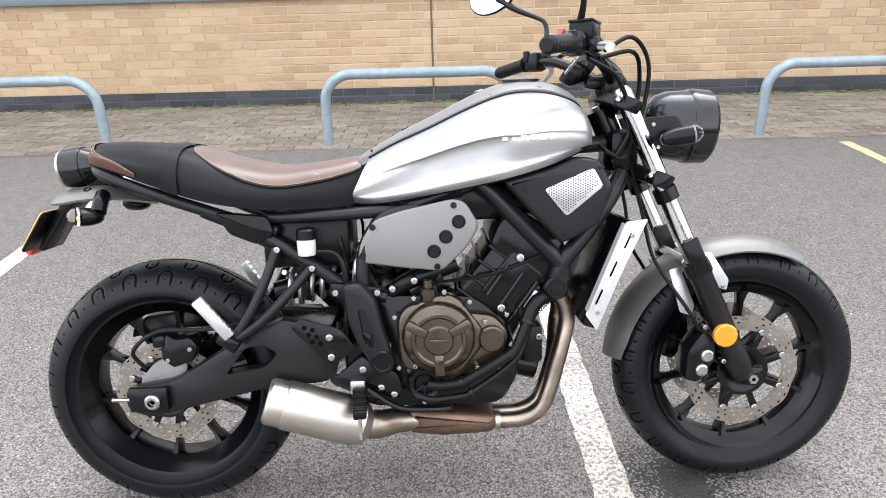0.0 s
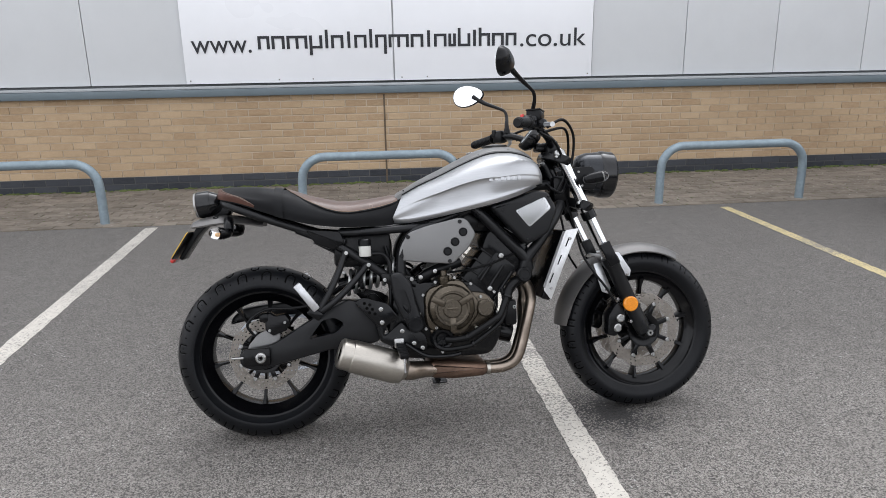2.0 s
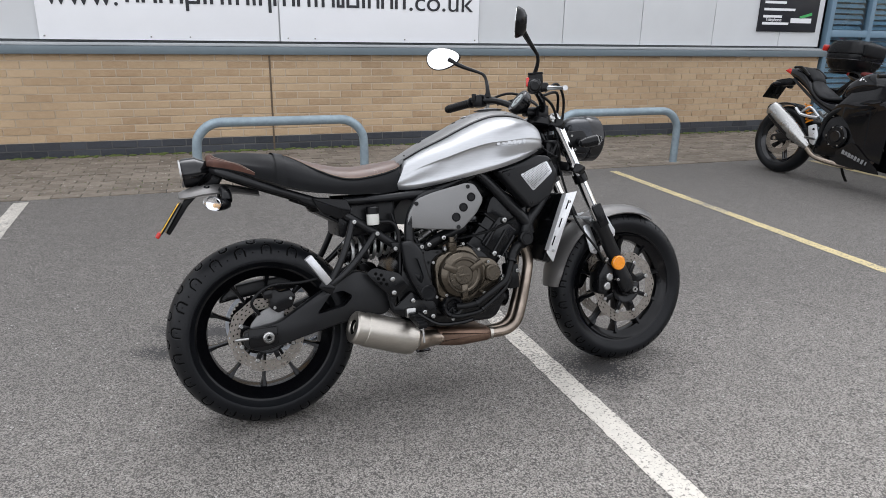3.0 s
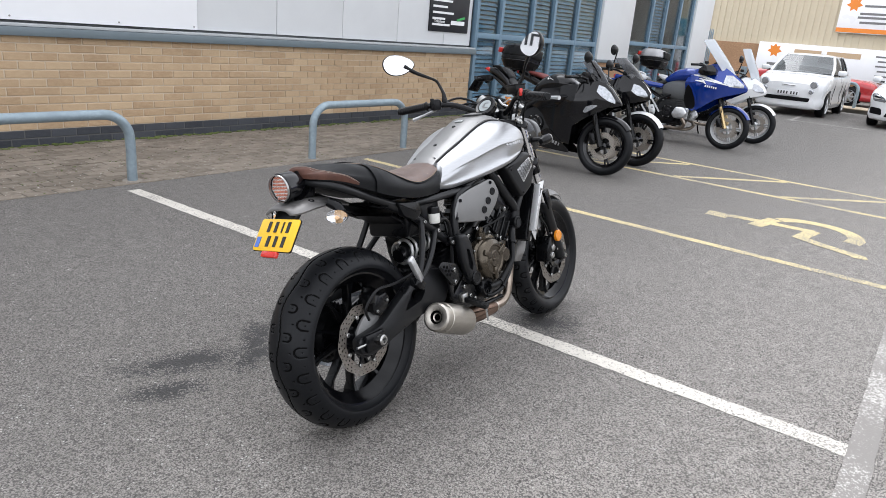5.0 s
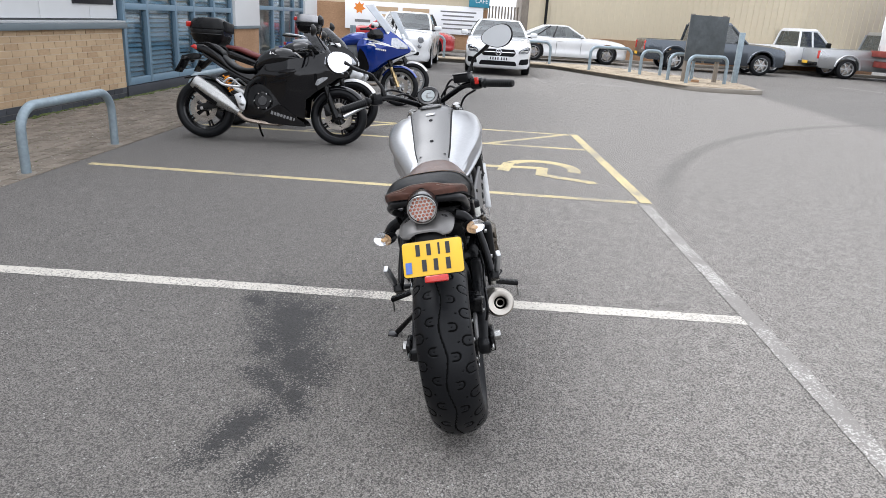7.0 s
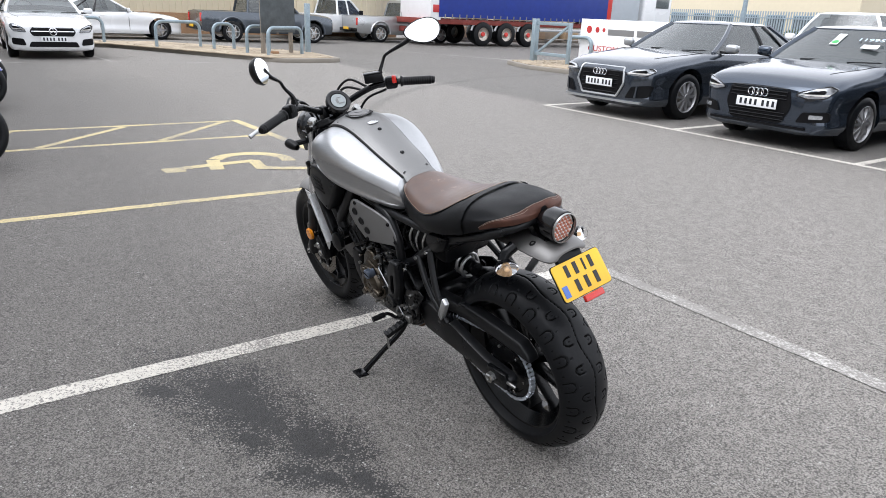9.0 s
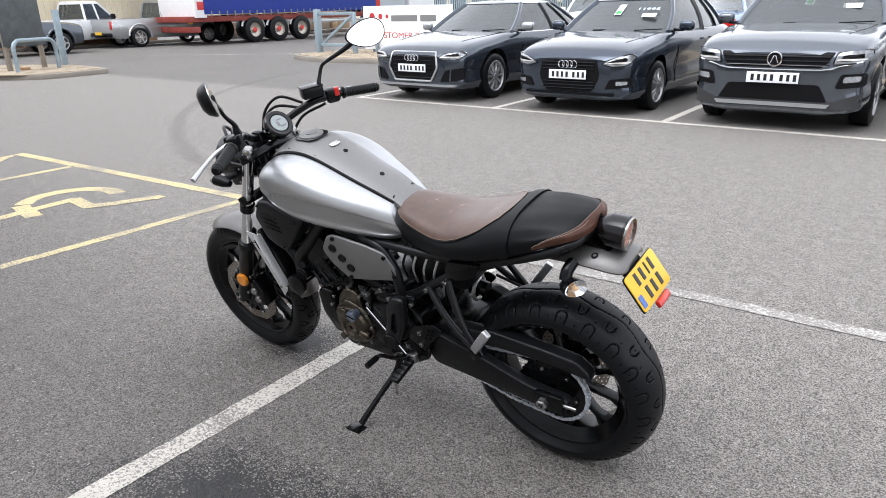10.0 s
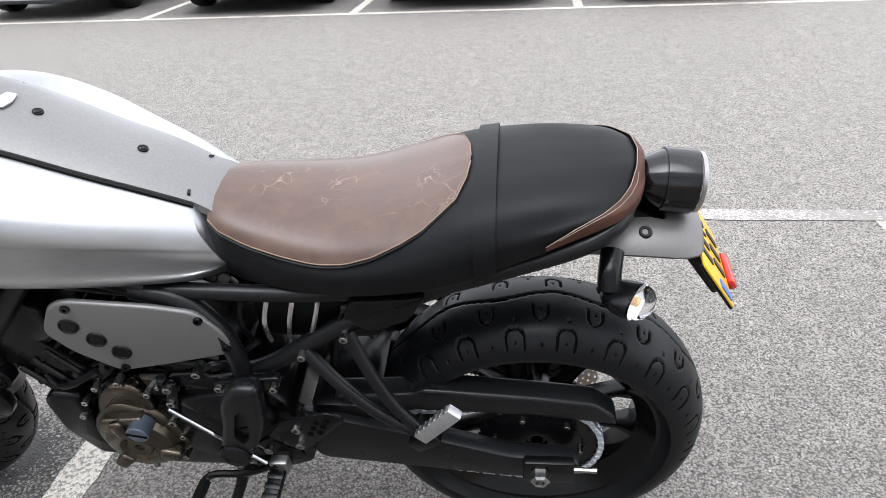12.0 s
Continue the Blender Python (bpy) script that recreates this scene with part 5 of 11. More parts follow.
# ---- frame ----
for sy in (-1, 1):
    def tube(pts, r, name="frame_tube"):
        part(name, bm_tube([(x, sy * y, z) for x, y, z in pts], r, 12), "matt_black", B)
    tube([(0.74, 0.125, 0.8), (0.79, 0.13, 0.755), (0.86, 0.135, 0.68), (0.93, 0.135, 0.605), (0.945, 0.13, 0.56)], 0.019)
    tube([(1.09, 0.07, 0.79), (1.05, 0.11, 0.735), (0.99, 0.13, 0.66), (0.94, 0.135, 0.6), (0.92, 0.13, 0.535)], 0.019)
    tube([(0.6, 0.115, 0.735), (0.75, 0.12, 0.79), (0.9, 0.1, 0.85), (1.05, 0.05, 0.86)], 0.019)
    tube([(0.28, 0.11, 0.722), (0.4, 0.115, 0.722), (0.6, 0.118, 0.732), (0.72, 0.122, 0.75)], 0.0135)
    tube([(0.62, 0.122, 0.735), (0.55, 0.125, 0.717), (0.51, 0.13, 0.675), (0.492, 0.132, 0.62), (0.49, 0.135, 0.54), (0.5, 0.135, 0.46)], 0.0165)
    tube([(0.54, 0.12, 0.53), (0.45, 0.118, 0.56), (0.36, 0.116, 0.622), (0.25, 0.113, 0.692), (0.14, 0.112, 0.742)], 0.0155)
    tube([(0.3, 0.112, 0.69), (0.16, 0.115, 0.738), (0.04, 0.116, 0.782), (-0.05, 0.112, 0.818), (-0.095, 0.085, 0.838), (-0.112, 0.03, 0.846), (-0.113, 0.0, 0.847)], 0.0135)
    part("engine_mount", bm_disc((0.925, sy * 0.14, 0.545), 0.027, 0.03, "y", 22, 0.004), "black_metal", B)
    part("mount_bolt", bm_lathe([(0.0, sy * 0.15), (0.012, sy * 0.15), (0.017, sy * 0.157), (0.02, sy * 0.157), (0.02, sy * 0.15)], 18, at=(0.925, 0, 0.545)), "black_metal", B)
    part("frame_gusset", bm_prism(rounded([(0.17, 0.74), (0.285, 0.728), (0.3, 0.69), (0.26, 0.665), (0.2, 0.69)], 0.01), sy * 0.125 - 0.014, sy * 0.125 + 0.014, 0.005), "black_plastic", B)
    cover = rounded([(0.446, 0.578), (0.49, 0.579), (0.52, 0.539), (0.532, 0.477), (0.554, 0.405), (0.544, 0.372), (0.512, 0.37), (0.498, 0.395), (0.475, 0.437), (0.456, 0.487)], 0.014, 3)
    part("frame_bracket", bm_prism(rounded([(0.415, 0.578), (0.535, 0.562), (0.525, 0.54), (0.47, 0.53), (0.425, 0.545)], 0.012), sy * 0.152 - 0.008, sy * 0.152 + 0.008, 0.004), "black_metal", B)
    bolts("bracket_bolt", [(0.43, sy * 0.168, 0.555), (0.522, sy * 0.168, 0.552)], 0.011, 0.014, "steel", B)
    fc = part("frame_cover", bm_prism(cover, sy * 0.17 - 0.018, sy * 0.17 + 0.018, 0.012, segs=3), "matt_black", B)
    carve(fc, [bm_prism(rounded([(0.478, 0.522), (0.497, 0.518), (0.516, 0.452), (0.505, 0.43), (0.488, 0.452)], 0.008), sy * 0.19 - 0.014, sy * 0.19 + 0.014)])
    part("frame_cover_ridge", bm_prism(rounded([(0.482, 0.47), (0.509, 0.462), (0.505, 0.436), (0.49, 0.452)], 0.005), sy * 0.176 - 0.003, sy * 0.176 + 0.003, 0.002), "black_plastic", B)
    part("pivot_boss", bm_lathe([(0, sy * 0.192), (0.017, sy * 0.192), (0.019, sy * 0.194), (0.025, sy * 0.194), (0.028, sy * 0.19), (0.028, sy * 0.175)], 26, at=(0.528, 0, 0.398)), "black_plastic", B)
    # foot peg hanger plate
    hang = rounded([(0.4, 0.478), (0.44, 0.432), (0.416, 0.355), (0.48, 0.405), (0.5, 0.386), (0.559, 0.359), (0.569, 0.319), (0.559, 0.296), (0.52, 0.296), (0.461, 0.313), (0.405, 0.34), (0.39, 0.414), (0.37, 0.469)], 0.012)
    part("peg_hanger", bm_prism(hang, sy * 0.15 - 0.006, sy * 0.15 + 0.006, 0.003), "black_metal", B)
    part("heel_guard", bm_prism(rounded([(0.322, 0.482), (0.35, 0.5), (0.436, 0.473), (0.468, 0.427), (0.453, 0.414), (0.421, 0.391), (0.397, 0.401)], 0.012), sy * 0.165 - 0.003, sy * 0.165 + 0.003, 0.002), "black_metal", B)
    for hx, hz in ((0.356, 0.479), (0.374, 0.473), (0.364, 0.462), (0.382, 0.457), (0.372, 0.446), (0.39, 0.441)):
        part("guard_hole", bm_disc((hx, sy * 0.1683, hz), 0.0055, 0.002, "y", 12), "groove", B)
    bolts("hanger_bolt", [(0.411, sy * 0.176, 0.456), (0.413, sy * 0.176, 0.41), (0.481, sy * 0.165, 0.374), (0.52, sy * 0.163, 0.328), (0.549, sy * 0.163, 0.31)], 0.0125, 0.016, "steel", B)
    # passenger peg loop
    tube([(0.3, 0.128, 0.655), (0.275, 0.145, 0.59), (0.24, 0.16, 0.52), (0.195, 0.168, 0.455)], 0.011, "peg_loop")
    tube([(0.375, 0.128, 0.61), (0.32, 0.15, 0.55), (0.26, 0.163, 0.495), (0.19, 0.17, 0.45)], 0.011, "peg_loop")
    bolts("loop_bolt", [(0.303, sy * 0.146, 0.653), (0.378, sy * 0.146, 0.608)], 0.011, 0.02, "steel", B)
    part("peg_mount", bm_box((0.19, sy * 0.175, 0.457), (0.05, 0.035, 0.03), 0.006, rot=(0, 35, 0)), "black_metal", B)
    pg = part("passenger_peg", bm_turn(bm_box((0, 0.055, 0), (0.017, 0.11, 0.026), 0.004), aim((0.196, sy * 0.186, 0.47), (0.13, sy * 0.2, 0.565))), "alloy", B, "bright folding passenger foot peg")
    for k in range(6):
        part("peg_rubber", bm_turn(bm_box((0, 0.014 + 0.017 * k, 0.011), (0.014, 0.007, 0.006), 0.001), aim((0.196, sy * 0.186, 0.47), (0.13, sy * 0.2, 0.565))), "steel", pg)
    # rider peg
    rp = part("rider_peg", bm_turn(bm_box((0, 0.05, 0), (0.03, 0.1, 0.018), 0.005), aim((0.47, sy * 0.165, 0.33), (0.48, sy * 0.27, 0.3))), "rubber", B, "black ribbed rubber foot peg")
    for k in range(5):
        part("peg_rib", bm_turn(bm_box((0, 0.02 + 0.018 * k, 0.0085), (0.03, 0.011, 0.004), 0.001), aim((0.47, sy * 0.165, 0.33), (0.48, sy * 0.27, 0.3))), "rubber", rp)
    part("peg_feeler", bm_tube([(0.478, sy * 0.255, 0.3), (0.479, sy * 0.258, 0.25)], 0.004, 8, 1), "steel", rp)
    part("peg_clevis", bm_box((0.468, sy * 0.16, 0.335), (0.035, 0.03, 0.035), 0.006), "steel", rp)
# shock absorber
part("shock_body", bm_tube([(0.27, -0.03, 0.53), (0.5, -0.02, 0.58)], 0.026, 12, 1), "black_metal", B)
coil = [(0.29 + 0.18 * k / 84, -0.026 + 0.042 * math.sin(2 * math.pi * k / 12), 0.535 + 0.042 * k / 84 + 0.042 * math.cos(2 * math.pi * k / 12)) for k in range(85)]
part("shock_spring", bm_tube(coil, 0.0065, 8, 1), "coil", B, "silver coil spring")
part("inner_fender", bm_prism([(0.36, 0.52), (0.35, 0.6), (0.28, 0.66), (0.2, 0.7), (0.19, 0.69), (0.27, 0.645), (0.335, 0.59), (0.345, 0.52)], -0.085, 0.085, 0.003), "black_plastic", B)
part("battery_box", bm_box((0.36, 0, 0.66), (0.2, 0.19, 0.12), 0.015), "black_plastic", B)
for k in range(5):
    part("wire_loom", bm_tube([(0.3 + 0.04 * k, 0.1, 0.71), (0.31 + 0.04 * k, 0.118, 0.67), (0.33 + 0.035 * k, 0.112, 0.63), (0.35 + 0.03 * k, 0.1, 0.6)], 0.004, 6), "coil" if k in (1, 2, 3) else "rubber", B)
# rear brake reservoir
res = part("fluid_reservoir", bm_lathe([(0, 0), (0.019, 0), (0.021, 0.004), (0.021, 0.036), (0, 0.036)], 18, "z", (0.368, -0.135, 0.638)), "reservoir", B, "translucent brake fluid reservoir")
part("cap", bm_lathe([(0, 0.036), (0.022, 0.036), (0.022, 0.056), (0.018, 0.06), (0, 0.06)], 14, "z", (0.368, -0.135, 0.638)), "black_plastic", res)
part("reservoir_hose", bm_tube([(0.39, -0.135, 0.645), (0.43, -0.138, 0.64), (0.45, -0.14, 0.6), (0.45, -0.14, 0.5), (0.44, -0.14, 0.42)], 0.007, 8), "rubber", B)
part("brake_pedal", bm_tube([(0.49, -0.17, 0.33), (0.56, -0.175, 0.285), (0.64, -0.18, 0.28), (0.68, -0.2, 0.29)], 0.007, 8), "black_metal", B)
part("shift_lever", bm_tube([(0.47, 0.17, 0.345), (0.54, 0.17, 0.31), (0.61, 0.172, 0.3), (0.615, 0.215, 0.3)], 0.007, 8), "black_metal", B)
part("shift_rubber", bm_tube([(0.614, 0.185, 0.3), (0.617, 0.235, 0.3)], 0.011, 10, 1), "rubber", B)
part("shift_rod", bm_tube([(0.49, 0.168, 0.345), (0.63, 0.162, 0.49)], 0.004, 8, 1), "chrome", B, "thin chrome gear linkage rod")
stand = part("side_stand", bm_tube([(0.57, 0.11, 0.275), (0.58, 0.145, 0.22), (0.615, 0.22, 0.15), (0.65, 0.295, 0.078)], [0.014, 0.011, 0.01, 0.012], 10), "black_metal", B, "black side stand, folded down")
part("stand_foot", bm_turn(bm_box((0, 0, 0), (0.06, 0.045, 0.008), 0.003), Matrix.Translation((0.658, 0.315, 0.071)) @ Matrix.Rotation(radians(LEAN_B), 4, "X")), "black_metal", stand)
part("stand_bracket", bm_box((0.565, 0.1, 0.29), (0.06, 0.04, 0.05), 0.008), "black_metal", B)

# ---- exhaust ----
part("muffler", bm_turn(bm_lathe([(0.024, 0.004), (0.03, 0.0), (0.046, 0.0), (0.052, 0.006), (0.053, 0.012), (0.053, 0.04), (0.055, 0.042), (0.056, 0.05), (0.057, 0.2), (0.052, 0.225), (0.03, 0.245), (0.02, 0.245)], 40), aim((0.262, -0.182, 0.318), (0.49, -0.15, 0.235))), "exhaust", B, "short brushed steel silencer")
part("outlet", bm_turn(bm_lathe([(0.026, 0.004), (0.022, 0.004), (0.021, 0.06), (0.0, 0.06)], 28), aim((0.262, -0.182, 0.318), (0.49, -0.15, 0.235))), "groove", B)
part("outlet_ring", bm_turn(bm_lathe([(0.012, 0.012), (0.016, 0.01), (0.018, 0.014), (0.014, 0.02)], 24, closed=True), aim((0.262, -0.182, 0.318), (0.49, -0.15, 0.235))), "exhaust", B)
part("collector", bm_prism(rounded([(0.575, 0.252), (0.575, 0.19), (0.66, 0.178), (0.775, 0.182), (0.79, 0.2), (0.785, 0.228), (0.66, 0.245)], 0.015), -0.118, 0.06, 0.02, segs=3), "rusty_pipe", B, "scorched brown steel collector box")
part("link_pipe", bm_tube([(0.44, -0.15, 0.245), (0.5, -0.135, 0.228), (0.55, -0.105, 0.222), (0.62, -0.085, 0.215)], [0.028, 0.034, 0.03, 0.026], 18), "header_pipe", B, "heat-tinted steel link pipe")
for y0, y1 in ((-0.085, -0.075), (-0.035, 0.035)):
    part("header_pipe", bm_tube([(0.58, y0, 0.215), (0.7, y0, 0.208), (0.8, y0, 0.203), (0.86, y0, 0.208), (0.9, y0, 0.235), (0.922, y0, 0.29), (0.938, y0, 0.35), (0.955, y1 - 0.005, 0.41), (0.963, y1, 0.455), (0.95, y1, 0.5), (0.915, y1, 0.53)], 0.0195, 18), "header_pipe", B, "heat-tinted steel exhaust header")
    part("pipe_flange", bm_turn(bm_lathe([(0.02, -0.004), (0.034, -0.004), (0.034, 0.006), (0.02, 0.006)], 18, closed=True), aim((0.93, y1, 0.518), (0.91, y1, 0.535))), "black_metal", B)
part("pipe_joint", bm_turn(bm_lathe([(0.0195, 0), (0.0235, 0), (0.0235, 0.012), (0.0195, 0.012)], 20, closed=True), aim((0.785, -0.085, 0.204), (0.81, -0.085, 0.203))), "exhaust", B)
bolts("muffler_bolt", [(0.45, -0.205, 0.255)], 0.012, 0.02, "steel", B)

# ---- tank ----
TANK = [  # x, crown z, cover half width, cover edge z, widest, its z, bottom half width, bottom z, slant
    (0.466, 0.858, 0.06, 0.844, 0.098, 0.795, 0.084, 0.748, 0.5), (0.52, 0.893, 0.069, 0.876, 0.128, 0.822, 0.11, 0.745, 0.45),
    (0.6, 0.927, 0.074, 0.907, 0.158, 0.848, 0.136, 0.756, 0.33), (0.68, 0.958, 0.079, 0.937, 0.182, 0.872, 0.16, 0.772, 0.2),
    (0.76, 0.985, 0.083, 0.963, 0.197, 0.889, 0.178, 0.788, 0.1), (0.83, 1.0, 0.087, 0.978, 0.203, 0.894, 0.186, 0.803, 0.04),
    (0.9, 1.0, 0.089, 0.978, 0.2, 0.9, 0.184, 0.822, 0), (0.95, 0.986, 0.09, 0.966, 0.188, 0.899, 0.172, 0.84, 0),
    (0.985, 0.963, 0.086, 0.947, 0.17, 0.895, 0.154, 0.855, 0), (1.004, 0.925, 0.075, 0.915, 0.142, 0.888, 0.125, 0.866, 0)]


def tank_half(s):
    x, zt, wc, zc, wm, zm, wb, zb, sl = s
    k = max(0.0, min(1.0, (0.84 - x) / 0.06)) * max(0.0, min(1.0, (x - 0.5) / 0.12)) * 0.011
    side = [(wc, zc), (wc + (wm - wc) * 0.5, zc - (zc - zm) * 0.16), (wc + (wm - wc) * 0.86, zc - (zc - zm) * 0.5), (wm, zm), (wm - k * 0.55, zm - 0.009), (wm - k, zm - 0.024), (wb + (wm - wb) * 0.45 - k * 0.3, (zm + zb) / 2 - 0.016), (wb + 0.01, zb + 0.015), (wb, zb)]
    sm = [p for p in spline([(0, y, z) for y, z in side], 4)]
    top = [(0.0, zt), (wc * 0.35, zt - 0.001), (wc * 0.7, zt - (zt - zc) * 0.35), (wc, zc)]
    at = lambda y, z: Vector((x + sl * (z - 0.755), y, z))
    return [at(y, z) for y, z in top], [at(p.y, p.z) for p in sm]


fine = []
for a, b in zip(range(len(TANK) - 1), range(1, len(TANK))):
    p = [TANK[max(0, a - 1)], TANK[a], TANK[b], TANK[min(len(TANK) - 1, b + 1)]]
    for k in range(5):
        t = k / 5
        fine.append(tuple(0.5 * (2 * q1 + (q2 - q0) * t + (2 * q0 - 5 * q1 + 4 * q2 - q3) * t * t + (3 * q1 - q0 - 3 * q2 + q3) * t ** 3) for q0, q1, q2, q3 in zip(*p)))
fine.append(TANK[-1])
halves = [tank_half(s) for s in fine]
core = [[Vector((v.x, v.y * 0.97, v.z - 0.004)) for v in side] + [Vector((v.x, -v.y * 0.97, v.z - 0.004)) for v in reversed(side)] for _, side in halves]
part("tank_shell", bm_rings(core), "black_plastic", B)
for sy, nm in ((-1, "right"), (1, "left")):
    rings = [[Vector((v.x, sy * v.y, v.z)) for v in side] + [Vector((v.x, sy * (v.y - 0.012), v.z - 0.002)) for v in (side[-1], side[0])] for _, side in halves]
    part("tank_panel", bm_rings(rings), "brushed", B, "brushed aluminium tank panel", 40)
    # raised maker's mark as plain blocks following the panel
    for k in range(6):
        bx, bz = 0.808 + 0.0195 * k, 0.884
        near = min((v for _, side in halves for v in side), key=lambda v: (v.x - bx) ** 2 + (v.z - bz) ** 2)
        ahead = min((v for _, side in halves for v in side), key=lambda v: (v.x - bx - 0.03) ** 2 + (v.z - bz) ** 2)
        yaw = math.degrees(math.atan2(ahead.y - near.y, max(0.01, ahead.x - near.x)))
        part("maker_block", bm_box((bx, sy * (near.y - 0.0011), bz), (0.0125, 0.004, 0.016), 0.0015, rot=(sy * 8, 0, sy * yaw)), "brushed", B)
rings = []
for top, side in halves[:-3]:
    half = [Vector((v.x, v.y * 0.985, v.z + 0.008)) for v in top] + [Vector((top[-1].x, top[-1].y * 0.97, top[-1].z - 0.008))]
    rings.append([Vector((v.x, -v.y, v.z)) for v in reversed(half)] + half[1:])
back = [[Vector((v.x + dx, v.y * k, v.z + dz)) for v in rings[0]] for dx, k, dz in ((-0.064, 1.1, -0.06), (-0.05, 1.1, -0.037), (-0.034, 1.08, -0.02), (-0.018, 1.04, -0.009))]
rings = [r + [Vector((r[-1].x, 0, r[-1].z - 0.002))] for r in back + rings]
part("tank_cover", bm_rings(rings), "panel_grey", B, "satin grey centre tank cover", 40)
for sy in (-1, 1):
    part("cover_seam", bm_tube([(top[-1].x, sy * (top[-1].y + 0.001), top[-1].z + 0.001) for top, side in halves[:-2]], 0.0032, 6, 1), "rubber", B)


def on_cover(x, y):
    for (t0, _), (t1, _) in zip(halves, halves[1:]):
        if t0[0].x <= x <= t1[0].x:
            f = (x - t0[0].x) / (t1[0].x - t0[0].x)
            zc = t0[0].z + (t1[0].z - t0[0].z) * f
            wc = t0[3].y + (t1[3].y - t0[3].y) * f
            ze = t0[3].z + (t1[3].z - t0[3].z) * f
            k = min(1, abs(y) / wc)
            return zc + (ze - zc) * k ** 1.6 + 0.008
    return 0.95


for x, y in ((0.52, 0.047), (0.52, -0.047), (0.66, 0.063), (0.66, -0.063), (0.79, 0.071), (0.79, -0.071), (0.9, 0.075), (0.9, -0.075)):
    part("cover_screw", bm_turn(bm_lathe([(0, -0.0005), (0.0028, -0.0005), (0.003, 0.0012), (0.006, 0.0012), (0.007, -0.003)], 16, "z"), Matrix.Translation((x, y, on_cover(x, y))) @ Matrix.Rotation(-math.atan2(on_cover(x + 0.02, y) - on_cover(x - 0.02, y), 0.04), 4, "Y") @ Matrix.Rotation(math.atan2(on_cover(x, abs(y) + 0.01) - on_cover(x, abs(y) - 0.01), 0.02) * (1 if y > 0 else -1), 4, "X")), "black_metal", B)
for x in (0.592, 0.728):
    part("cover_grommet", bm_turn(bm_lathe([(0, 0.002), (0.003, 0.002), (0.004, 0.0), (0.006, 0.002), (0.0075, 0.002), (0.0085, -0.002)], 18, "z"), Matrix.Translation((x, 0, on_cover(x, 0))) @ Matrix.Rotation(radians(-20), 4, "Y")), "black_metal", B)
cap = part("fuel_cap", bm_turn(bm_lathe([(0, 0.009), (0.016, 0.009), (0.017, 0.006), (0.03, 0.006), (0.033, 0.004), (0.04, 0.004), (0.042, -0.004)], 30, "z"), Matrix.Translation((0.868, 0, on_cover(0.868, 0)))), "panel_grey", B, "round grey fuel cap in a black recess")
part("cap_recess", bm_turn(bm_prism(rounded([(-0.055, -0.03), (-0.035, -0.05), (0.035, -0.05), (0.05, -0.02), (0.05, 0.02), (0.035, 0.05), (-0.035, 0.05), (-0.055, 0.03)], 0.012), -0.002, 0.003, 0.001, "xy"), Matrix.Translation((0.868, 0, on_cover(0.868, 0))) @ Matrix.Diagonal((0.9, 0.95, 0.4, 1))), "gloss_black", cap)
part("tank_badge", bm_turn(bm_prism(rounded([(-0.008, -0.02), (0.008, -0.02), (0.012, 0), (0.008, 0.02), (-0.008, 0.02), (-0.012, 0)], 0.004), 0, 0.003, 0.001, "xy"), Matrix.Translation((0.77, 0, on_cover(0.77, 0))) @ Matrix.Rotation(radians(-14), 4, "Y")), "alloy", B)

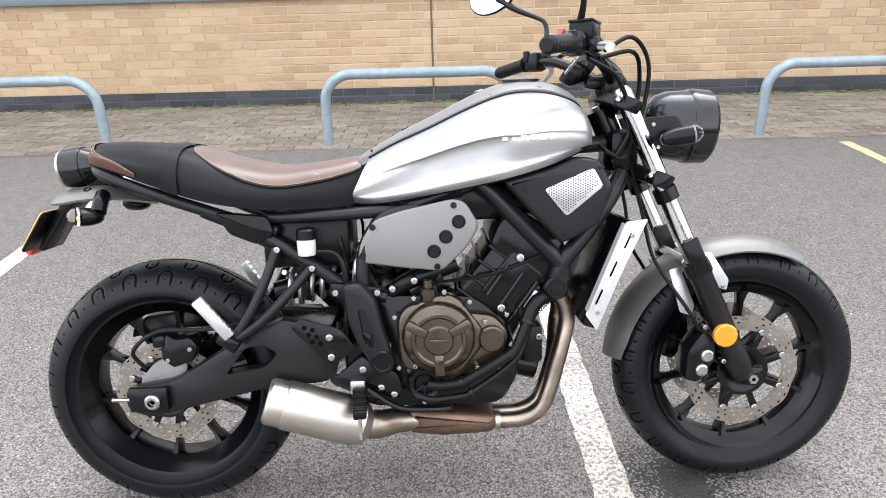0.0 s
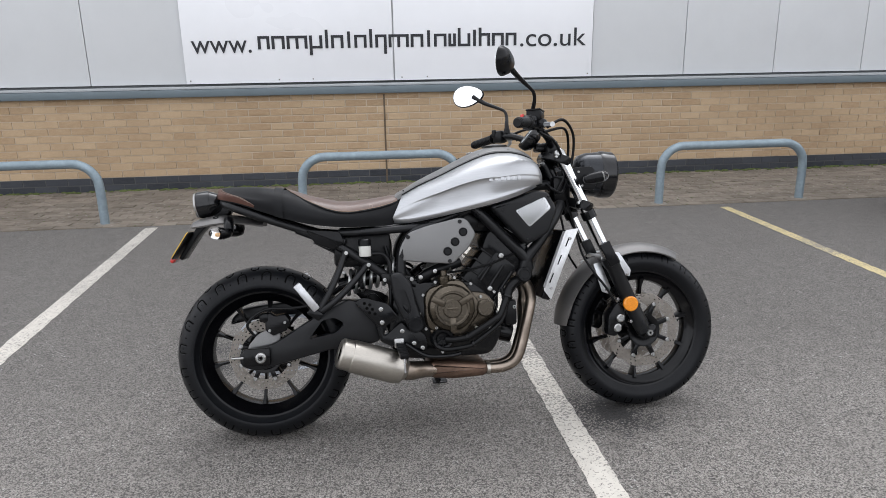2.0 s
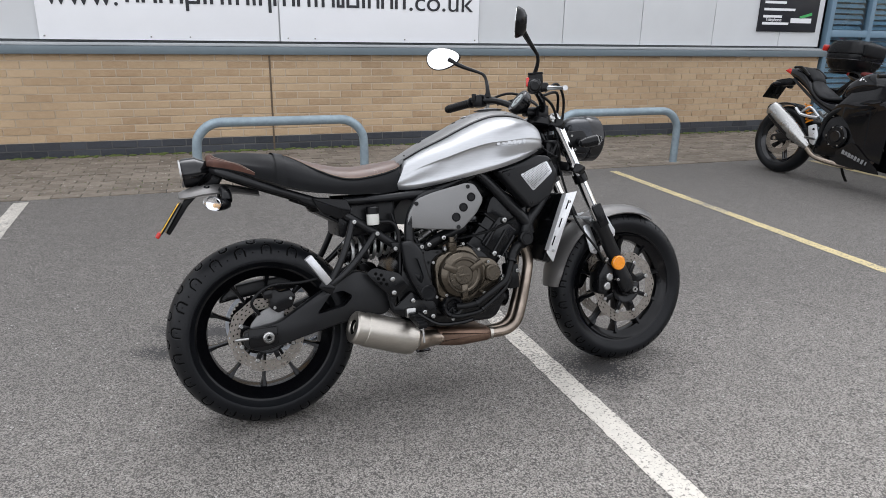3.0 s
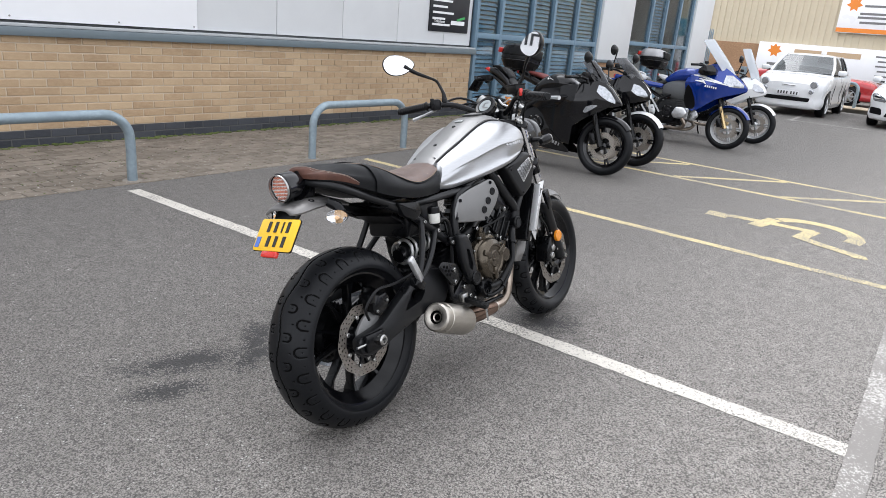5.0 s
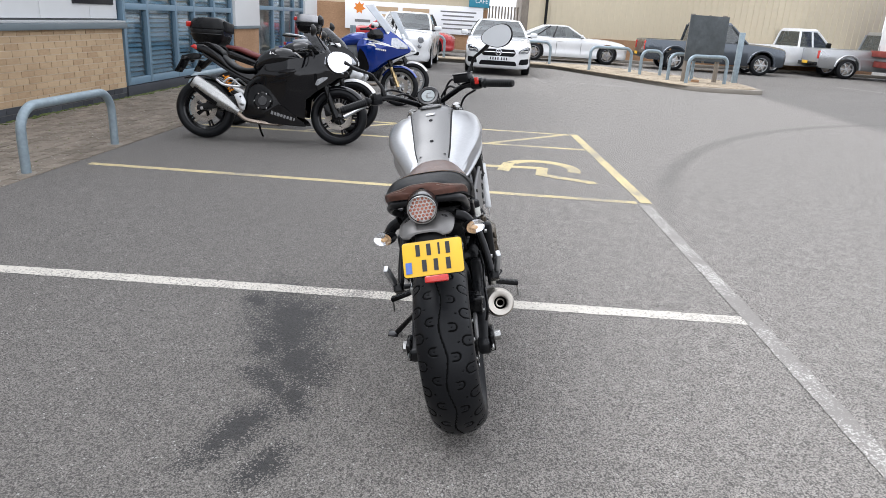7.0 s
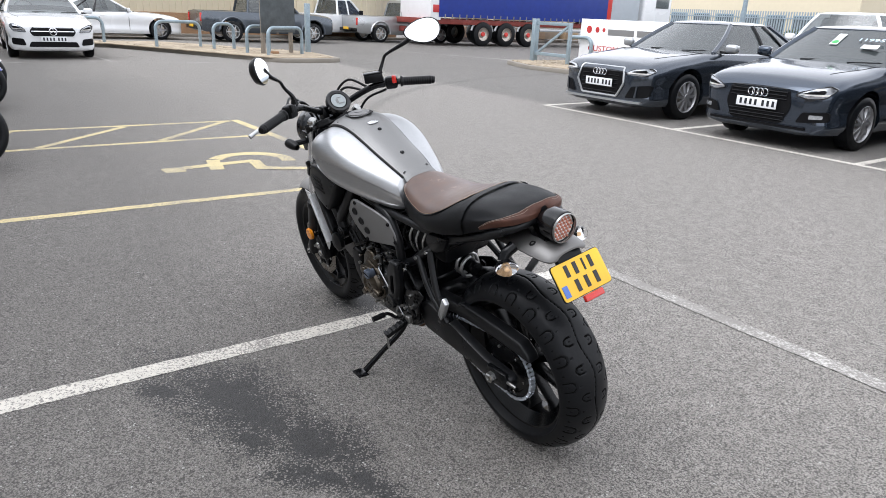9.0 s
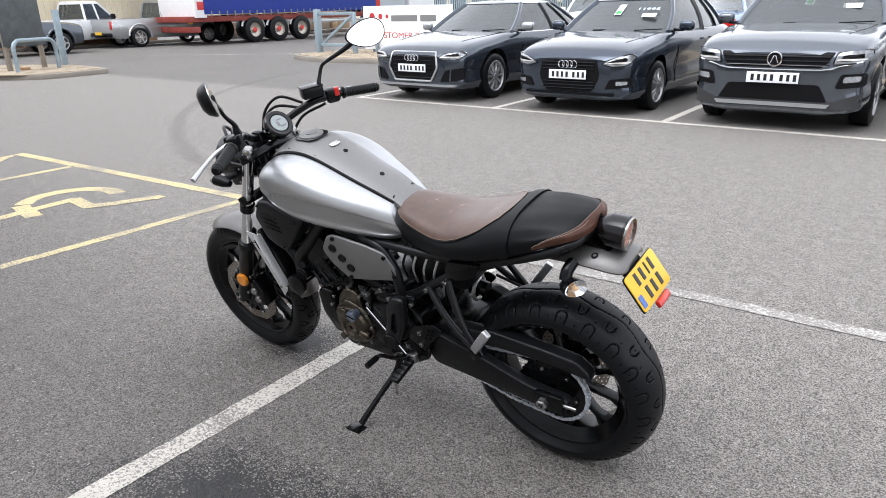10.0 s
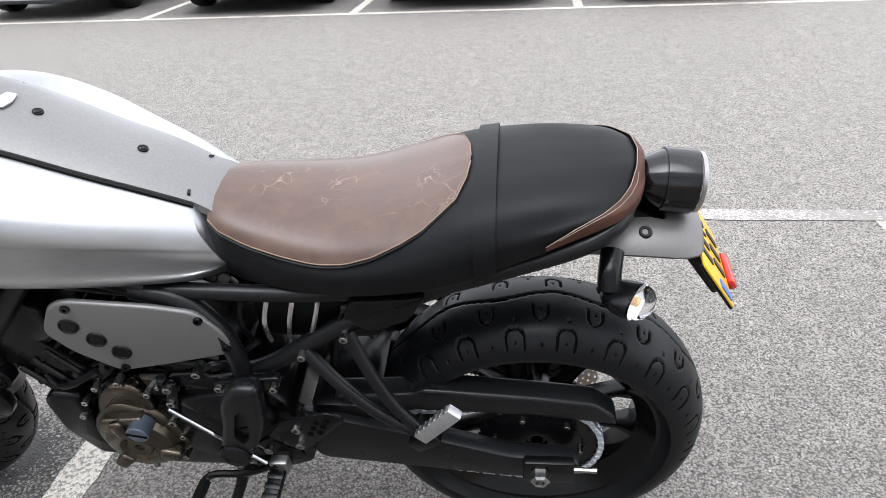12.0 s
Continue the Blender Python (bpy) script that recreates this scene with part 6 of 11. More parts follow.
# ---- side covers ----
for sy in (-1, 1):
    o = rounded([(0.538, 0.712), (0.6, 0.732), (0.716, 0.757), (0.743, 0.75), (0.773, 0.697), (0.745, 0.65), (0.688, 0.597), (0.6, 0.605), (0.497, 0.618), (0.508, 0.665)], 0.016, 3)
    sc = part("side_cover", bm_prism(o, sy * 0.152 - 0.006, sy * 0.152 + 0.006, 0.005, segs=3), "panel_grey", B, "satin grey side cover with three round vents")
    sc.matrix_basis = Matrix.Translation((0.5, 0, 0)) @ Matrix.Rotation(sy * radians(7.5), 4, "Z") @ Matrix.Translation((-0.5, -sy * 0.012, 0))
    for x, z in ((0.728, 0.707), (0.699, 0.674), (0.672, 0.642)):
        part("vent", bm_lathe([(0.0, sy * 0.159), (0.0105, sy * 0.159), (0.0125, sy * 0.1615), (0.0145, sy * 0.1605), (0.0155, sy * 0.158)], 22, at=(x, 0, z)), "black_plastic", sc)
    for x, z in ((0.537, 0.697), (0.718, 0.743), (0.511, 0.633), (0.678, 0.608)):
        part("screw", bm_lathe([(0.0, sy * 0.159), (0.003, sy * 0.159), (0.0035, sy * 0.162), (0.0065, sy * 0.162), (0.0075, sy * 0.157)], 12, at=(x, 0, z)), "black_metal", sc)
    # air scoop by the headstock
    so = rounded([(0.805, 0.79), (0.9, 0.815), (0.965, 0.838), (1.012, 0.832), (1.045, 0.768), (1.01, 0.69), (0.965, 0.665), (0.93, 0.65), (0.87, 0.715)], 0.014, 3)
    scoop = part("air_scoop", bm_prism(so, sy * 0.135 - 0.03, sy * 0.135 + 0.03, 0.012, segs=3), "matt_black", B, "matt black air scoop cover")
    scoop.location.y = sy * 0.02
    if sy < 0:
        mo = rounded([(0.892, 0.772), (0.998, 0.815), (1.02, 0.775), (0.94, 0.712)], 0.008, 3)
        mg = part("mesh_grille", bm_prism(mo, -0.1665, -0.163, 0.001), "alloy", scoop, "silver mesh grille insert")
        bm = bmesh.new()
        for i in range(24):
            for j in range(18):
                bx, bz = 0.902 + 0.0052 * i, 0.718 + 0.0056 * j + (i % 2) * 0.0028
                if 0.715 + abs(bx - 0.94) * (1.1 if bx < 0.94 else 0.85) + 0.005 < bz < 0.772 + (bx - 0.892) * 0.41 - max(0, bx - 0.99) * 1.9:
                    bm_disc((bx, -0.1675, bz), 0.0013, 0.002, "y", 6, into=bm)
        part("mesh_hole", bm, "groove", mg, kind="stuff")
    else:
        for k in range(4):
            part("slat", bm_box((0.96 + 0.004 * k, 0.166, 0.735 + 0.016 * k), (0.075, 0.006, 0.006), 0.002, rot=(0, -8, 0)), "black_plastic", scoop)
    bolts("scoop_bolt", [(0.848, sy * 0.168, 0.775), (0.932, sy * 0.168, 0.672), (1.012, sy * 0.168, 0.815)], 0.007, 0.008, "black_metal", scoop)
    # radiator side guard
    rg = rounded([(1.07, 0.695), (1.118, 0.7), (1.055, 0.565), (1.008, 0.452), (0.982, 0.49)], 0.004, 2)
    g1 = part("radiator_guard", bm_prism(rg, sy * 0.172 - 0.002, sy * 0.172 + 0.002, 0.0015), "guard_alloy", B, "folded bare aluminium radiator guard")
    g1.location.y = sy * 0.012
    part("guard_flange", bm_turn(bm_box((0, 0, 0), (0.006, 0.03, 0.21), 0.002), Matrix.Translation((1.027, sy * 0.17, 0.594)) @ Matrix.Rotation(radians(22.5), 4, "Y")), "guard_alloy", g1)
    for k in range(3):
        part("slot", bm_turn(bm_box((0, 0, 0), (0.004, 0.003, 0.036), 0.001), Matrix.Translation((1.012 + 0.031 * k, sy * 0.1755, 0.53 + 0.062 * k)) @ Matrix.Rotation(radians(24), 4, "Y")), "groove", g1)
    bolts("guard_bolt", [(1.083, sy * 0.18, 0.665), (1.008, sy * 0.18, 0.495)], 0.008, 0.01, "steel", g1)
part("radiator", bm_turn(bm_box((0, 0, 0), (0.035, 0.31, 0.26), 0.01), Matrix.Translation((1.045, 0, 0.57)) @ Matrix.Rotation(radians(22), 4, "Y")), "black_metal", B)
bm = bmesh.new()
for k in range(26):
    bm_box((0.02, 0, -0.115 + 0.0092 * k), (0.006, 0.28, 0.003), into=bm)
part("radiator_fin", bm_turn(bm, Matrix.Translation((1.045, 0, 0.57)) @ Matrix.Rotation(radians(22), 4, "Y")), "black_metal", B, kind="stuff", smooth=0)
part("radiator_hose", bm_tube([(1.03, -0.12, 0.68), (1.0, -0.13, 0.72), (0.96, -0.12, 0.73)], 0.015, 10), "rubber", B)
part("horn", bm_lathe([(0, 0.0), (0.036, 0.0), (0.04, 0.006), (0.04, 0.02), (0.02, 0.03), (0, 0.03)], 24, "y", (0.95, 0.15, 0.5)), "black_metal", B)

# ---- seat ----
SEAT = [  # x, top z, half width, bottom z
    (0.5, 0.845, 0.075, 0.76), (0.47, 0.844, 0.098, 0.742), (0.4, 0.835, 0.122, 0.74), (0.3, 0.83, 0.143, 0.742), (0.2, 0.851, 0.15, 0.755), (0.13, 0.874, 0.148, 0.772),
    (0.09, 0.884, 0.144, 0.785), (0.02, 0.894, 0.134, 0.81), (-0.03, 0.898, 0.124, 0.829), (-0.065, 0.899, 0.114, 0.84), (-0.09, 0.899, 0.102, 0.847), (-0.107, 0.897, 0.086, 0.851),
    (-0.118, 0.894, 0.065, 0.855), (-0.1255, 0.889, 0.039, 0.859), (-0.128, 0.884, 0.015, 0.863)]
dense = []
for i in range(len(SEAT) - 1):
    p = [SEAT[max(0, i - 1)], SEAT[i], SEAT[i + 1], SEAT[min(len(SEAT) - 1, i + 2)]]
    for k in range(6):
        t = k / 6
        dense.append(tuple(0.5 * (2 * q1 + (q2 - q0) * t + (2 * q0 - 5 * q1 + 4 * q2 - q3) * t * t + (3 * q1 - q0 - 3 * q2 + q3) * t ** 3) for q0, q1, q2, q3 in zip(*p)))
SEAT = dense + [SEAT[-1]]


def seat_at(x):
    for a, b in zip(SEAT, SEAT[1:]):
        if b[0] <= x <= a[0]:
            f = (a[0] - x) / (a[0] - b[0])
            return tuple(p + (q - p) * f for p, q in zip(a, b))
    return SEAT[0] if x > 0.4 else SEAT[-1]


def seat_half(x, grow=0.0, n=4):
    x, zt, w, zb = seat_at(x)
    h = zt - zb
    pts = [(0, zt), (w * 0.45, zt - 0.003), (w * 0.76, zt - 0.016), (w * 0.93, zt - 0.04 * min(1, h / 0.08)), (w, zb + h * 0.35), (w * 0.97, zb)]
    sm = spline([(x, y, z) for y, z in pts], n)
    c = Vector((x, 0, zb + h * 0.3))
    return [p + (p - c).normalized() * grow for p in sm]


xs = [0.5, 0.485] + [0.47 - 0.0152 * k for k in range(33)] + [-0.022 - 0.006 * k for k in range(15)] + [-0.111, -0.115, -0.1185, -0.1215, -0.124, -0.126, -0.1272, -0.128]
rings = []
for x in xs:
    h = seat_half(x)
    rings.append([Vector((p.x, -p.y, p.z)) for p in reversed(h[1:])] + h)
part("seat", bm_rings(rings), "vinyl", B, "black vinyl seat base", 60)


def seat_patch(limits, grow, name, material, label):
    """A panel laid over the seat between two fractions of its half section, both sides in one."""
    both, dense = [], []
    for a, b in zip(limits, limits[1:]):
        dense += [tuple(p + (q - p) * k / 4 for p, q in zip(a, b)) for k in range(4)]
    for x, t0, t1 in dense + [limits[-1]]:
        h = seat_half(x, grow, 8)
        def at(t):
            f = t * (len(h) - 1)
            k = min(int(f), len(h) - 2)
            return h[k].lerp(h[k + 1], f - k)
        both.append([at(t0 + (t1 - t0) * j / 10) for j in range(11)])
    return both


pan = [(0.492, 0, 0.44), (0.47, 0, 0.5), (0.43, 0, 0.53), (0.38, 0, 0.55), (0.33, 0, 0.56), (0.28, 0, 0.55), (0.24, 0, 0.52), (0.2, 0, 0.46), (0.17, 0, 0.4), (0.145, 0, 0.32), (0.125, 0, 0.25), (0.112, 0, 0.12), (0.108, 0, 0.02)]
rows_p = seat_patch(pan, 0.0035, "", "", "")
bm = bm_rings([[Vector((p.x, -p.y, p.z)) for p in reversed(r[1:])] + r for r in rows_p], closed=False)
part("seat_panel", bm, "leather", B, "brown cracked leather seat top", 60)
for sy in (-1, 1):
    part("stitching", bm_tube([(r[-1].x, sy * r[-1].y, r[-1].z) for r in rows_p], 0.0011, 6, 2), "thread", B, "pale stitched seam")
    part("piping", bm_tube([(r[-1].x, sy * (r[-1].y + 0.002), r[-1].z - 0.004) for r in rows_p], 0.0022, 6, 2), "vinyl", B)
    tail = seat_patch([(0.004, 0.91, 0.955), (-0.018, 0.85, 0.96), (-0.045, 0.75, 0.96), (-0.069, 0.64, 0.96), (-0.089, 0.52, 0.96), (-0.103, 0.38, 0.96), (-0.1125, 0.22, 0.96), (-0.1175, 0.0, 0.96), (-0.1195, 0.0, 0.97), (-0.1235, 0.0, 0.98), (-0.1265, 0.0, 0.98), (-0.1278, 0.0, 0.98)], 0.003, "", "", "")
    tail = [[Vector((p.x - 0.004 * max(0, min(1, (-0.06 - p.x) / 0.06)), sy * p.y, p.z)) for p in r] for r in tail]
    part("tail_trim", bm_rings(tail, closed=False), "tail_leather", B, "dark brown stitched leather tail trim", 60)
    part("stitching", bm_tube([r[0] + Vector((0, 0, 0.0008)) for r in tail[:29]], 0.0006, 6, 2), "white_thread", B)
    part("stitching", bm_tube([r[2] + Vector((0, sy * 0.0005, 0.0005)) for r in tail[3:27]], 0.0005, 6, 2), "white_thread", B)
strap = seat_patch([(0.1, 0, 1), (0.086, 0, 1), (0.07, 0, 1)], 0.006, "", "", "")
part("seat_strap", bm_rings([[Vector((p.x, -p.y, p.z)) for p in reversed(r[1:])] + r for r in strap], closed=False), "vinyl", B, "black stitched seat strap", 60)

# ---- tail ----
light = part("tail_light", bm_turn(bm_lathe([(0.0, 0.1), (0.019, 0.1), (0.022, 0.097), (0.032, 0.075), (0.0425, 0.055), (0.0428, 0.052), (0.0455, 0.0515), (0.0462, 0.05), (0.0462, 0.009), (0.0445, 0.008), (0.0445, 0.006), (0.0415, 0.006), (0.04, 0.008)], 40), aim((-0.21, 0, 0.84), (-0.09, 0, 0.852))), "gloss_black", B, "round black tail light housing", 25)
lm = aim((-0.21, 0, 0.84), (-0.09, 0, 0.852))
part("lens_rim", bm_turn(bm_lathe([(0.041, 0.004), (0.0435, 0.004), (0.0435, -0.001), (0.0428, -0.002), (0.041, -0.002)], 40, closed=True), lm), "steel", light, "bright lens rim")
part("reflector", bm_turn(bm_lathe([(0, 0.012), (0.041, 0.012)], 30), lm), "led_dish", light)
bm = bmesh.new()
for i in range(-3, 4):
    for j in range(-3, 4):
        x, z = 0.0115 * i + (j % 2) * 0.0057, 0.0105 * j
        if math.hypot(x, z) < 0.037:
            bm_lathe([(0, 0.0065), (0.0024, 0.006), (0.0038, 0.009), (0.0042, 0.0118)], 8, "y", (x, 0, z), into=bm)
part("led", bm_turn(bm, lm), "led", light, "cluster of small red-orange diodes", kind="stuff")
lens = part("lens", bm_turn(bm_lathe([(0, 0.0), (0.03, 0.001), (0.041, 0.004), (0.041, 0.006), (0.03, 0.003), (0, 0.002)], 30), lm), "clear_lens", light)
part("lamp_bracket", bm_prism(rounded([(-0.098, 0.85), (-0.112, 0.862), (-0.13, 0.82), (-0.168, 0.802), (-0.172, 0.794), (-0.1, 0.798), (-0.085, 0.82)], 0.006), -0.032, 0.032, 0.008, segs=3), "black_plastic", B, "curved black lamp bracket")
rings = []
for x, z, w, dz in ((0.02, 0.77, 0.06, 0.02), (-0.03, 0.784, 0.072, 0.026), (-0.07, 0.793, 0.08, 0.03), (-0.11, 0.797, 0.084, 0.034), (-0.15, 0.796, 0.084, 0.036), (-0.175, 0.792, 0.082, 0.036), (-0.195, 0.787, 0.079, 0.033), (-0.209, 0.782, 0.074, 0.028), (-0.217, 0.778, 0.068, 0.024), (-0.221, 0.776, 0.06, 0.02), (-0.223, 0.774, 0.05, 0.017)):
    top = [(x, w * math.sin(t * math.pi / 18), z + 0.006 - 0.8 * dz * abs(math.sin(t * math.pi / 18)) ** 3.4) for t in range(-9, 10)]
    rings.append([Vector(p) for p in top] + [Vector((p[0], p[1] * 0.97, p[2] - 0.005)) for p in reversed(top)])
part("tail_fender", bm_rings(rings), "shell_grey", B, "satin grey painted rear mudguard tip")
for sy in (-1, 1):
    part("fender_screw", bm_turn(bm_lathe([(0, 0.001), (0.004, 0.001), (0.005, 0.0028), (0.008, 0.0028), (0.0105, 0.0006), (0.011, -0.003)], 18, "z"), Matrix.Translation((-0.137, sy * 0.056, 0.7935)) @ Matrix.Rotation(radians(-sy * 22), 4, "X")), "black_metal", B)
    im = aim((-0.118, sy * 0.141, 0.742), (-0.05, sy * 0.1, 0.735)) @ Matrix.Diagonal((1.2, 0.82, 0.76, 1))
    ind = part("indicator", bm_turn(bm_lathe([(0, 0.058), (0.01, 0.056), (0.019, 0.046), (0.0255, 0.026), (0.0275, 0.008), (0.0275, 0.0)], 24), im), "black_plastic", B, "rear turn indicator with clear lens")
    part("lens", bm_turn(bm_lathe([(0.0275, 0.0), (0.027, -0.008), (0.022, -0.022), (0.012, -0.031), (0, -0.034)], 24), im), "clear_lens", ind)
    part("bulb", bm_turn(bm_disc((0, 0.002, -0.004), 0.006, 0.018, "y", 12, 0.003), im), "bulb", ind)
    part("bowl", bm_turn(bm_lathe([(0, 0.012), (0.012, 0.009), (0.021, 0.003), (0.0265, -0.004)], 24), im), "chrome", ind)
    part("stalk", bm_tube([(-0.085, sy * 0.127, 0.748), (-0.085, sy * 0.112, 0.768), (-0.09, sy * 0.085, 0.782)], 0.0165, 12, 3), "black_plastic", ind)
holder = part("plate_holder", bm_prism(rounded([(-0.186, 0.785), (-0.202, 0.768), (-0.27, 0.66), (-0.258, 0.652), (-0.198, 0.738), (-0.168, 0.768)], 0.006), -0.055, 0.035, 0.004), "black_plastic", B)
pm = Matrix.Translation((-0.2515, -0.012, 0.706)) @ Matrix.Rotation(radians(-1.5), 4, "Z") @ Matrix.Rotation(radians(34), 4, "Y") @ Matrix.Rotation(radians(-90), 4, "Z") @ Matrix.Rotation(radians(90), 4, "X") @ Matrix.Diagonal((1, 0.84, 1, 1))
plate = part("number_plate", bm_turn(bm_prism(rounded([(-0.088, -0.062), (0.088, -0.062), (0.088, 0.062), (-0.088, 0.062)], 0.012, 4), -0.001, 0.002, 0.0005, "xy"), pm), "plate_yellow", B, "yellow number plate with dark bars")
for z, spans in ((0.03, ((-0.042, 0.03), (-0.01, 0.03), (0.02, 0.014), (0.046, 0.03))), (-0.026, ((-0.026, 0.032), (0.008, 0.03), (0.044, 0.032)))):
    for x, w in spans:
        part("bar", bm_turn(bm_box((x, z, 0.003), (w * 0.42, 0.041, 0.002)), pm), "black_letter", plate, smooth=0)
part("plate_back", bm_turn(bm_prism(rounded([(-0.09, -0.064), (0.09, -0.064), (0.09, 0.064), (-0.09, 0.064)], 0.012, 4), -0.005, -0.0008, 0.001, "xy"), pm), "black_plastic", plate)
for x, z in ((-0.03, 0.05), (0.03, 0.05), (-0.03, -0.05), (0.03, -0.05)):
    part("plate_screw", bm_turn(bm_disc((x, z, -0.011), 0.006, 0.006, "z", 10, 0.001), pm), "bulb", plate)
part("band", bm_turn(bm_box((-0.072, -0.03, 0.003), (0.018, 0.04, 0.002)), pm), "blue_band", plate, smooth=0)
part("rear_reflector", bm_turn(bm_box((0.006, -0.077, 0.004), (0.07, 0.024, 0.014), 0.005), pm), "red_lens", B, "red rectangular rear reflector")

# ---- front end ----
FD = (Vector((1.395, 0, 0.3)) - Vector((1.1, 0, 0.955))).normalized()
TOP = Vector((1.09, 0, 0.976))


def along(d, y, off=0.0):
    nrm = Vector((-FD.z, 0, FD.x))
    p = TOP + FD * d + nrm * off
    return Vector((p.x, y, p.z))


for sy in (-1, 1):
    y = sy * 0.102
    part("fork_tube", bm_turn(bm_lathe([(0, 0.0), (0.0205, 0.0), (0.0205, 0.45), (0, 0.45)], 24), aim(along(0.0, y, -0.01), along(0.45, y, -0.01))), "chrome", B, "chrome upper fork tube")
    part("fork_cap", bm_turn(bm_lathe([(0, -0.012), (0.014, -0.012), (0.018, -0.006), (0.021, 0.0), (0.021, 0.012)], 20), aim(along(0.0, y, -0.01), along(0.45, y, -0.01))), "steel", B)
    part("fork_leg", bm_turn(bm_lathe([(0.021, 0.425), (0.029, 0.425), (0.031, 0.435), (0.031, 0.455), (0.027, 0.462), (0.027, 0.66), (0.03, 0.7), (0.026, 0.735), (0.012, 0.745)], 24), aim(along(0.0, y, -0.01), along(0.45, y, -0.01))), "matt_black", B, "satin black lower fork leg")
    part("dust_guard", bm_turn(bm_box((0.026, 0.41, 0), (0.012, 0.09, 0.04), 0.004), aim(along(0.0, y, -0.01), along(0.45, y, -0.01))), "black_plastic", B)
    part("fork_band", bm_turn(bm_lathe([(0.021, 0.235), (0.0265, 0.235), (0.0265, 0.265), (0.021, 0.265)], 24, closed=True), aim(along(0.0, y, -0.01), along(0.45, y, -0.01))), "black_metal", B)
    part("axle_clamp", bm_box((1.402, y, 0.302), (0.05, 0.04, 0.05), 0.012), "black_metal", B)
    part("axle_end", bm_lathe([(0.005, sy * 0.12), (0.012, sy * 0.12), (0.012, sy * 0.132), (0.005, sy * 0.132)], 6 if sy < 0 else 16, at=(1.395, 0, 0.3)), "steel", B)
    part("fork_reflector", bm_lathe([(0, sy * 0.139), (0.024, sy * 0.139), (0.0275, sy * 0.136), (0.0275, sy * 0.125)], 24, at=(1.322, 0, 0.412)), "amber", B, "round amber fork reflector")
    cal = part("front_caliper", bm_prism(rounded([(1.235, 0.3), (1.27, 0.29), (1.31, 0.35), (1.305, 0.4), (1.275, 0.42), (1.24, 0.37)], 0.012), sy * 0.085 - 0.035, sy * 0.085 + 0.035, 0.01), "black_metal", B, "black four-piston brake caliper")
    for x, z in ((1.286, 0.36), (1.274, 0.325)):
        part("piston_cap", bm_lathe([(0, sy * 0.128), (0.011, sy * 0.128), (0.015, sy * 0.125), (0.0165, sy * 0.118)], 18, at=(x, 0, z)), "steel", cal)
    bolts("caliper_bolt", [(1.278, sy * 0.125, 0.43), (1.325, sy * 0.125, 0.345)], 0.009, 0.02, "steel", cal)
    part("brake_line", bm_tube([(1.27, sy * 0.11, 0.42), (1.24, sy * 0.115, 0.47), (1.2, sy * 0.1, 0.53), (1.16, sy * 0.09, 0.6), (1.14, sy * 0.07, 0.7), (1.11, sy * 0.06, 0.82)], 0.0045, 8), "rubber", B)
    # mudguard stay
    st = part("fender_stay", bm_prism(rounded([(1.205, 0.56), (1.232, 0.565), (1.27, 0.47), (1.262, 0.445), (1.235, 0.455)], 0.006), sy * 0.074 - 0.002, sy * 0.074 + 0.002, 0.001), "alloy", B, "bright aluminium mudguard stay")
    part("fender_stay", bm_prism(rounded([(1.265, 0.595), (1.305, 0.6), (1.35, 0.53), (1.345, 0.505), (1.32, 0.515)], 0.006), sy * 0.074 - 0.002, sy * 0.074 + 0.002, 0.001), "alloy", B, "bright aluminium mudguard stay")
    bolts("stay_bolt", [(1.25, sy * 0.08, 0.462), (1.335, sy * 0.08, 0.515)], 0.007, 0.01, "steel", B)
rings = []
for i in range(23):
    a = radians(60 + 114 * i / 22)
    k = min(1.0, (i + 1) / 4, (23 - i) / 3.0)
    r = 0.327
    w = 0.07 * (0.55 + 0.45 * k)
    c = [(w * t, r - 0.03 * abs(t) ** 2.4) for t in (-1, -0.85, -0.6, -0.3, 0, 0.3, 0.6, 0.85, 1)]
    pts = [Vector((1.395 + rr * math.cos(a), y, 0.3 + rr * math.sin(a))) for y, rr in c] + [Vector((1.395 + (rr - 0.004) * math.cos(a), y * 0.97, 0.3 + (rr - 0.004) * math.sin(a))) for y, rr in reversed(c)]
    rings.append(pts)
part("front_fender", bm_rings(rings), "shell_grey", B, "satin grey painted front mudguard")
part("fork_brace", bm_box((1.262, 0, 0.572), (0.06, 0.16, 0.02), 0.005, rot=(0, 25, 0)), "alloy", B)
for d, s in ((0.03, 0.03), (0.215, 0.034)):
    tm = Matrix.Translation(along(d, 0, -0.01)) @ Matrix.Rotation(math.atan2(FD.x, -FD.z), 4, "Y")
    tc = part("triple_clamp", bm_turn(bm_prism(rounded([(-0.03, -0.1), (0.01, -0.1), (0.022, -0.05), (0.022, 0.05), (0.01, 0.1), (-0.03, 0.1), (-0.06, 0.04), (-0.06, -0.04)], 0.015), -s / 2, s / 2, 0.006, "xy", segs=3), tm), "black_metal", B)
    for sy in (-1, 1):
        part("clamp_ring", bm_turn(bm_lathe([(0.02, -s / 2), (0.0285, -s / 2), (0.03, -s / 2 + 0.003), (0.03, s / 2 - 0.003), (0.0285, s / 2), (0.02, s / 2)], 26, "z", (0, sy * 0.102, 0)), tm), "black_metal", tc)
        part("clamp_bolt", bm_turn(bm_disc((-0.03, sy * 0.118, 0), 0.006, 0.014, "y", 10, 0.002), tm), "steel", tc)
part("steering_head", bm_turn(bm_lathe([(0, 0), (0.03, 0), (0.03, 0.2), (0, 0.2)], 20), aim(along(0.02, 0, -0.05), along(0.3, 0, -0.05))), "black_metal", B)
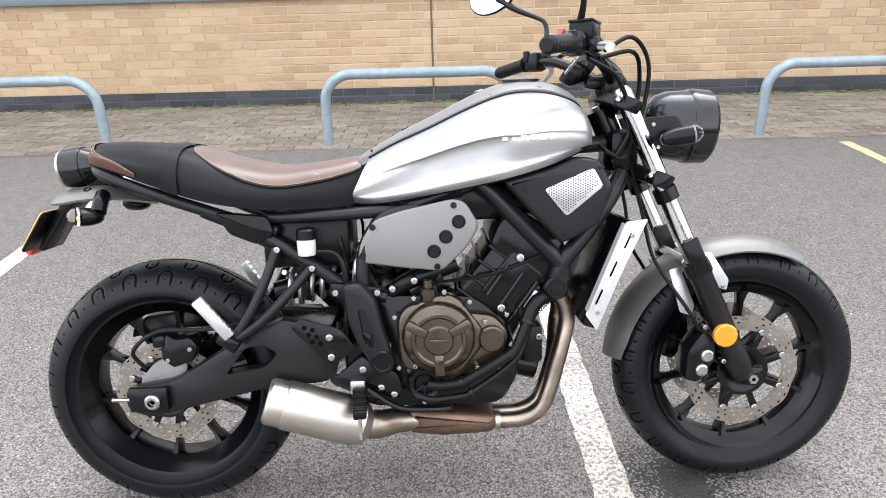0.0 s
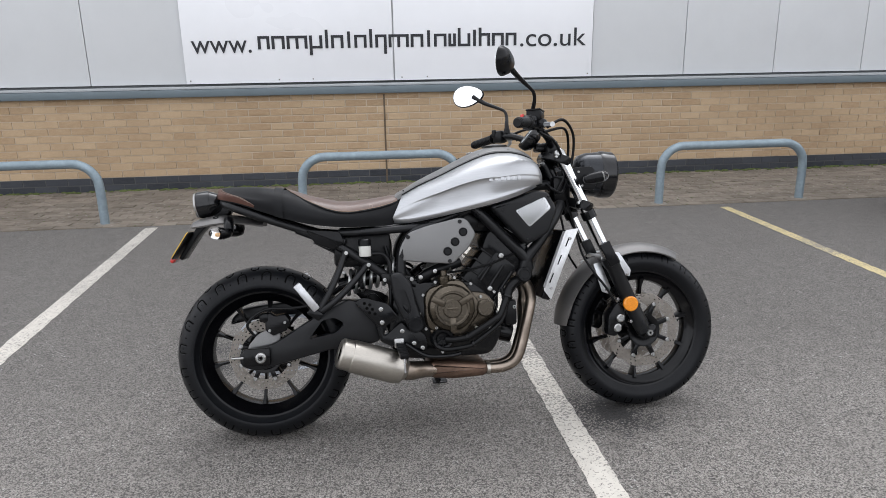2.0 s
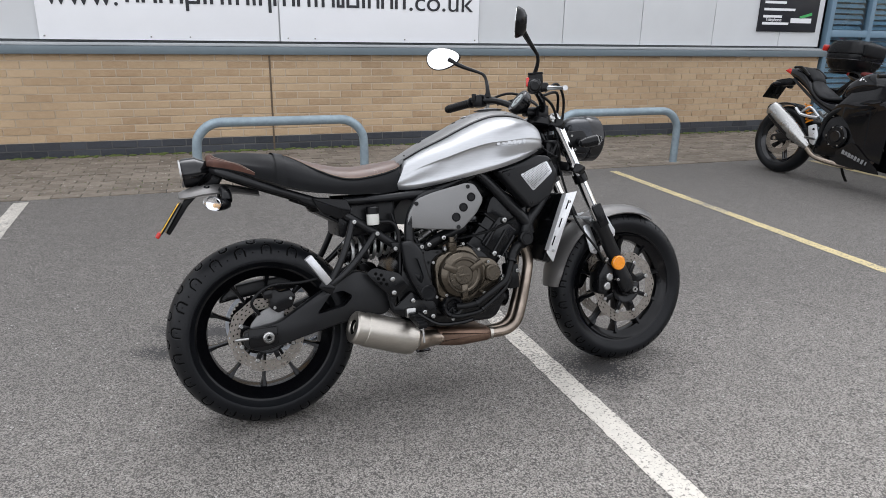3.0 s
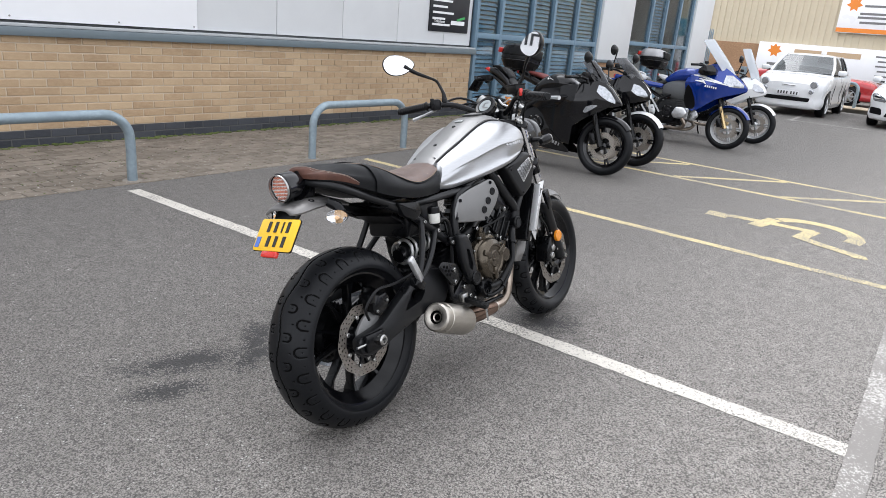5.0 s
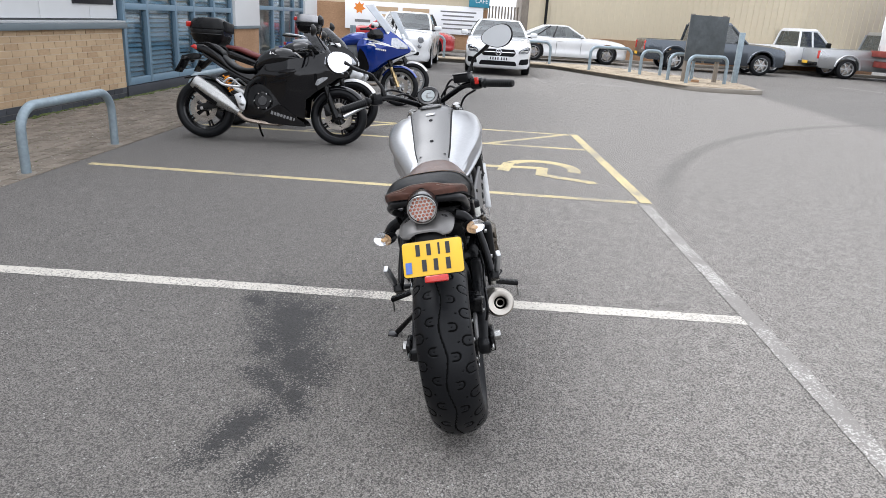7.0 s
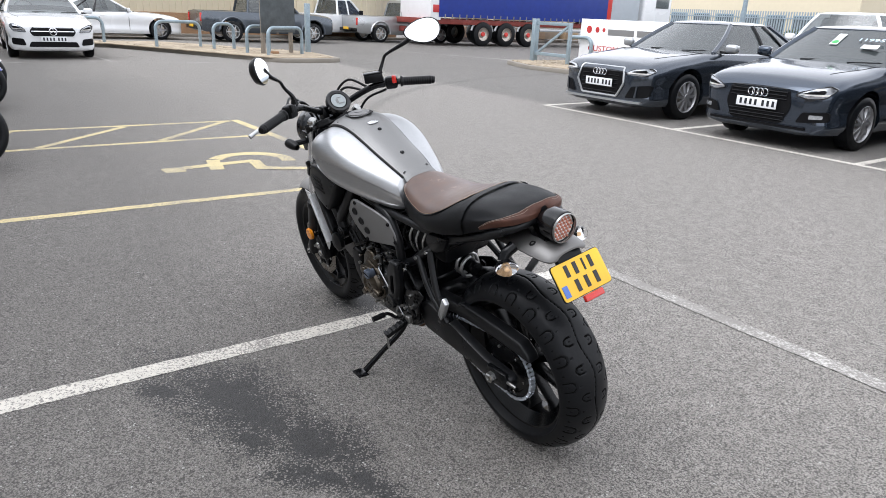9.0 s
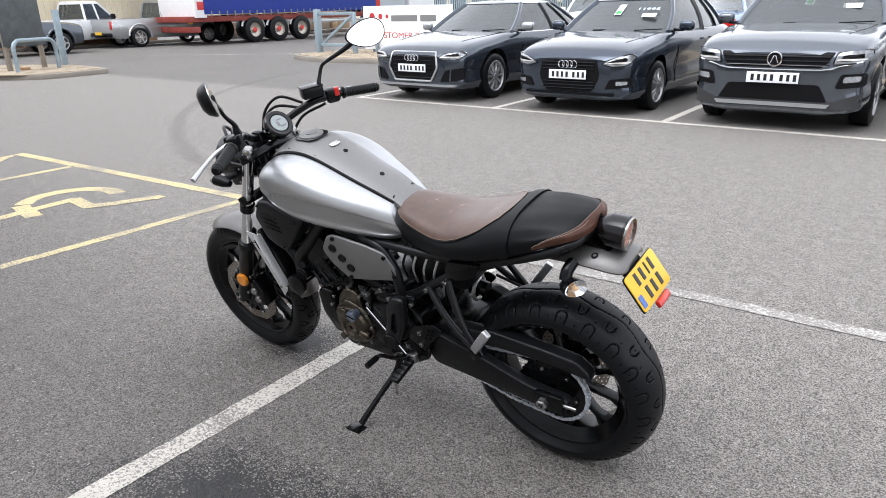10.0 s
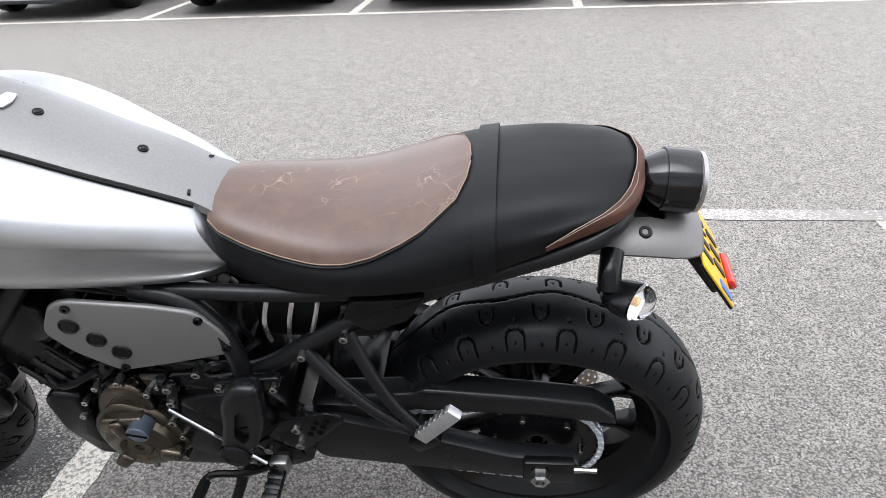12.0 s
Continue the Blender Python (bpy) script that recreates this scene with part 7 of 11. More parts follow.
part("head_nut", bm_turn(bm_lathe([(0, -0.012), (0.014, -0.012), (0.018, -0.008), (0.018, 0.01)], 6), aim(along(0.02, 0, -0.05), along(0.3, 0, -0.05))), "steel", B)
# headlight
hm = aim((1.16, 0, 0.9), (1.315, 0, 0.888))
hl = part("headlight", bm_turn(bm_lathe([(0, 0.0), (0.045, 0.004), (0.066, 0.018), (0.078, 0.045), (0.083, 0.085), (0.083, 0.1)], 44), hm), "smoke_chrome", B, "round headlight with dark glossy shell and black rim")
part("rim", bm_turn(bm_lathe([(0.083, 0.094), (0.0865, 0.098), (0.088, 0.11), (0.086, 0.145), (0.08, 0.152), (0.076, 0.15), (0.075, 0.14)], 44), hm), "gloss_black", hl)
part("reflector_bowl", bm_turn(bm_lathe([(0, 0.07), (0.05, 0.09), (0.075, 0.138)], 30), hm), "chrome", hl)
part("lens", bm_turn(bm_lathe([(0, 0.158), (0.05, 0.154), (0.077, 0.142), (0.077, 0.139), (0.05, 0.15), (0, 0.154)], 36), hm), "clear_lens", hl)
for sy in (-1, 1):
    part("lamp_ear", bm_prism(rounded([(1.125, 0.915), (1.2, 0.92), (1.225, 0.88), (1.205, 0.83), (1.15, 0.84)], 0.012), sy * 0.103 - 0.008, sy * 0.103 + 0.008, 0.004), "black_plastic", B)
    bolts("ear_bolt", [(1.148, sy * 0.116, 0.9), (1.16, sy * 0.116, 0.85)], 0.007, 0.012, "steel", B)
    fm = aim((1.175, sy * 0.165, 0.872), (1.25, sy * 0.172, 0.884))
    fi = part("indicator", bm_turn(bm_lathe([(0, -0.03), (0.012, -0.024), (0.019, 0.0), (0.0205, 0.03), (0.02, 0.04)], 20), fm), "black_plastic", B, "front turn indicator with clear lens")
    part("lens", bm_turn(bm_lathe([(0.02, 0.04), (0.018, 0.05), (0.01, 0.06), (0, 0.064)], 20), fm), "clear_lens", fi)
    part("bowl", bm_turn(bm_lathe([(0, 0.036), (0.012, 0.038), (0.0195, 0.044)], 20), fm), "lamp_dish", fi)
    part("stalk", bm_tube([(1.175, sy * 0.11, 0.878), (1.19, sy * 0.165, 0.876)], 0.012, 10, 1), "black_plastic", fi)
# handlebar with controls
bar = [(0.862, -0.378, 1.052), (0.898, -0.31, 1.061), (0.942, -0.23, 1.069), (0.985, -0.165, 1.063), (1.04, -0.105, 1.032), (1.07, -0.05, 1.004), (1.078, 0, 0.998)]
bar = bar + [(x, -y, z) for x, y, z in reversed(bar[:-1])]
bar = [(x - 0.012 * y, y + 0.015, z) for x, y, z in bar]
part("handlebar", bm_tube(bar, 0.0125, 14, 5), "black_metal", B, "wide satin black handlebar")
for y in (-0.035, 0.035):
    part("bar_clamp", bm_box((1.078, y + 0.01, 0.995), (0.045, 0.03, 0.055), 0.01), "black_metal", B)
    part("riser", bm_tube([(1.085, y + 0.01, 0.98), (1.08, y + 0.01, 0.94)], 0.018, 12, 1), "black_metal", B)


def bar_at(y):
    sm = spline(bar, 8)
    for a, b in zip(sm, sm[1:]):
        if a.y <= y <= b.y:
            return a.lerp(b, (y - a.y) / (b.y - a.y))
    return Vector(bar[0] if y < 0 else bar[-1])


for sy in (-1, 1):
    c = 0.015
    a, b = bar_at(c + sy * 0.25), bar_at(c + sy * 0.374)
    b = a + (b - a).normalized() * 0.13
    gm = aim(b, a)
    prof = [(0.0, -0.014), (0.012, -0.014), (0.0155, -0.01), (0.0155, -0.002), (0.0175, 0.0)]
    for k in range(12):
        prof += [(0.0172, 0.006 + 0.009 * k), (0.0162, 0.009 + 0.009 * k), (0.0172, 0.012 + 0.009 * k)]
    part("grip", bm_turn(bm_lathe(prof + [(0.021, 0.116), (0.021, 0.122), (0.013, 0.124)], 20), gm), "rubber", B, "ribbed black rubber grip")
    sw = bar_at(c + sy * 0.225)
    part("switch_pod", bm_turn(bm_box((0, 0, 0), (0.045, 0.05, 0.05), 0.012), Matrix.Translation(sw) @ Matrix.Rotation(radians(sy * 34), 4, "Z")), "black_plastic", B)
    part("switch", bm_turn(bm_box((0, 0, 0.01), (0.012, 0.017, 0.03), 0.003), Matrix.Translation(sw + Vector((-0.024, 0, 0.004))) @ Matrix.Rotation(radians(sy * 34), 4, "Z")), "red_lens" if sy < 0 else "rubber", B, "red kill switch" if sy < 0 else "")
    lv = bar_at(c + sy * 0.215) + Vector((0.045 if sy < 0 else 0.025, 0, -0.005))
    tip = b + (Vector((0.112, 0.0, -0.008)) if sy < 0 else Vector((0.108, 0.022, -0.042)))
    part("lever", bm_tube([lv, lv.lerp(tip, 0.3) + Vector((0.02, 0, 0)), lv.lerp(tip, 0.65) + Vector((0.014, 0, 0)), tip], [0.009, 0.0065, 0.006, 0.0085], 10), "alloy", B, "polished alloy hand lever")
    part("lever_perch", bm_turn(bm_box((0.02, 0, 0), (0.055, 0.035, 0.03), 0.008), Matrix.Translation(bar_at(c + sy * 0.19)) @ Matrix.Rotation(radians(sy * 34), 4, "Z")), "black_metal", B)
    # mirrors
    foot, mc = bar_at(c + sy * 0.19) + Vector((0.0, 0, 0.015)), Vector((0.838, c + sy * 0.332, 1.254))
    bend, joint = Vector((0.972, c + sy * 0.218, 1.163)), Vector((0.898, c + sy * 0.284, 1.215))
    st = part("mirror", bm_tube([foot, foot + Vector((0, sy * 0.002, 0.03)), foot.lerp(bend, 0.8), bend + Vector((-0.006, sy * 0.006, 0.008)), bend.lerp(joint, 0.3) + Vector((0, 0, 0.006)), joint, mc + Vector((0.018, -sy * 0.014, -0.006))], [0.0095, 0.008, 0.0062, 0.006, 0.006, 0.0085, 0.0105], 12, 6), "black_metal", B, "teardrop mirror on a thin black stem")
    part("stem_boot", bm_turn(bm_lathe([(0.008, 0), (0.0125, 0.0), (0.0125, 0.012), (0.0095, 0.022), (0.0085, 0.034)], 6), aim(foot - Vector((0, 0, 0.004)), foot + Vector((0, sy * 0.002, 0.03)))), "rubber", st)
    outline = []
    for i in range(30):
        t = 2 * math.pi * i / 30
        u, v = math.cos(t), math.sin(t)
        outline.append(Vector((0, sy * (0.073 * u), 0.046 * v * (1 + 0.24 * u) + 0.006 * u)))
    turn = Matrix.Translation(mc) @ Euler((radians(sy * -6), radians(MIRROR_TILT), radians(53 if sy > 0 else -28))).to_matrix().to_4x4()
    sh = [[p * 0.5 + Vector((0.03, 0, 0)) for p in outline], [p * 0.82 + Vector((0.02, 0, 0)) for p in outline], [p * 0.97 + Vector((0.006, 0, 0)) for p in outline], [p * 1.0 for p in outline], [p * 0.97 + Vector((-0.003, 0, 0)) for p in outline]]
    part("mirror_shell", bm_turn(bm_rings(sh), turn), "black_plastic", st)
    part("mirror_glass", bm_turn(bm_rings([[p * 0.93 + Vector((-0.0034, 0, 0)) for p in outline], [p * 0.93 + Vector((-0.0045, 0, 0)) for p in outline]]), turn), "mirror", st, "clear mirror glass", 20)
fr = bar_at(0.015 - 0.168) + Vector((0.0, 0, 0.034))
mcyl = part("brake_reservoir", bm_turn(bm_box((0, 0, 0), (0.05, 0.075, 0.036), 0.006), Matrix.Translation(fr) @ Matrix.Rotation(radians(-28), 4, "Z")), "black_plastic", B, "black square brake fluid reservoir")
part("lid", bm_turn(bm_box((0, 0, 0.019), (0.052, 0.077, 0.006), 0.002), Matrix.Translation(fr) @ Matrix.Rotation(radians(-28), 4, "Z")), "black_metal", mcyl)
for pts in ([(1.03, -0.14, 1.06), (1.1, -0.1, 1.09), (1.15, -0.06, 1.04), (1.15, -0.04, 0.95), (1.12, -0.04, 0.85)], [(1.02, -0.13, 1.045), (1.11, -0.08, 1.06), (1.14, -0.03, 1.0), (1.13, -0.02, 0.9)],
            [(0.97, 0.24, 1.07), (1.06, 0.18, 1.09), (1.13, 0.1, 1.03), (1.13, 0.05, 0.92)], [(1.0, 0.2, 1.05), (1.09, 0.13, 1.06), (1.14, 0.06, 0.99), (1.13, 0.03, 0.88)], [(0.98, -0.2, 1.04), (1.06, -0.14, 1.0), (1.1, -0.1, 0.9), (1.06, -0.1, 0.82)],
            [(1.12, 0.03, 0.88), (1.08, 0.08, 0.82), (1.06, 0.1, 0.76), (1.02, 0.08, 0.7)], [(1.13, -0.05, 0.9), (1.09, -0.1, 0.83), (1.05, -0.12, 0.84), (1.03, -0.1, 0.86)]):
    part("control_cable", bm_tube(pts, 0.005, 8), "rubber", B)
part("cable_shroud", bm_box((1.1, 0, 0.84), (0.07, 0.13, 0.1), 0.02), "black_plastic", B)
dm = aim((1.012, 0.012, 1.03), (0.975, 0.014, 1.062))
sd = part("speedometer", bm_turn(bm_lathe([(0, -0.02), (0.03, -0.02), (0.046, -0.005), (0.049, 0.006), (0.049, 0.022), (0.045, 0.026), (0.034, 0.024)], 36), dm), "gloss_black", B, "round digital speedometer in a black housing")
part("display", bm_turn(bm_disc((0, 0.0235, 0), 0.03, 0.002, "y", 30), dm), "dial", sd, "pale grey digital display")
for p, s in (((0.006, 0.0, -0.002), (0.009, 0.002, 0.016)), ((-0.008, 0.0, -0.013), (0.024, 0.002, 0.004)), ((-0.004, 0.0, 0.012), (0.02, 0.002, 0.003))):
    part("mark", bm_turn(bm_box((p[0], 0.0252, p[2]), s), dm), "grey_print", sd, smooth=0)
part("bracket", bm_box((1.05, 0.01, 1.0), (0.06, 0.05, 0.03), 0.008), "black_metal", sd)
# ---- parked cars ----
def car_paint(name, color, metal=0.0, rough=0.28):
    M[name] = surf(name, color, rough, metal, grain=900, var=0.08, wear=1.4, coat=0.8, rvar=0.06)


car_paint("paint_graphite", (0.058, 0.07, 0.09), 0.72, 0.17)
car_paint("paint_grey_blue", (0.042, 0.056, 0.08), 0.72, 0.17)
car_paint("paint_mid_grey", (0.105, 0.12, 0.142), 0.72, 0.18)
car_paint("paint_white", (0.78, 0.79, 0.8))
car_paint("paint_red", (0.42, 0.02, 0.025))
car_paint("paint_silver", (0.42, 0.43, 0.44), 0.7, 0.32)
car_paint("paint_slate", (0.08, 0.095, 0.115), 0.7, 0.3)
car_paint("paint_pale_blue", (0.28, 0.36, 0.5), 0.5, 0.3)
M["car_glass"] = glass("car_glass", (0.2, 0.23, 0.235))
for _n in M["car_glass"].node_tree.nodes:
    if _n.type == "BSDF_PRINCIPLED":
        _n.inputs["IOR"].default_value = 1.7
        _n.inputs["Transmission Weight"].default_value = 0.8
M["cabin"] = surf("cabin_trim", (0.03, 0.03, 0.032), 0.8)
M["grille"] = surf("grille_black", (0.004, 0.004, 0.005), 0.5, spec=0.15)
M["lamp_alloy"] = surf("lamp_bowl", (0.5, 0.52, 0.55), 0.2, 0.7, grain=40, var=0.4)
M["rim_grey"] = surf("rim_grey", (0.38, 0.38, 0.39), 0.35, 0.8)
M["rim_silver"] = surf("rim_silver", (0.55, 0.56, 0.57), 0.35, 0.8)
M["sticker"] = surf("sticker", (0.75, 0.78, 0.76), 0.6)
M["price"] = surf("price_white", (0.6, 0.72, 0.8), 0.6)


def lerp_table(table, d):
    """Smooth curve through the rows of a table."""
    n = len(table)
    for i in range(n - 1):
        a, b = table[i], table[i + 1]
        if a[0] <= d <= b[0]:
            h = b[0] - a[0]
            f = (d - a[0]) / h
            z, y = table[max(0, i - 1)], table[min(n - 1, i + 2)]
            out = [d]
            for p0, p, q, q1 in zip(z[1:], a[1:], b[1:], y[1:]):
                s = (q - p) / h
                s0 = (p - p0) / (a[0] - z[0]) if i else s
                s1 = (q1 - q) / (y[0] - b[0]) if i < n - 2 else s
                m0 = 0 if s0 * s < 0 else 2 * s0 * s / (s0 + s) if s0 + s else 0
                m1 = 0 if s1 * s < 0 else 2 * s1 * s / (s1 + s) if s1 + s else 0
                out.append(p * (1 + 2 * f) * (1 - f) ** 2 + q * f * f * (3 - 2 * f) + h * (m0 * f * (1 - f) ** 2 + m1 * f * f * (f - 1)))
            return out
    return list(table[-1] if d > table[-1][0] else table[0])


def car_wheel(parent, x, y, r, w, rim_mat, spokes, side):
    tyre = part("wheel", bm_lathe([(r * 0.66, -w / 2), (r * 0.72, -w / 2 - 0.004), (r * 0.9, -w / 2 + 0.002), (r * 0.985, -w / 2 + 0.02), (r, -w / 4), (r, w / 4), (r * 0.985, w / 2 - 0.02), (r * 0.9, w / 2 - 0.002), (r * 0.72, w / 2 + 0.004), (r * 0.66, w / 2)], 40), "tyre", parent)
    tyre.location = (x, y, r)
    f = side * (w / 2 - 0.015)
    part("rim", bm_lathe([(r * 0.69, side * w / 2), (r * 0.67, side * (w / 2 + 0.004)), (r * 0.63, f), (r * 0.6, f - side * 0.07), (r * 0.6, -f), (r * 0.66, -f)], 40), rim_mat, tyre)
    for i in range(spokes):
        a = 2 * math.pi * i / spokes
        bm = bmesh.new()
        rings = []
        for rr, hw, yy in ((r * 0.08, 0.035, 0.012), (r * 0.3, 0.022, 0.016), (r * 0.62, 0.026, 0.0)):
            rings.append([Vector((rr, f + side * (yy - dy), z)) for dy, z in ((0.03, -hw), (0, -hw * 0.6), (0, hw * 0.6), (0.03, hw))])
        part("spoke", bm_turn(bm_rings(rings), Matrix.Rotation(a, 4, "Y")), rim_mat, tyre)
    part("hub_cap", bm_disc((0, f, 0), r * 0.14, 0.04, "y", 16, 0.008), rim_mat, tyre)
    part("brake_disc", bm_disc((0, f - side * 0.08, 0), r * 0.48, 0.02, "y", 24), "disc_steel", tyre)
    return tyre


def car(name, m, label, paint, spec, category="car", group="parked cars"):
    """A car facing +x, its middle at the origin."""
    S = dict(L=4.4, W=1.8, H=1.42, wb=2.63, fo=0.86, r=0.32, belt=0.93, roof=(2.0, 3.2), glass=(1.32, 3.95), nose=0.72, hood=0.95, tail=0.95, clear=0.17, roofw=0.57, rim="rim_grey", spokes=5, pillar="paint", deck=None)
    S.update(spec)
    ob = thing(name, m, label, category, group)
    L, W, H = S["L"], S["W"] / 2, S["H"]
    hl = L / 2
    fx, rx = hl - S["fo"], hl - S["fo"] - S["wb"]
    b0 = S["glass"][0]
    # d from the nose: width, bottom, shoulder, top
    T = [(0.0, W * 0.66, 0.24, S["nose"] - 0.07, S["nose"] - 0.02), (0.05, W * 0.82, 0.19, S["nose"] - 0.02, S["nose"] + 0.03), (0.16, W * 0.93, S["clear"], S["nose"] + 0.04, S["nose"] + 0.1),
         (0.45, W * 0.985, S["clear"], S["nose"] + 0.1, S["nose"] + 0.175), (S["fo"] + 0.1, W, S["clear"], max(S["hood"] - 0.09, S["nose"] + 0.12), max(S["hood"] - 0.025, S["nose"] + 0.19)), (b0, W, S["clear"], S["hood"] - 0.04, S["hood"]),
         (b0 + 0.3, W, S["clear"], S["belt"], S["belt"] + 0.02), (S["glass"][1] - 0.3, W, S["clear"], S["belt"] + 0.03, S["belt"] + 0.04), (S["glass"][1], W * 0.985, S["clear"] + 0.02, S["tail"] - 0.02, S["tail"] + 0.02),
         (L - 0.16, W * 0.93, S["clear"] + 0.06, S["tail"] - 0.04, S["tail"]), (L - 0.04, W * 0.83, 0.3, S["tail"] - 0.12, S["tail"] - 0.06), (L, W * 0.66, 0.36, S["tail"] - 0.22, S["tail"] - 0.16)]
    ds = sorted(set([0, 0.01, 0.02, 0.035, 0.05, 0.075, 0.1, 0.13, 0.16, 0.2, 0.25, 0.3, 0.35, 0.4] + [0.45 + (L - 0.9) * i / 34 for i in range(35)] + [L - 0.3, L - 0.16, L - 0.1, L - 0.04, L - 0.015, L]))
    rings = []
    for d in ds:
        _, w, zb, zs, zt = lerp_table(T, d)
        h = zs - zb
        half = [(0, zb), (w * 0.7, zb), (w * 0.93, zb + 0.03), (w * 0.985, zb + h * 0.2), (w * 0.965, zb + h * 0.42), (w * 0.985, zb + h * 0.6), (w, zb + h * 0.74), (w * 0.985, zb + h * 0.9), (w * 0.935, zs), (w * 0.82, zs + (zt - zs) * 0.5), (w * 0.5, zs + (zt - zs) * 0.88), (0, zt)]
        x = hl - d
        half = half[:3] + [(p.y, p.z) for p in spline([(0, y, z) for y, z in half[2:]], 3)][1:]
        rings.append([Vector((x, y, z)) for y, z in half] + [Vector((x, -y, z)) for y, z in reversed(half[1:-1])])
    body = part("body", bm_rings(rings), paint, ob, "", 50)
    cut = []
    for ax in (fx, rx):
        cut.append(bm_disc((ax, 0, S["r"] + 0.02), S["r"] + 0.055, W * 2 + 0.4, "y", 40))
    carve(body, cut)
    body.data.materials.clear()
    body.data.materials.append(M[paint])
    for sd in (-1, 1):
        line = []
        for k in range(12):
            d = 0.42 + (b0 - 0.44) * k / 11
            _, w, zb, zs, zt = lerp_table(T, d)
            line.append((hl - d, sd * w * (0.66 + 0.16 * k / 11), zs + (zt - zs) * (0.72 - 0.22 * k / 11) + 0.001))
        part("bonnet_gap", bm_tube(line, 0.005, 5, 2), "grille", ob)
    part("underbody", bm_box(((fx + rx) / 2, 0, S["clear"] + 0.22), (S["wb"] + 0.9, W * 1.5, 0.36), 0.02), "cabin", ob)
    for ax in (fx, rx):
        for sd in (-1, 1):
            car_wheel(ob, ax, sd * (W - 0.115), S["r"], 0.21, S["rim"], S["spokes"], sd)
    # glasshouse
    gx0, gx1 = hl - S["glass"][0], hl - S["glass"][1]
    rx0, rx1 = hl - S["roof"][0], hl - S["roof"][1]
    zl, zr = S["belt"] - 0.01, H - 0.06
    wl, wr = W * 0.9, S["roofw"]

    def loop(x0, x1, w, z, k):
        n, out = 12, []
        for i in range(n):
            t = -1 + 2 * i / (n - 1)
            out.append(Vector((x0 - k * (t * t) * 0.18, w * t * 0.97, z)))
        for i in range(1, 14):
            f = i / 14
            out.append(Vector((x0 - k * 0.18 + (x1 + 0.1 - x0 + k * 0.18) * f, w * (1 + 0.05 * math.sin(math.pi * f)), z)))
        for i in range(n):
            t = 1 - 2 * i / (n - 1)
            out.append(Vector((x1 + 0.1 * (t * t), w * t * 0.95, z)))
        for i in range(1, 14):
            f = 1 - i / 14
            out.append(Vector((x0 - k * 0.18 + (x1 + 0.1 - x0 + k * 0.18) * f, -w * (1 + 0.05 * math.sin(math.pi * f)), z)))
        return out
    low, high = loop(gx0, gx1, wl, zl, 1.0), loop(rx0, rx1, wr, zr, 0.5)
    for v in low[:12]:
        v.z += 0.02
    mids = []
    for f in (0.0, 0.35, 0.7, 1.0):
        mids.append([a.lerp(b, f) + Vector((0, 0.03 * math.sin(math.pi * f) * (1 if a.y > 0 else -1) * min(1, abs(a.y) / wl * 1.2), 0)) for a, b in zip(low, high)])
    gl = part("window", bm_rings(mids, cap=False), "car_glass", ob, smooth=25)
    gl.visible_shadow = False
    cap = [[a + Vector((0, 0, -0.012)) for a in high], [a + Vector((0, 0, 0.012)) for a in high]]
    c0 = Vector(((rx0 + rx1) / 2, 0, 0))
    cap.append([Vector((c0.x + (a.x - c0.x) * 0.88, a.y * 0.85, H - 0.02)) for a in high])
    cap.append([Vector((c0.x + (a.x - c0.x) * 0.5, a.y * 0.45, H)) for a in high])
    part("roof", bm_rings(cap), paint, ob)
    nlo = len(low)
    pil = paint if S["pillar"] == "paint" else "gloss_black"
    for i, nm, mt, wd in ((0, "pillar", pil, 0.034), (11, "pillar", pil, 0.034), (25, "pillar", pil, 0.045), (36, "pillar", pil, 0.045), (18, "pillar", "gloss_black", 0.03), (43, "pillar", "gloss_black", 0.03), (22, "pillar", "gloss_black", 0.026), (39, "pillar", "gloss_black", 0.026)):
        pts = [r[i] for r in mids]
        part(nm, bm_tube(pts, wd, 8, 2), mt, ob)
    for sl in (range(11, 26), list(range(36, nlo)) + [0]):
        part("trim", bm_tube([low[i] + Vector((0, 0.006 * (1 if low[i].y > 0 else -1), 0.008)) for i in sl], 0.011, 6, 1), S.get("trim", "gloss_black"), ob)
    # cabin
    part("cabin_floor", bm_box(((gx0 + gx1) / 2, 0, S["belt"] - 0.16), (gx0 - gx1 - 0.5, W * 1.55, 0.06), 0.02), "cabin", ob)
    part("dashboard", bm_box((gx0 - 0.42, 0, S["belt"] - 0.02), (0.4, W * 1.55, 0.14), 0.05), "cabin", ob)
    for sx in (0.5, -0.55):
        for sy in (-0.38, 0.38):
            part("car_seat", bm_box(((rx0 + rx1) / 2 + sx * 0.55, sy, S["belt"] + 0.02), (0.16, 0.46, 0.36), 0.06, rot=(0, -14, 0)), "cabin", ob)
            part("headrest", bm_box(((rx0 + rx1) / 2 + sx * 0.55 - 0.06, sy, S["belt"] + 0.24), (0.09, 0.26, 0.16), 0.04), "cabin", ob)
    wheel_at = Matrix.Translation((gx0 - 0.62, -0.36, S["belt"] + 0.03)) @ Matrix.Rotation(radians(65), 4, "Y")
    part("steering_wheel", bm_turn(bm_tube([(0.17 * math.cos(a), 0.17 * math.sin(a), 0) for a in (2 * math.pi * i / 20 for i in range(21))], 0.014, 6, 1), wheel_at), "cabin", ob)

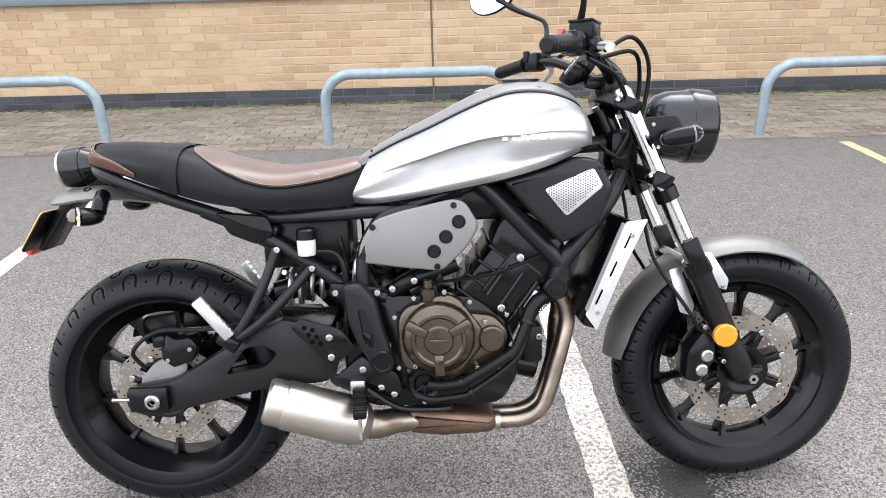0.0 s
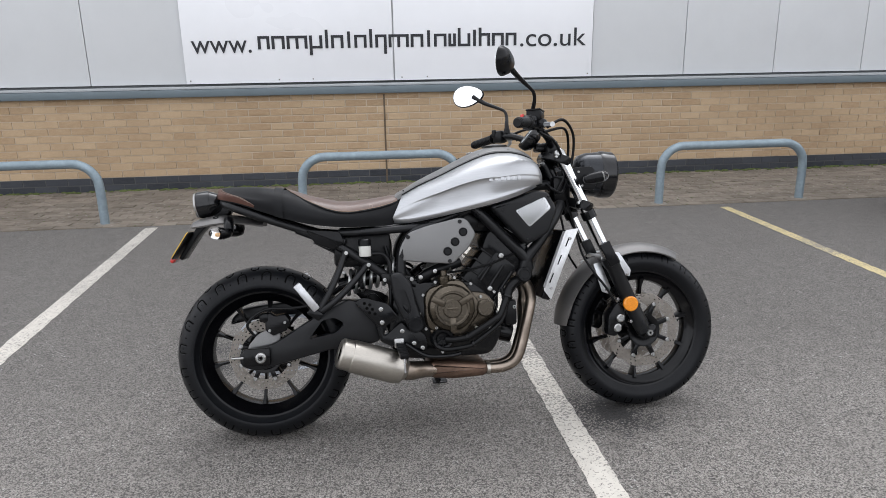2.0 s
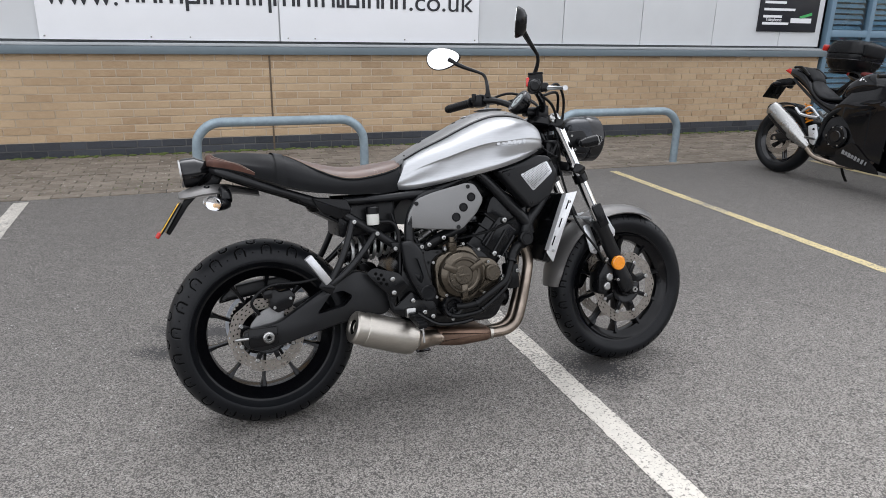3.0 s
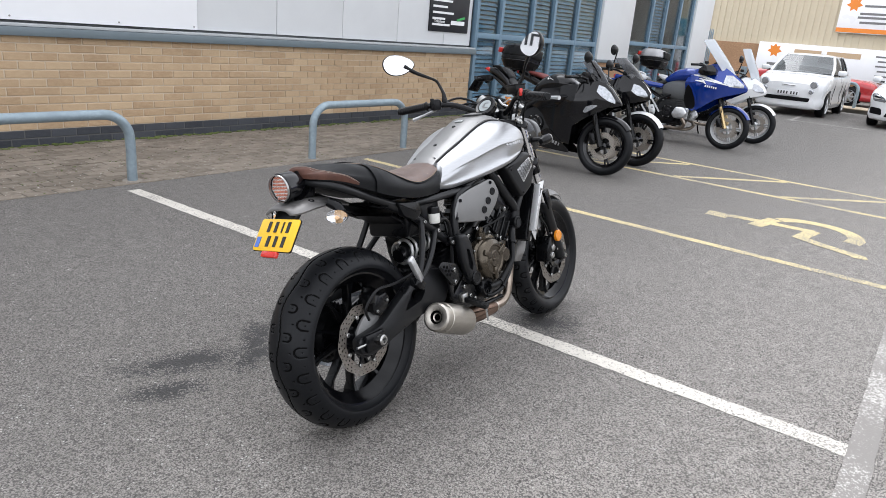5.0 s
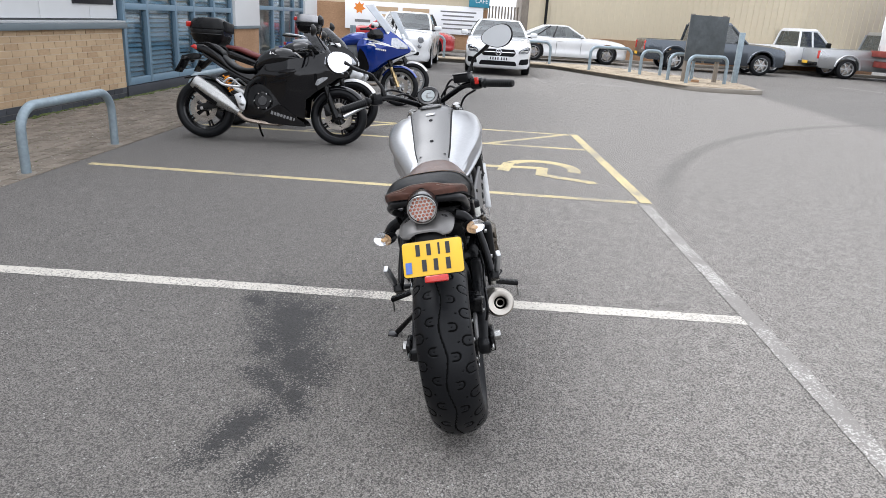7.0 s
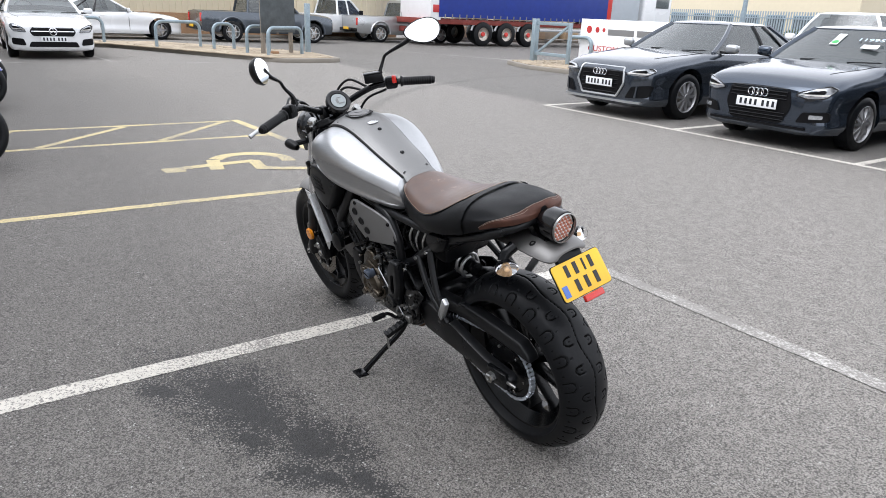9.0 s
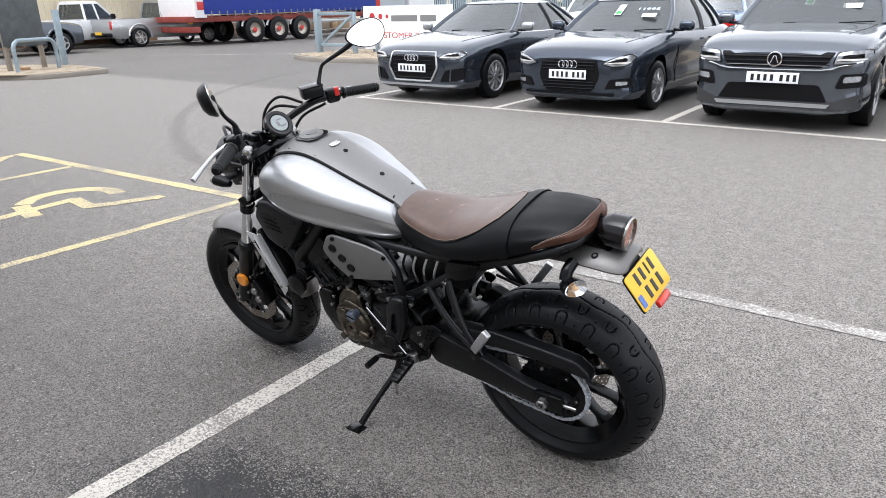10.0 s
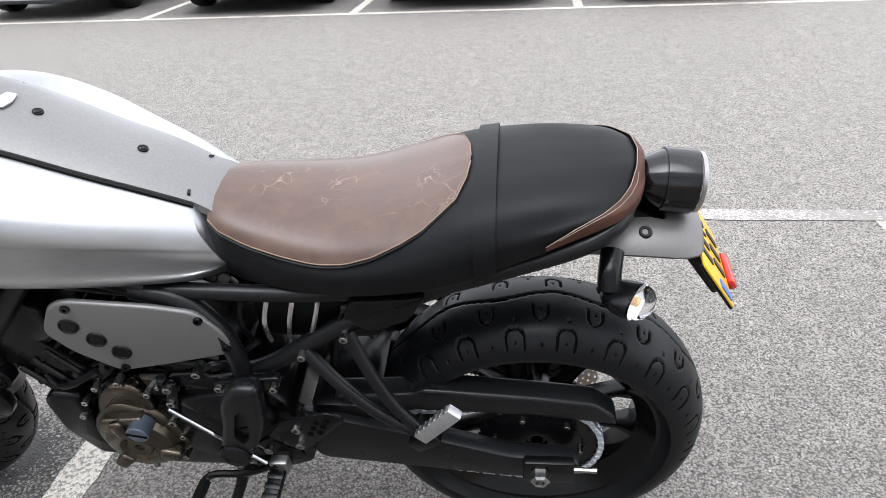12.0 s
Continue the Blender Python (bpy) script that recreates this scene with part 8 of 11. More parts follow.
    def nose_x(y, z=None):
        for d in [i * 0.01 for i in range(60)]:
            t = lerp_table(T, d)
            if t[1] * 0.985 >= abs(y) and (z is None or t[3] >= z - 0.02):
                if d == 0:
                    return hl
                lo, hi = d - 0.01, d
                for _ in range(4):
                    md = (lo + hi) / 2
                    t = lerp_table(T, md)
                    if t[1] * 0.985 >= abs(y) and (z is None or t[3] >= z - 0.02):
                        hi = md
                    else:
                        lo = md
                return hl - hi
        return hl - 0.6

    def tail_x(y):
        for d in [i * 0.01 for i in range(60)]:
            if lerp_table(T, L - d)[1] * 0.985 >= abs(y):
                return -(hl - d)
        return -hl + 0.5

    def front(nm, outline, depth, mat, out=0.012, parent=None, label="", bev=0.004, fine=True):
        pts = []
        for i, p in enumerate(outline):
            q = outline[(i + 1) % len(outline)]
            n = max(1, int(abs(q[0] - p[0]) / 0.06)) if fine else 1
            pts += [(p[0] + (q[0] - p[0]) * k / n, p[1] + (q[1] - p[1]) * k / n) for k in range(n)]
        bm = bm_prism(pts, -depth, out, 0, "yz")
        if fine:
            for ax in (1, 2):
                lo, hi = min(p[ax - 1] for p in outline), max(p[ax - 1] for p in outline)
                for k in range(math.floor(lo / 0.05), math.ceil(hi / 0.05) + 1):
                    co = Vector((0, k * 0.05, 0)) if ax == 1 else Vector((0, 0, k * 0.05))
                    bmesh.ops.bisect_plane(bm, geom=bm.verts[:] + bm.edges[:] + bm.faces[:], plane_co=co, plane_no=(0, ax == 1, ax == 2))
        bmesh.ops.triangulate(bm, faces=[f for f in bm.faces if len(f.verts) > 4])
        for v in bm.verts:
            v.co.x += nose_x(v.co.y, v.co.z)
        return part(nm, bm, mat, parent or ob, label, 25)

    def both(nm, outline, depth, mat, out=0.012, parent=None, label=""):
        front(nm, outline, depth, mat, out, parent, label)
        return front(nm, [(-y, z) for y, z in reversed(outline)], depth, mat, out, parent, label)
    S["front"], S["both"], S["nose_x"], S["tail_x"], S["fx"], S["rx"], S["W2"], S["hl"] = front, both, nose_x, tail_x, fx, rx, W, hl
    # doors, handles, mirrors
    for sd in (-1, 1):
        def wy(x, z):
            t = lerp_table(T, hl - x)
            return sd * (t[1] * 0.99)
        for xa in (gx0 - 0.32, (rx0 + rx1) / 2 + 0.02, rx + 0.32):
            part("door_gap", bm_tube([(xa, wy(xa, 0) * 1.002, S["clear"] + 0.14), (xa, wy(xa, 0) * 0.985, S["clear"] + 0.3), (xa, wy(xa, 0) * 1.012, S["belt"] - 0.2), (xa - 0.02, wy(xa, 0) * 0.955, S["belt"] + 0.0)], 0.006, 5, 3), "grille", ob)
        for xa in ((rx0 + rx1) / 2 + 0.14, rx + 0.42):
            part("door_handle", bm_box((xa, wy(xa, 0) * 1.012, S["belt"] - 0.12), (0.19, 0.03, 0.026), 0.008), paint, ob)
        mm = S.get("mirror", paint)
        mir = part("door_mirror", bm_box((gx0 - 0.33, sd * (W + 0.085), S["belt"] + 0.09), (0.1, 0.2, 0.13), 0.045, segs=3), mm, ob)
        part("mirror_arm", bm_box((gx0 - 0.33, sd * (W - 0.02), S["belt"] + 0.035), (0.06, 0.14, 0.04), 0.012), "gloss_black", mir)
        part("mirror_glass", bm_box((gx0 - 0.382, sd * (W + 0.09), S["belt"] + 0.09), (0.006, 0.16, 0.1), 0.002), "mirror", mir)
    # wipers
    for sy in (-0.25, 0.35):
        part("wiper", bm_tube([(gx0 - 0.02, sy, S["belt"] + 0.035), (gx0 - 0.12, sy + 0.35, S["belt"] + 0.05)], 0.008, 5, 1), "rubber", ob)
    return ob, S


def number_plate(ob, S, z, w=0.52, h=0.112, rear=False, yellow=False, y=0.0):
    x = S["tail_x"](w / 2) - 0.02 if rear else S["nose_x"](w / 2 + abs(y)) + 0.045
    p = part("number_plate", bm_box((x, y, z), (0.016, w, h), 0.004), "plate_yellow" if yellow else "plate_white", ob, ("yellow" if yellow else "white") + " number plate with dark bars")
    sgn = -1 if rear else 1
    for k in range(7):
        yy = -w * 0.42 + k * w * 0.125 + (0.03 if k > 3 else 0)
        part("bar", bm_box((x + sgn * 0.009, y + yy + 0.02, z), (0.003, w * 0.06, h * 0.6)), "black_letter", p, smooth=0)
    return p


def slats(ob, S, y0, y1, zs, mat="gloss_black", t=0.012):
    for z in zs:
        n = 9
        pts = [(S["nose_x"](y0 + (y1 - y0) * i / n) + 0.02, y0 + (y1 - y0) * i / n, z) for i in range(n + 1)]
        part("slat", bm_tube(pts, t, 6, 1), mat, ob)


def rings_badge(ob, S, z):
    x = S["nose_x"](0.12) + 0.045
    for k in range(4):
        y = -0.087 + 0.058 * k
        part("badge_ring", bm_tube([(x, y + 0.042 * math.cos(a), z + 0.042 * math.sin(a)) for a in (2 * math.pi * i / 20 for i in range(21))], 0.006, 6, 1), "chrome", ob)


def round_badge(ob, S, z, r):
    x = S["nose_x"](r) + 0.045
    b = part("badge", bm_tube([(x, r * math.cos(a), z + r * math.sin(a)) for a in (2 * math.pi * i / 24 for i in range(25))], r * 0.13, 6, 1), "chrome", ob)
    return x


def price_sheet(ob, S, text):
    gx0 = S["hl"] - S["glass"][0]
    tilt = math.atan2(S["H"] - 0.06 - S["belt"], S["roof"][0] - S["glass"][0])
    m = Matrix.Translation((gx0 - 0.42, 0, S["belt"] + 0.3)) @ Matrix.Rotation(radians(90), 4, "Z") @ Matrix.Rotation(tilt, 4, "X") @ Matrix.Translation((0, 0.02, -0.03))
    words("price_lettering", text, 0.085, m @ Matrix.Translation((0.36, 0.03, 0.0)), "price", ob, width=0.3)
    part("sticker", bm_turn(bm_box((-0.05, 0.02, 0), (0.1, 0.26, 0.003), 0.001), m), "sticker", ob, "white paper windscreen sticker", smooth=0)
    part("sticker_dot", bm_turn(bm_disc((-0.05, -0.05, 0.003), 0.042, 0.003, "z", 18), m), "green", ob)
    part("sticker", bm_turn(bm_box((0.42, -0.12, 0), (0.2, 0.09, 0.003), 0.001), m), "sticker", ob, smooth=0)


def lamp_detail(ob, S, outline):
    """A dark rim round each headlight and a dark projector with a bright eye inside it."""
    cy, cz = sum(p[0] for p in outline) / len(outline), sum(p[1] for p in outline) / len(outline)
    S["both"]("headlight_projector", [(cy + (y - cy) * 0.62, cz + (z - cz) * 0.5) for y, z in outline], 0.01, "grille", 0.017)
    S["both"]("daylight_strip", [(cy + (y - cy) * 0.86, cz + (z - cz) * 0.16 - 0.016) for y, z in outline], 0.01, "lamp_dish", 0.019)
    for sd in (-1, 1):
        part("lamp_rim", bm_tube([(S["nose_x"](y, z) + 0.016, sd * y, z) for y, z in outline + outline[:1]], 0.0075, 5, 1), "gloss_black", ob)


# graphite saloon with a single-frame grille
a3, S = car("car", pose(5.65, -5.0 - 2.23, 0, 0, 0, 90), "graphite grey saloon car with silver mirrors and black grille", "paint_graphite",
            dict(L=4.46, W=1.82, H=1.41, wb=2.63, fo=0.87, r=0.33, belt=0.93, roof=(2.05, 3.25), glass=(1.3, 4.0), nose=0.7, hood=0.96, tail=1.02, rim="rim_grey", mirror="paint_silver", trim="chrome", spokes=10))
F, Bo = S["front"], S["both"]
gr = F("grille", rounded([(-0.34, 0.33), (0.34, 0.33), (0.44, 0.5), (0.39, 0.7), (-0.39, 0.7), (-0.44, 0.5)], 0.03), 0.02, "grille", 0.012, label="black honeycomb grille")
ol = rounded([(-0.345, 0.31), (0.345, 0.31), (0.46, 0.5), (0.41, 0.715), (-0.41, 0.715), (-0.46, 0.5)], 0.03)
part("grille_frame", bm_tube([(S["nose_x"](y, z) + 0.02, y, z) for y, z in ol + ol[:1]], 0.016, 6, 1), "paint_silver", a3, "silver grille surround")
slats(a3, S, -0.36, 0.36, (0.36, 0.42, 0.48, 0.54, 0.6, 0.66), t=0.006)
lampo = rounded([(0.47, 0.63), (0.56, 0.7), (0.83, 0.73), (0.85, 0.68), (0.78, 0.62)], 0.02)
Bo("headlight", lampo, 0.03, "lamp_alloy", 0.014, label="slim wedge-shaped headlight")
Bo("headlight_glass", [(y, z) for y, z in lampo], -0.012, "clear_lens", 0.02)
lamp_detail(a3, S, lampo)
Bo("air_intake", rounded([(0.5, 0.3), (0.82, 0.33), (0.84, 0.5), (0.6, 0.47)], 0.03), 0.02, "grille", 0.012)
Bo("intake_blade", [(0.66, 0.32), (0.69, 0.32), (0.7, 0.48), (0.68, 0.48)], 0.01, "paint_graphite", 0.03)
F("splitter", [(-0.75, 0.235), (0.75, 0.235), (0.75, 0.265), (-0.75, 0.265)], 0.02, "paint_silver", 0.03)
number_plate(a3, S, 0.49)
rings_badge(a3, S, 0.635)

# slate hatchback with a black slatted grille
a1, S = car("car", pose(3.08, -5.0 - 1.99, 0, 0, 0, 90), "dark slate blue five-door hatchback with a price on its windscreen", "paint_grey_blue",
            dict(L=3.97, W=1.75, H=1.42, wb=2.47, fo=0.83, r=0.315, belt=0.95, roof=(1.85, 3.4), glass=(1.15, 3.86), nose=0.72, hood=0.98, tail=0.98, rim="rim_grey", spokes=10, roofw=0.58))
F, Bo = S["front"], S["both"]
F("grille", rounded([(-0.33, 0.29), (0.33, 0.29), (0.42, 0.48), (0.37, 0.715), (-0.37, 0.715), (-0.42, 0.48)], 0.05), 0.02, "grille", 0.012, label="glossy black slatted grille")
slats(a1, S, -0.36, 0.36, (0.33, 0.37, 0.41, 0.57, 0.61, 0.65, 0.685), t=0.008)
lampo = rounded([(0.45, 0.63), (0.5, 0.67), (0.78, 0.76), (0.82, 0.72), (0.76, 0.62), (0.6, 0.6)], 0.03)
Bo("headlight", lampo, 0.03, "lamp_alloy", 0.014, label="clear angled headlight")
Bo("headlight_glass", lampo, -0.012, "clear_lens", 0.02)
lamp_detail(a1, S, lampo)
Bo("air_intake", rounded([(0.5, 0.33), (0.8, 0.36), (0.8, 0.47), (0.56, 0.45)], 0.03), 0.02, "grille", 0.012)
Bo("fog_lamp", rounded([(0.64, 0.38), (0.76, 0.39), (0.76, 0.43), (0.64, 0.43)], 0.01), 0.01, "lamp_alloy", 0.018)
F("splitter", [(-0.62, 0.25), (0.62, 0.25), (0.62, 0.28), (-0.62, 0.28)], 0.02, "grille", 0.025)
number_plate(a1, S, 0.5)
rings_badge(a1, S, 0.625)
price_sheet(a1, S, "11995")

# grey compact SUV
tr, S = car("car", pose(0.65, -4.98 - 2.12, 0, 0, 0, 90), "mid grey compact SUV with a price on its windscreen", "paint_mid_grey",
            dict(L=4.23, W=1.82, H=1.57, wb=2.59, fo=0.84, r=0.34, belt=1.04, roof=(1.95, 3.6), glass=(1.25, 4.1), nose=0.84, hood=1.08, tail=1.06, clear=0.2, rim="rim_grey", spokes=5, roofw=0.6))
F, Bo = S["front"], S["both"]
F("grille", rounded([(-0.5, 0.72), (-0.44, 0.67), (0.44, 0.67), (0.5, 0.72), (0.56, 0.83), (-0.56, 0.83)], 0.02), 0.02, "grille", 0.014, label="black honeycomb grille with chrome strip")
slats(tr, S, -0.52, 0.52, (0.7, 0.74, 0.785), t=0.008)
part("grille_strip", bm_tube([(S["nose_x"](y, 0.66) + 0.022, y, z) for y, z in ((-0.8, 0.74), (-0.6, 0.69), (-0.46, 0.655), (0, 0.65), (0.46, 0.655), (0.6, 0.69), (0.8, 0.74))], 0.01, 6, 2), "chrome", tr, "thin chrome strip")
lampo = rounded([(0.55, 0.71), (0.58, 0.83), (0.86, 0.86), (0.87, 0.76), (0.72, 0.72)], 0.02)
Bo("headlight", lampo, 0.03, "lamp_alloy", 0.014, label="clear rectangular headlight")
Bo("headlight_glass", lampo, -0.012, "clear_lens", 0.02)
lamp_detail(tr, S, lampo)
Bo("fog_lamp", rounded([(0.66, 0.53), (0.81, 0.545), (0.81, 0.6), (0.67, 0.592)], 0.02), 0.02, "lamp_alloy", 0.026)
Bo("lamp_bezel", rounded([(0.6, 0.47), (0.85, 0.49), (0.85, 0.625), (0.64, 0.615)], 0.03), 0.02, "grille", 0.016)
F("air_intake", rounded([(-0.55, 0.33), (0.55, 0.33), (0.45, 0.5), (-0.45, 0.5)], 0.03), 0.02, "grille", 0.014)
F("bumper_cladding", [(-0.84, 0.26), (0.84, 0.26), (0.84, 0.42), (0.6, 0.34), (-0.6, 0.34), (-0.84, 0.42)], 0.02, "cabin", 0.01)
F("skid_plate", [(-0.55, 0.27), (0.55, 0.27), (0.58, 0.31), (-0.58, 0.31)], 0.02, "paint_silver", 0.03)
number_plate(tr, S, 0.565)
round_badge(tr, S, 0.755, 0.07)
part("badge_mark", bm_disc((S["nose_x"](0.07) + 0.038, 0, 0.755), 0.062, 0.01, "x", 24), "grille", tr)
for sd in (-1, 1):
    part("badge_bar", bm_box((S["nose_x"](0.07) + 0.046, sd * 0.022, 0.755), (0.006, 0.012, 0.085), 0.002, rot=(sd * 22, 0, 0)), "chrome", tr)
price_sheet(tr, S, "17995")

# white saloon at the end of the row
cc_, S = car("car", pose(-1.78, -5.0 - 2.35, 0, 0, 0, 90), "white saloon car with a chrome slatted grille", "paint_white",
             dict(L=4.69, W=1.82, H=1.44, wb=2.84, fo=0.8, r=0.335, belt=0.94, roof=(2.2, 3.5), glass=(1.45, 4.2), nose=0.79, hood=1.0, tail=1.0, rim="rim_silver", spokes=10, trim="chrome"))
F, Bo = S["front"], S["both"]
F("grille", rounded([(-0.43, 0.51), (0.43, 0.51), (0.5, 0.63), (0.45, 0.755), (-0.45, 0.755), (-0.5, 0.63)], 0.03), 0.02, "grille", 0.014, label="black grille with silver bars")
slats(cc_, S, -0.46, 0.46, (0.6, 0.67), "paint_silver", 0.011)
lampo = rounded([(0.55, 0.62), (0.57, 0.68), (0.76, 0.79), (0.85, 0.79), (0.84, 0.7), (0.72, 0.62)], 0.03)
Bo("headlight", lampo, 0.03, "grille", 0.024, label="dark swept headlight")
Bo("headlight_projector", rounded([(0.62, 0.65), (0.73, 0.67), (0.73, 0.72), (0.64, 0.7)], 0.02), 0.01, "lamp_alloy", 0.03)
Bo("headlight_glass", lampo, -0.026, "clear_lens", 0.036)
F("air_intake", rounded([(-0.48, 0.33), (0.48, 0.33), (0.42, 0.45), (-0.42, 0.45)], 0.03), 0.02, "grille", 0.014)
Bo("air_intake", rounded([(0.55, 0.33), (0.8, 0.36), (0.78, 0.46), (0.58, 0.44)], 0.04), 0.02, "grille", 0.02)
part("bumper_strip", bm_tube([(S["nose_x"](y, 0.28) + 0.02, y, 0.27) for y in (-0.7, -0.5, -0.25, 0, 0.25, 0.5, 0.7)], 0.008, 6, 2), "paint_silver", cc_)
number_plate(cc_, S, 0.44)
x = round_badge(cc_, S, 0.625, 0.085)
for k in range(3):
    part("badge_spoke", bm_turn(bm_box((0, 0, 0.04), (0.01, 0.016, 0.08), 0.003), Matrix.Translation((x, 0, 0.625)) @ Matrix.Rotation(radians(120 * k), 4, "X")), "chrome", cc_)

# cars across the yard, facing this way
fiat, S = car("car", pose(16.85 + 1.77, 3.8, 0, 0, 0, 180), "small rounded white city car", "paint_white",
              dict(L=3.55, W=1.63, H=1.49, wb=2.3, fo=0.7, r=0.29, belt=0.98, roof=(1.55, 2.9), glass=(0.85, 3.45), nose=0.8, hood=1.02, tail=1.0, rim="rim_silver", spokes=7, roofw=0.58))
F, Bo = S["front"], S["both"]
for sd in (-1, 1):
    for yy, zz, rr in ((0.55, 0.77, 0.085), (0.52, 0.6, 0.055)):
        part("headlight", bm_disc((S["nose_x"](yy) - 0.0, sd * yy, zz), rr, 0.1, "x", 20, 0.02), "lamp_alloy", fiat, "round headlight")
F("air_intake", rounded([(-0.5, 0.36), (0.5, 0.36), (0.52, 0.45), (-0.52, 0.45)], 0.03), 0.02, "grille", 0.014)
number_plate(fiat, S, 0.54)
part("badge_bar", bm_box((S["nose_x"](0.2) + 0.03, 0, 0.72), (0.02, 0.3, 0.025), 0.006), "chrome", fiat)

cla, S = car("car", pose(16.3 + 2.31, 1.15, 0, 0, 0, 180), "white low saloon with a black studded grille", "paint_white",
             dict(L=4.63, W=1.78, H=1.43, wb=2.7, fo=0.89, r=0.33, belt=0.94, roof=(2.15, 3.3), glass=(1.35, 4.2), nose=0.72, hood=0.96, tail=1.0, rim="rim_grey", spokes=10))
F, Bo = S["front"], S["both"]
F("grille", rounded([(-0.4, 0.5), (0.4, 0.5), (0.46, 0.6), (0.38, 0.7), (-0.38, 0.7), (-0.46, 0.6)], 0.04), 0.02, "grille", 0.014)
slats(cla, S, -0.42, 0.42, (0.6,), "chrome", 0.014)
lampo = rounded([(0.52, 0.58), (0.56, 0.66), (0.76, 0.76), (0.82, 0.72), (0.76, 0.6)], 0.03)
Bo("headlight", lampo, 0.03, "lamp_alloy", 0.014)
lamp_detail(cla, S, lampo)
F("air_intake", rounded([(-0.5, 0.27), (0.5, 0.27), (0.45, 0.38), (-0.45, 0.38)], 0.03), 0.02, "grille", 0.014)
Bo("air_intake", rounded([(0.54, 0.3), (0.8, 0.32), (0.8, 0.46), (0.58, 0.44)], 0.04), 0.02, "grille", 0.014)
number_plate(cla, S, 0.44)
x = round_badge(cla, S, 0.6, 0.075)
for k in range(3):
    part("badge_spoke", bm_turn(bm_box((0, 0, 0.035), (0.01, 0.014, 0.07), 0.003), Matrix.Translation((x, 0, 0.6)) @ Matrix.Rotation(radians(120 * k), 4, "X")), "chrome", cla)
bmw, S = car("car", pose(26.3, -1.6, 0, 0, 0, -90), "white two-door coupe with dark alloy wheels", "paint_white",
             dict(L=4.64, W=1.82, H=1.37, wb=2.81, fo=0.8, r=0.335, belt=0.9, roof=(2.25, 3.3), glass=(1.5, 4.25), nose=0.68, hood=0.93, tail=0.98, rim="rim_grey", spokes=5), group="far cars")
Bo = S["both"]
Bo("headlight", rounded([(0.4, 0.6), (0.78, 0.68), (0.82, 0.62), (0.42, 0.54)], 0.02), 0.03, "lamp_alloy", 0.014)
red, S = car("car", pose(25.2, 4.7, 0, 0, 0, -90), "red hatchback parked beyond the kerb", "paint_red",
             dict(L=3.9, W=1.7, H=1.3, wb=2.45, fo=0.8, r=0.31, belt=0.85, roof=(1.9, 2.9), glass=(1.3, 3.4), nose=0.66, hood=0.88, tail=0.92, rim="rim_silver", spokes=7), group="far cars")
# second row seen between and over the first
for px, py, tn, lab, pt, dims in ((5.6, -13.2, 90, "tall white estate car standing beyond the verge", "paint_white", dict(L=4.7, W=1.92, H=1.7, wb=2.85, fo=0.9, r=0.36, belt=1.1, roof=(0.62, 3.1), glass=(0.3, 3.7), nose=1.0, hood=1.1, tail=1.05, rim="rim_silver")),
                                  (3.5, -13.25, 90, "pale blue SUV standing beyond the verge", "paint_pale_blue", dict(L=4.6, W=1.88, H=1.68, wb=2.7, fo=0.9, r=0.36, belt=1.08, roof=(0.62, 3.0), glass=(0.3, 3.6), nose=0.98, hood=1.08, tail=1.05, rim="rim_silver")),
                                  (-2.3, -13.2, 90, "dark slate SUV standing beyond the verge", "paint_slate", dict(L=4.5, W=1.85, H=1.62, wb=2.7, fo=0.9, r=0.36, belt=1.05, roof=(0.62, 3.0), glass=(0.3, 3.6), nose=0.95, hood=1.05, tail=1.0))):
    o, S = car("car", pose(px, py, 0, 0, 0, tn), lab, pt, dims, group="second row cars")
    for sd in (-1, 1):
        part("tail_lamp", bm_box((S["nose_x"](0.6) + 0.0, sd * 0.68, 0.92), (0.12, 0.22, 0.16), 0.03), "red_lens", o)
    number_plate(o, S, 0.72, yellow=True)
# ---- other motorcycles in the bays ----
M["paint_black"] = surf("paint_black", (0.004, 0.004, 0.005), 0.08, grain=300, var=0.1, coat=0.0, spec=0.42, rvar=0.04)
M["paint_blue"] = surf("paint_blue", (0.003, 0.03, 0.24), 0.14, 0.25, grain=400, var=0.08, coat=0.6, spec=0.5)
M["smoke_screen"] = glass("smoke_screen", (0.12, 0.13, 0.15), 0.06)
M["seat_red"] = surf("dark_red_seat", (0.14, 0.025, 0.022), 0.6, var=0.15)
M["screen"] = glass("tinted_screen", (0.72, 0.76, 0.8), 0.12)
for _n in M["screen"].node_tree.nodes:
    if _n.type == "BSDF_PRINCIPLED":
        _n.inputs["Transmission Weight"].default_value = 0.6
M["white_stripe"] = surf("white_stripe", (0.7, 0.7, 0.7), 0.4)


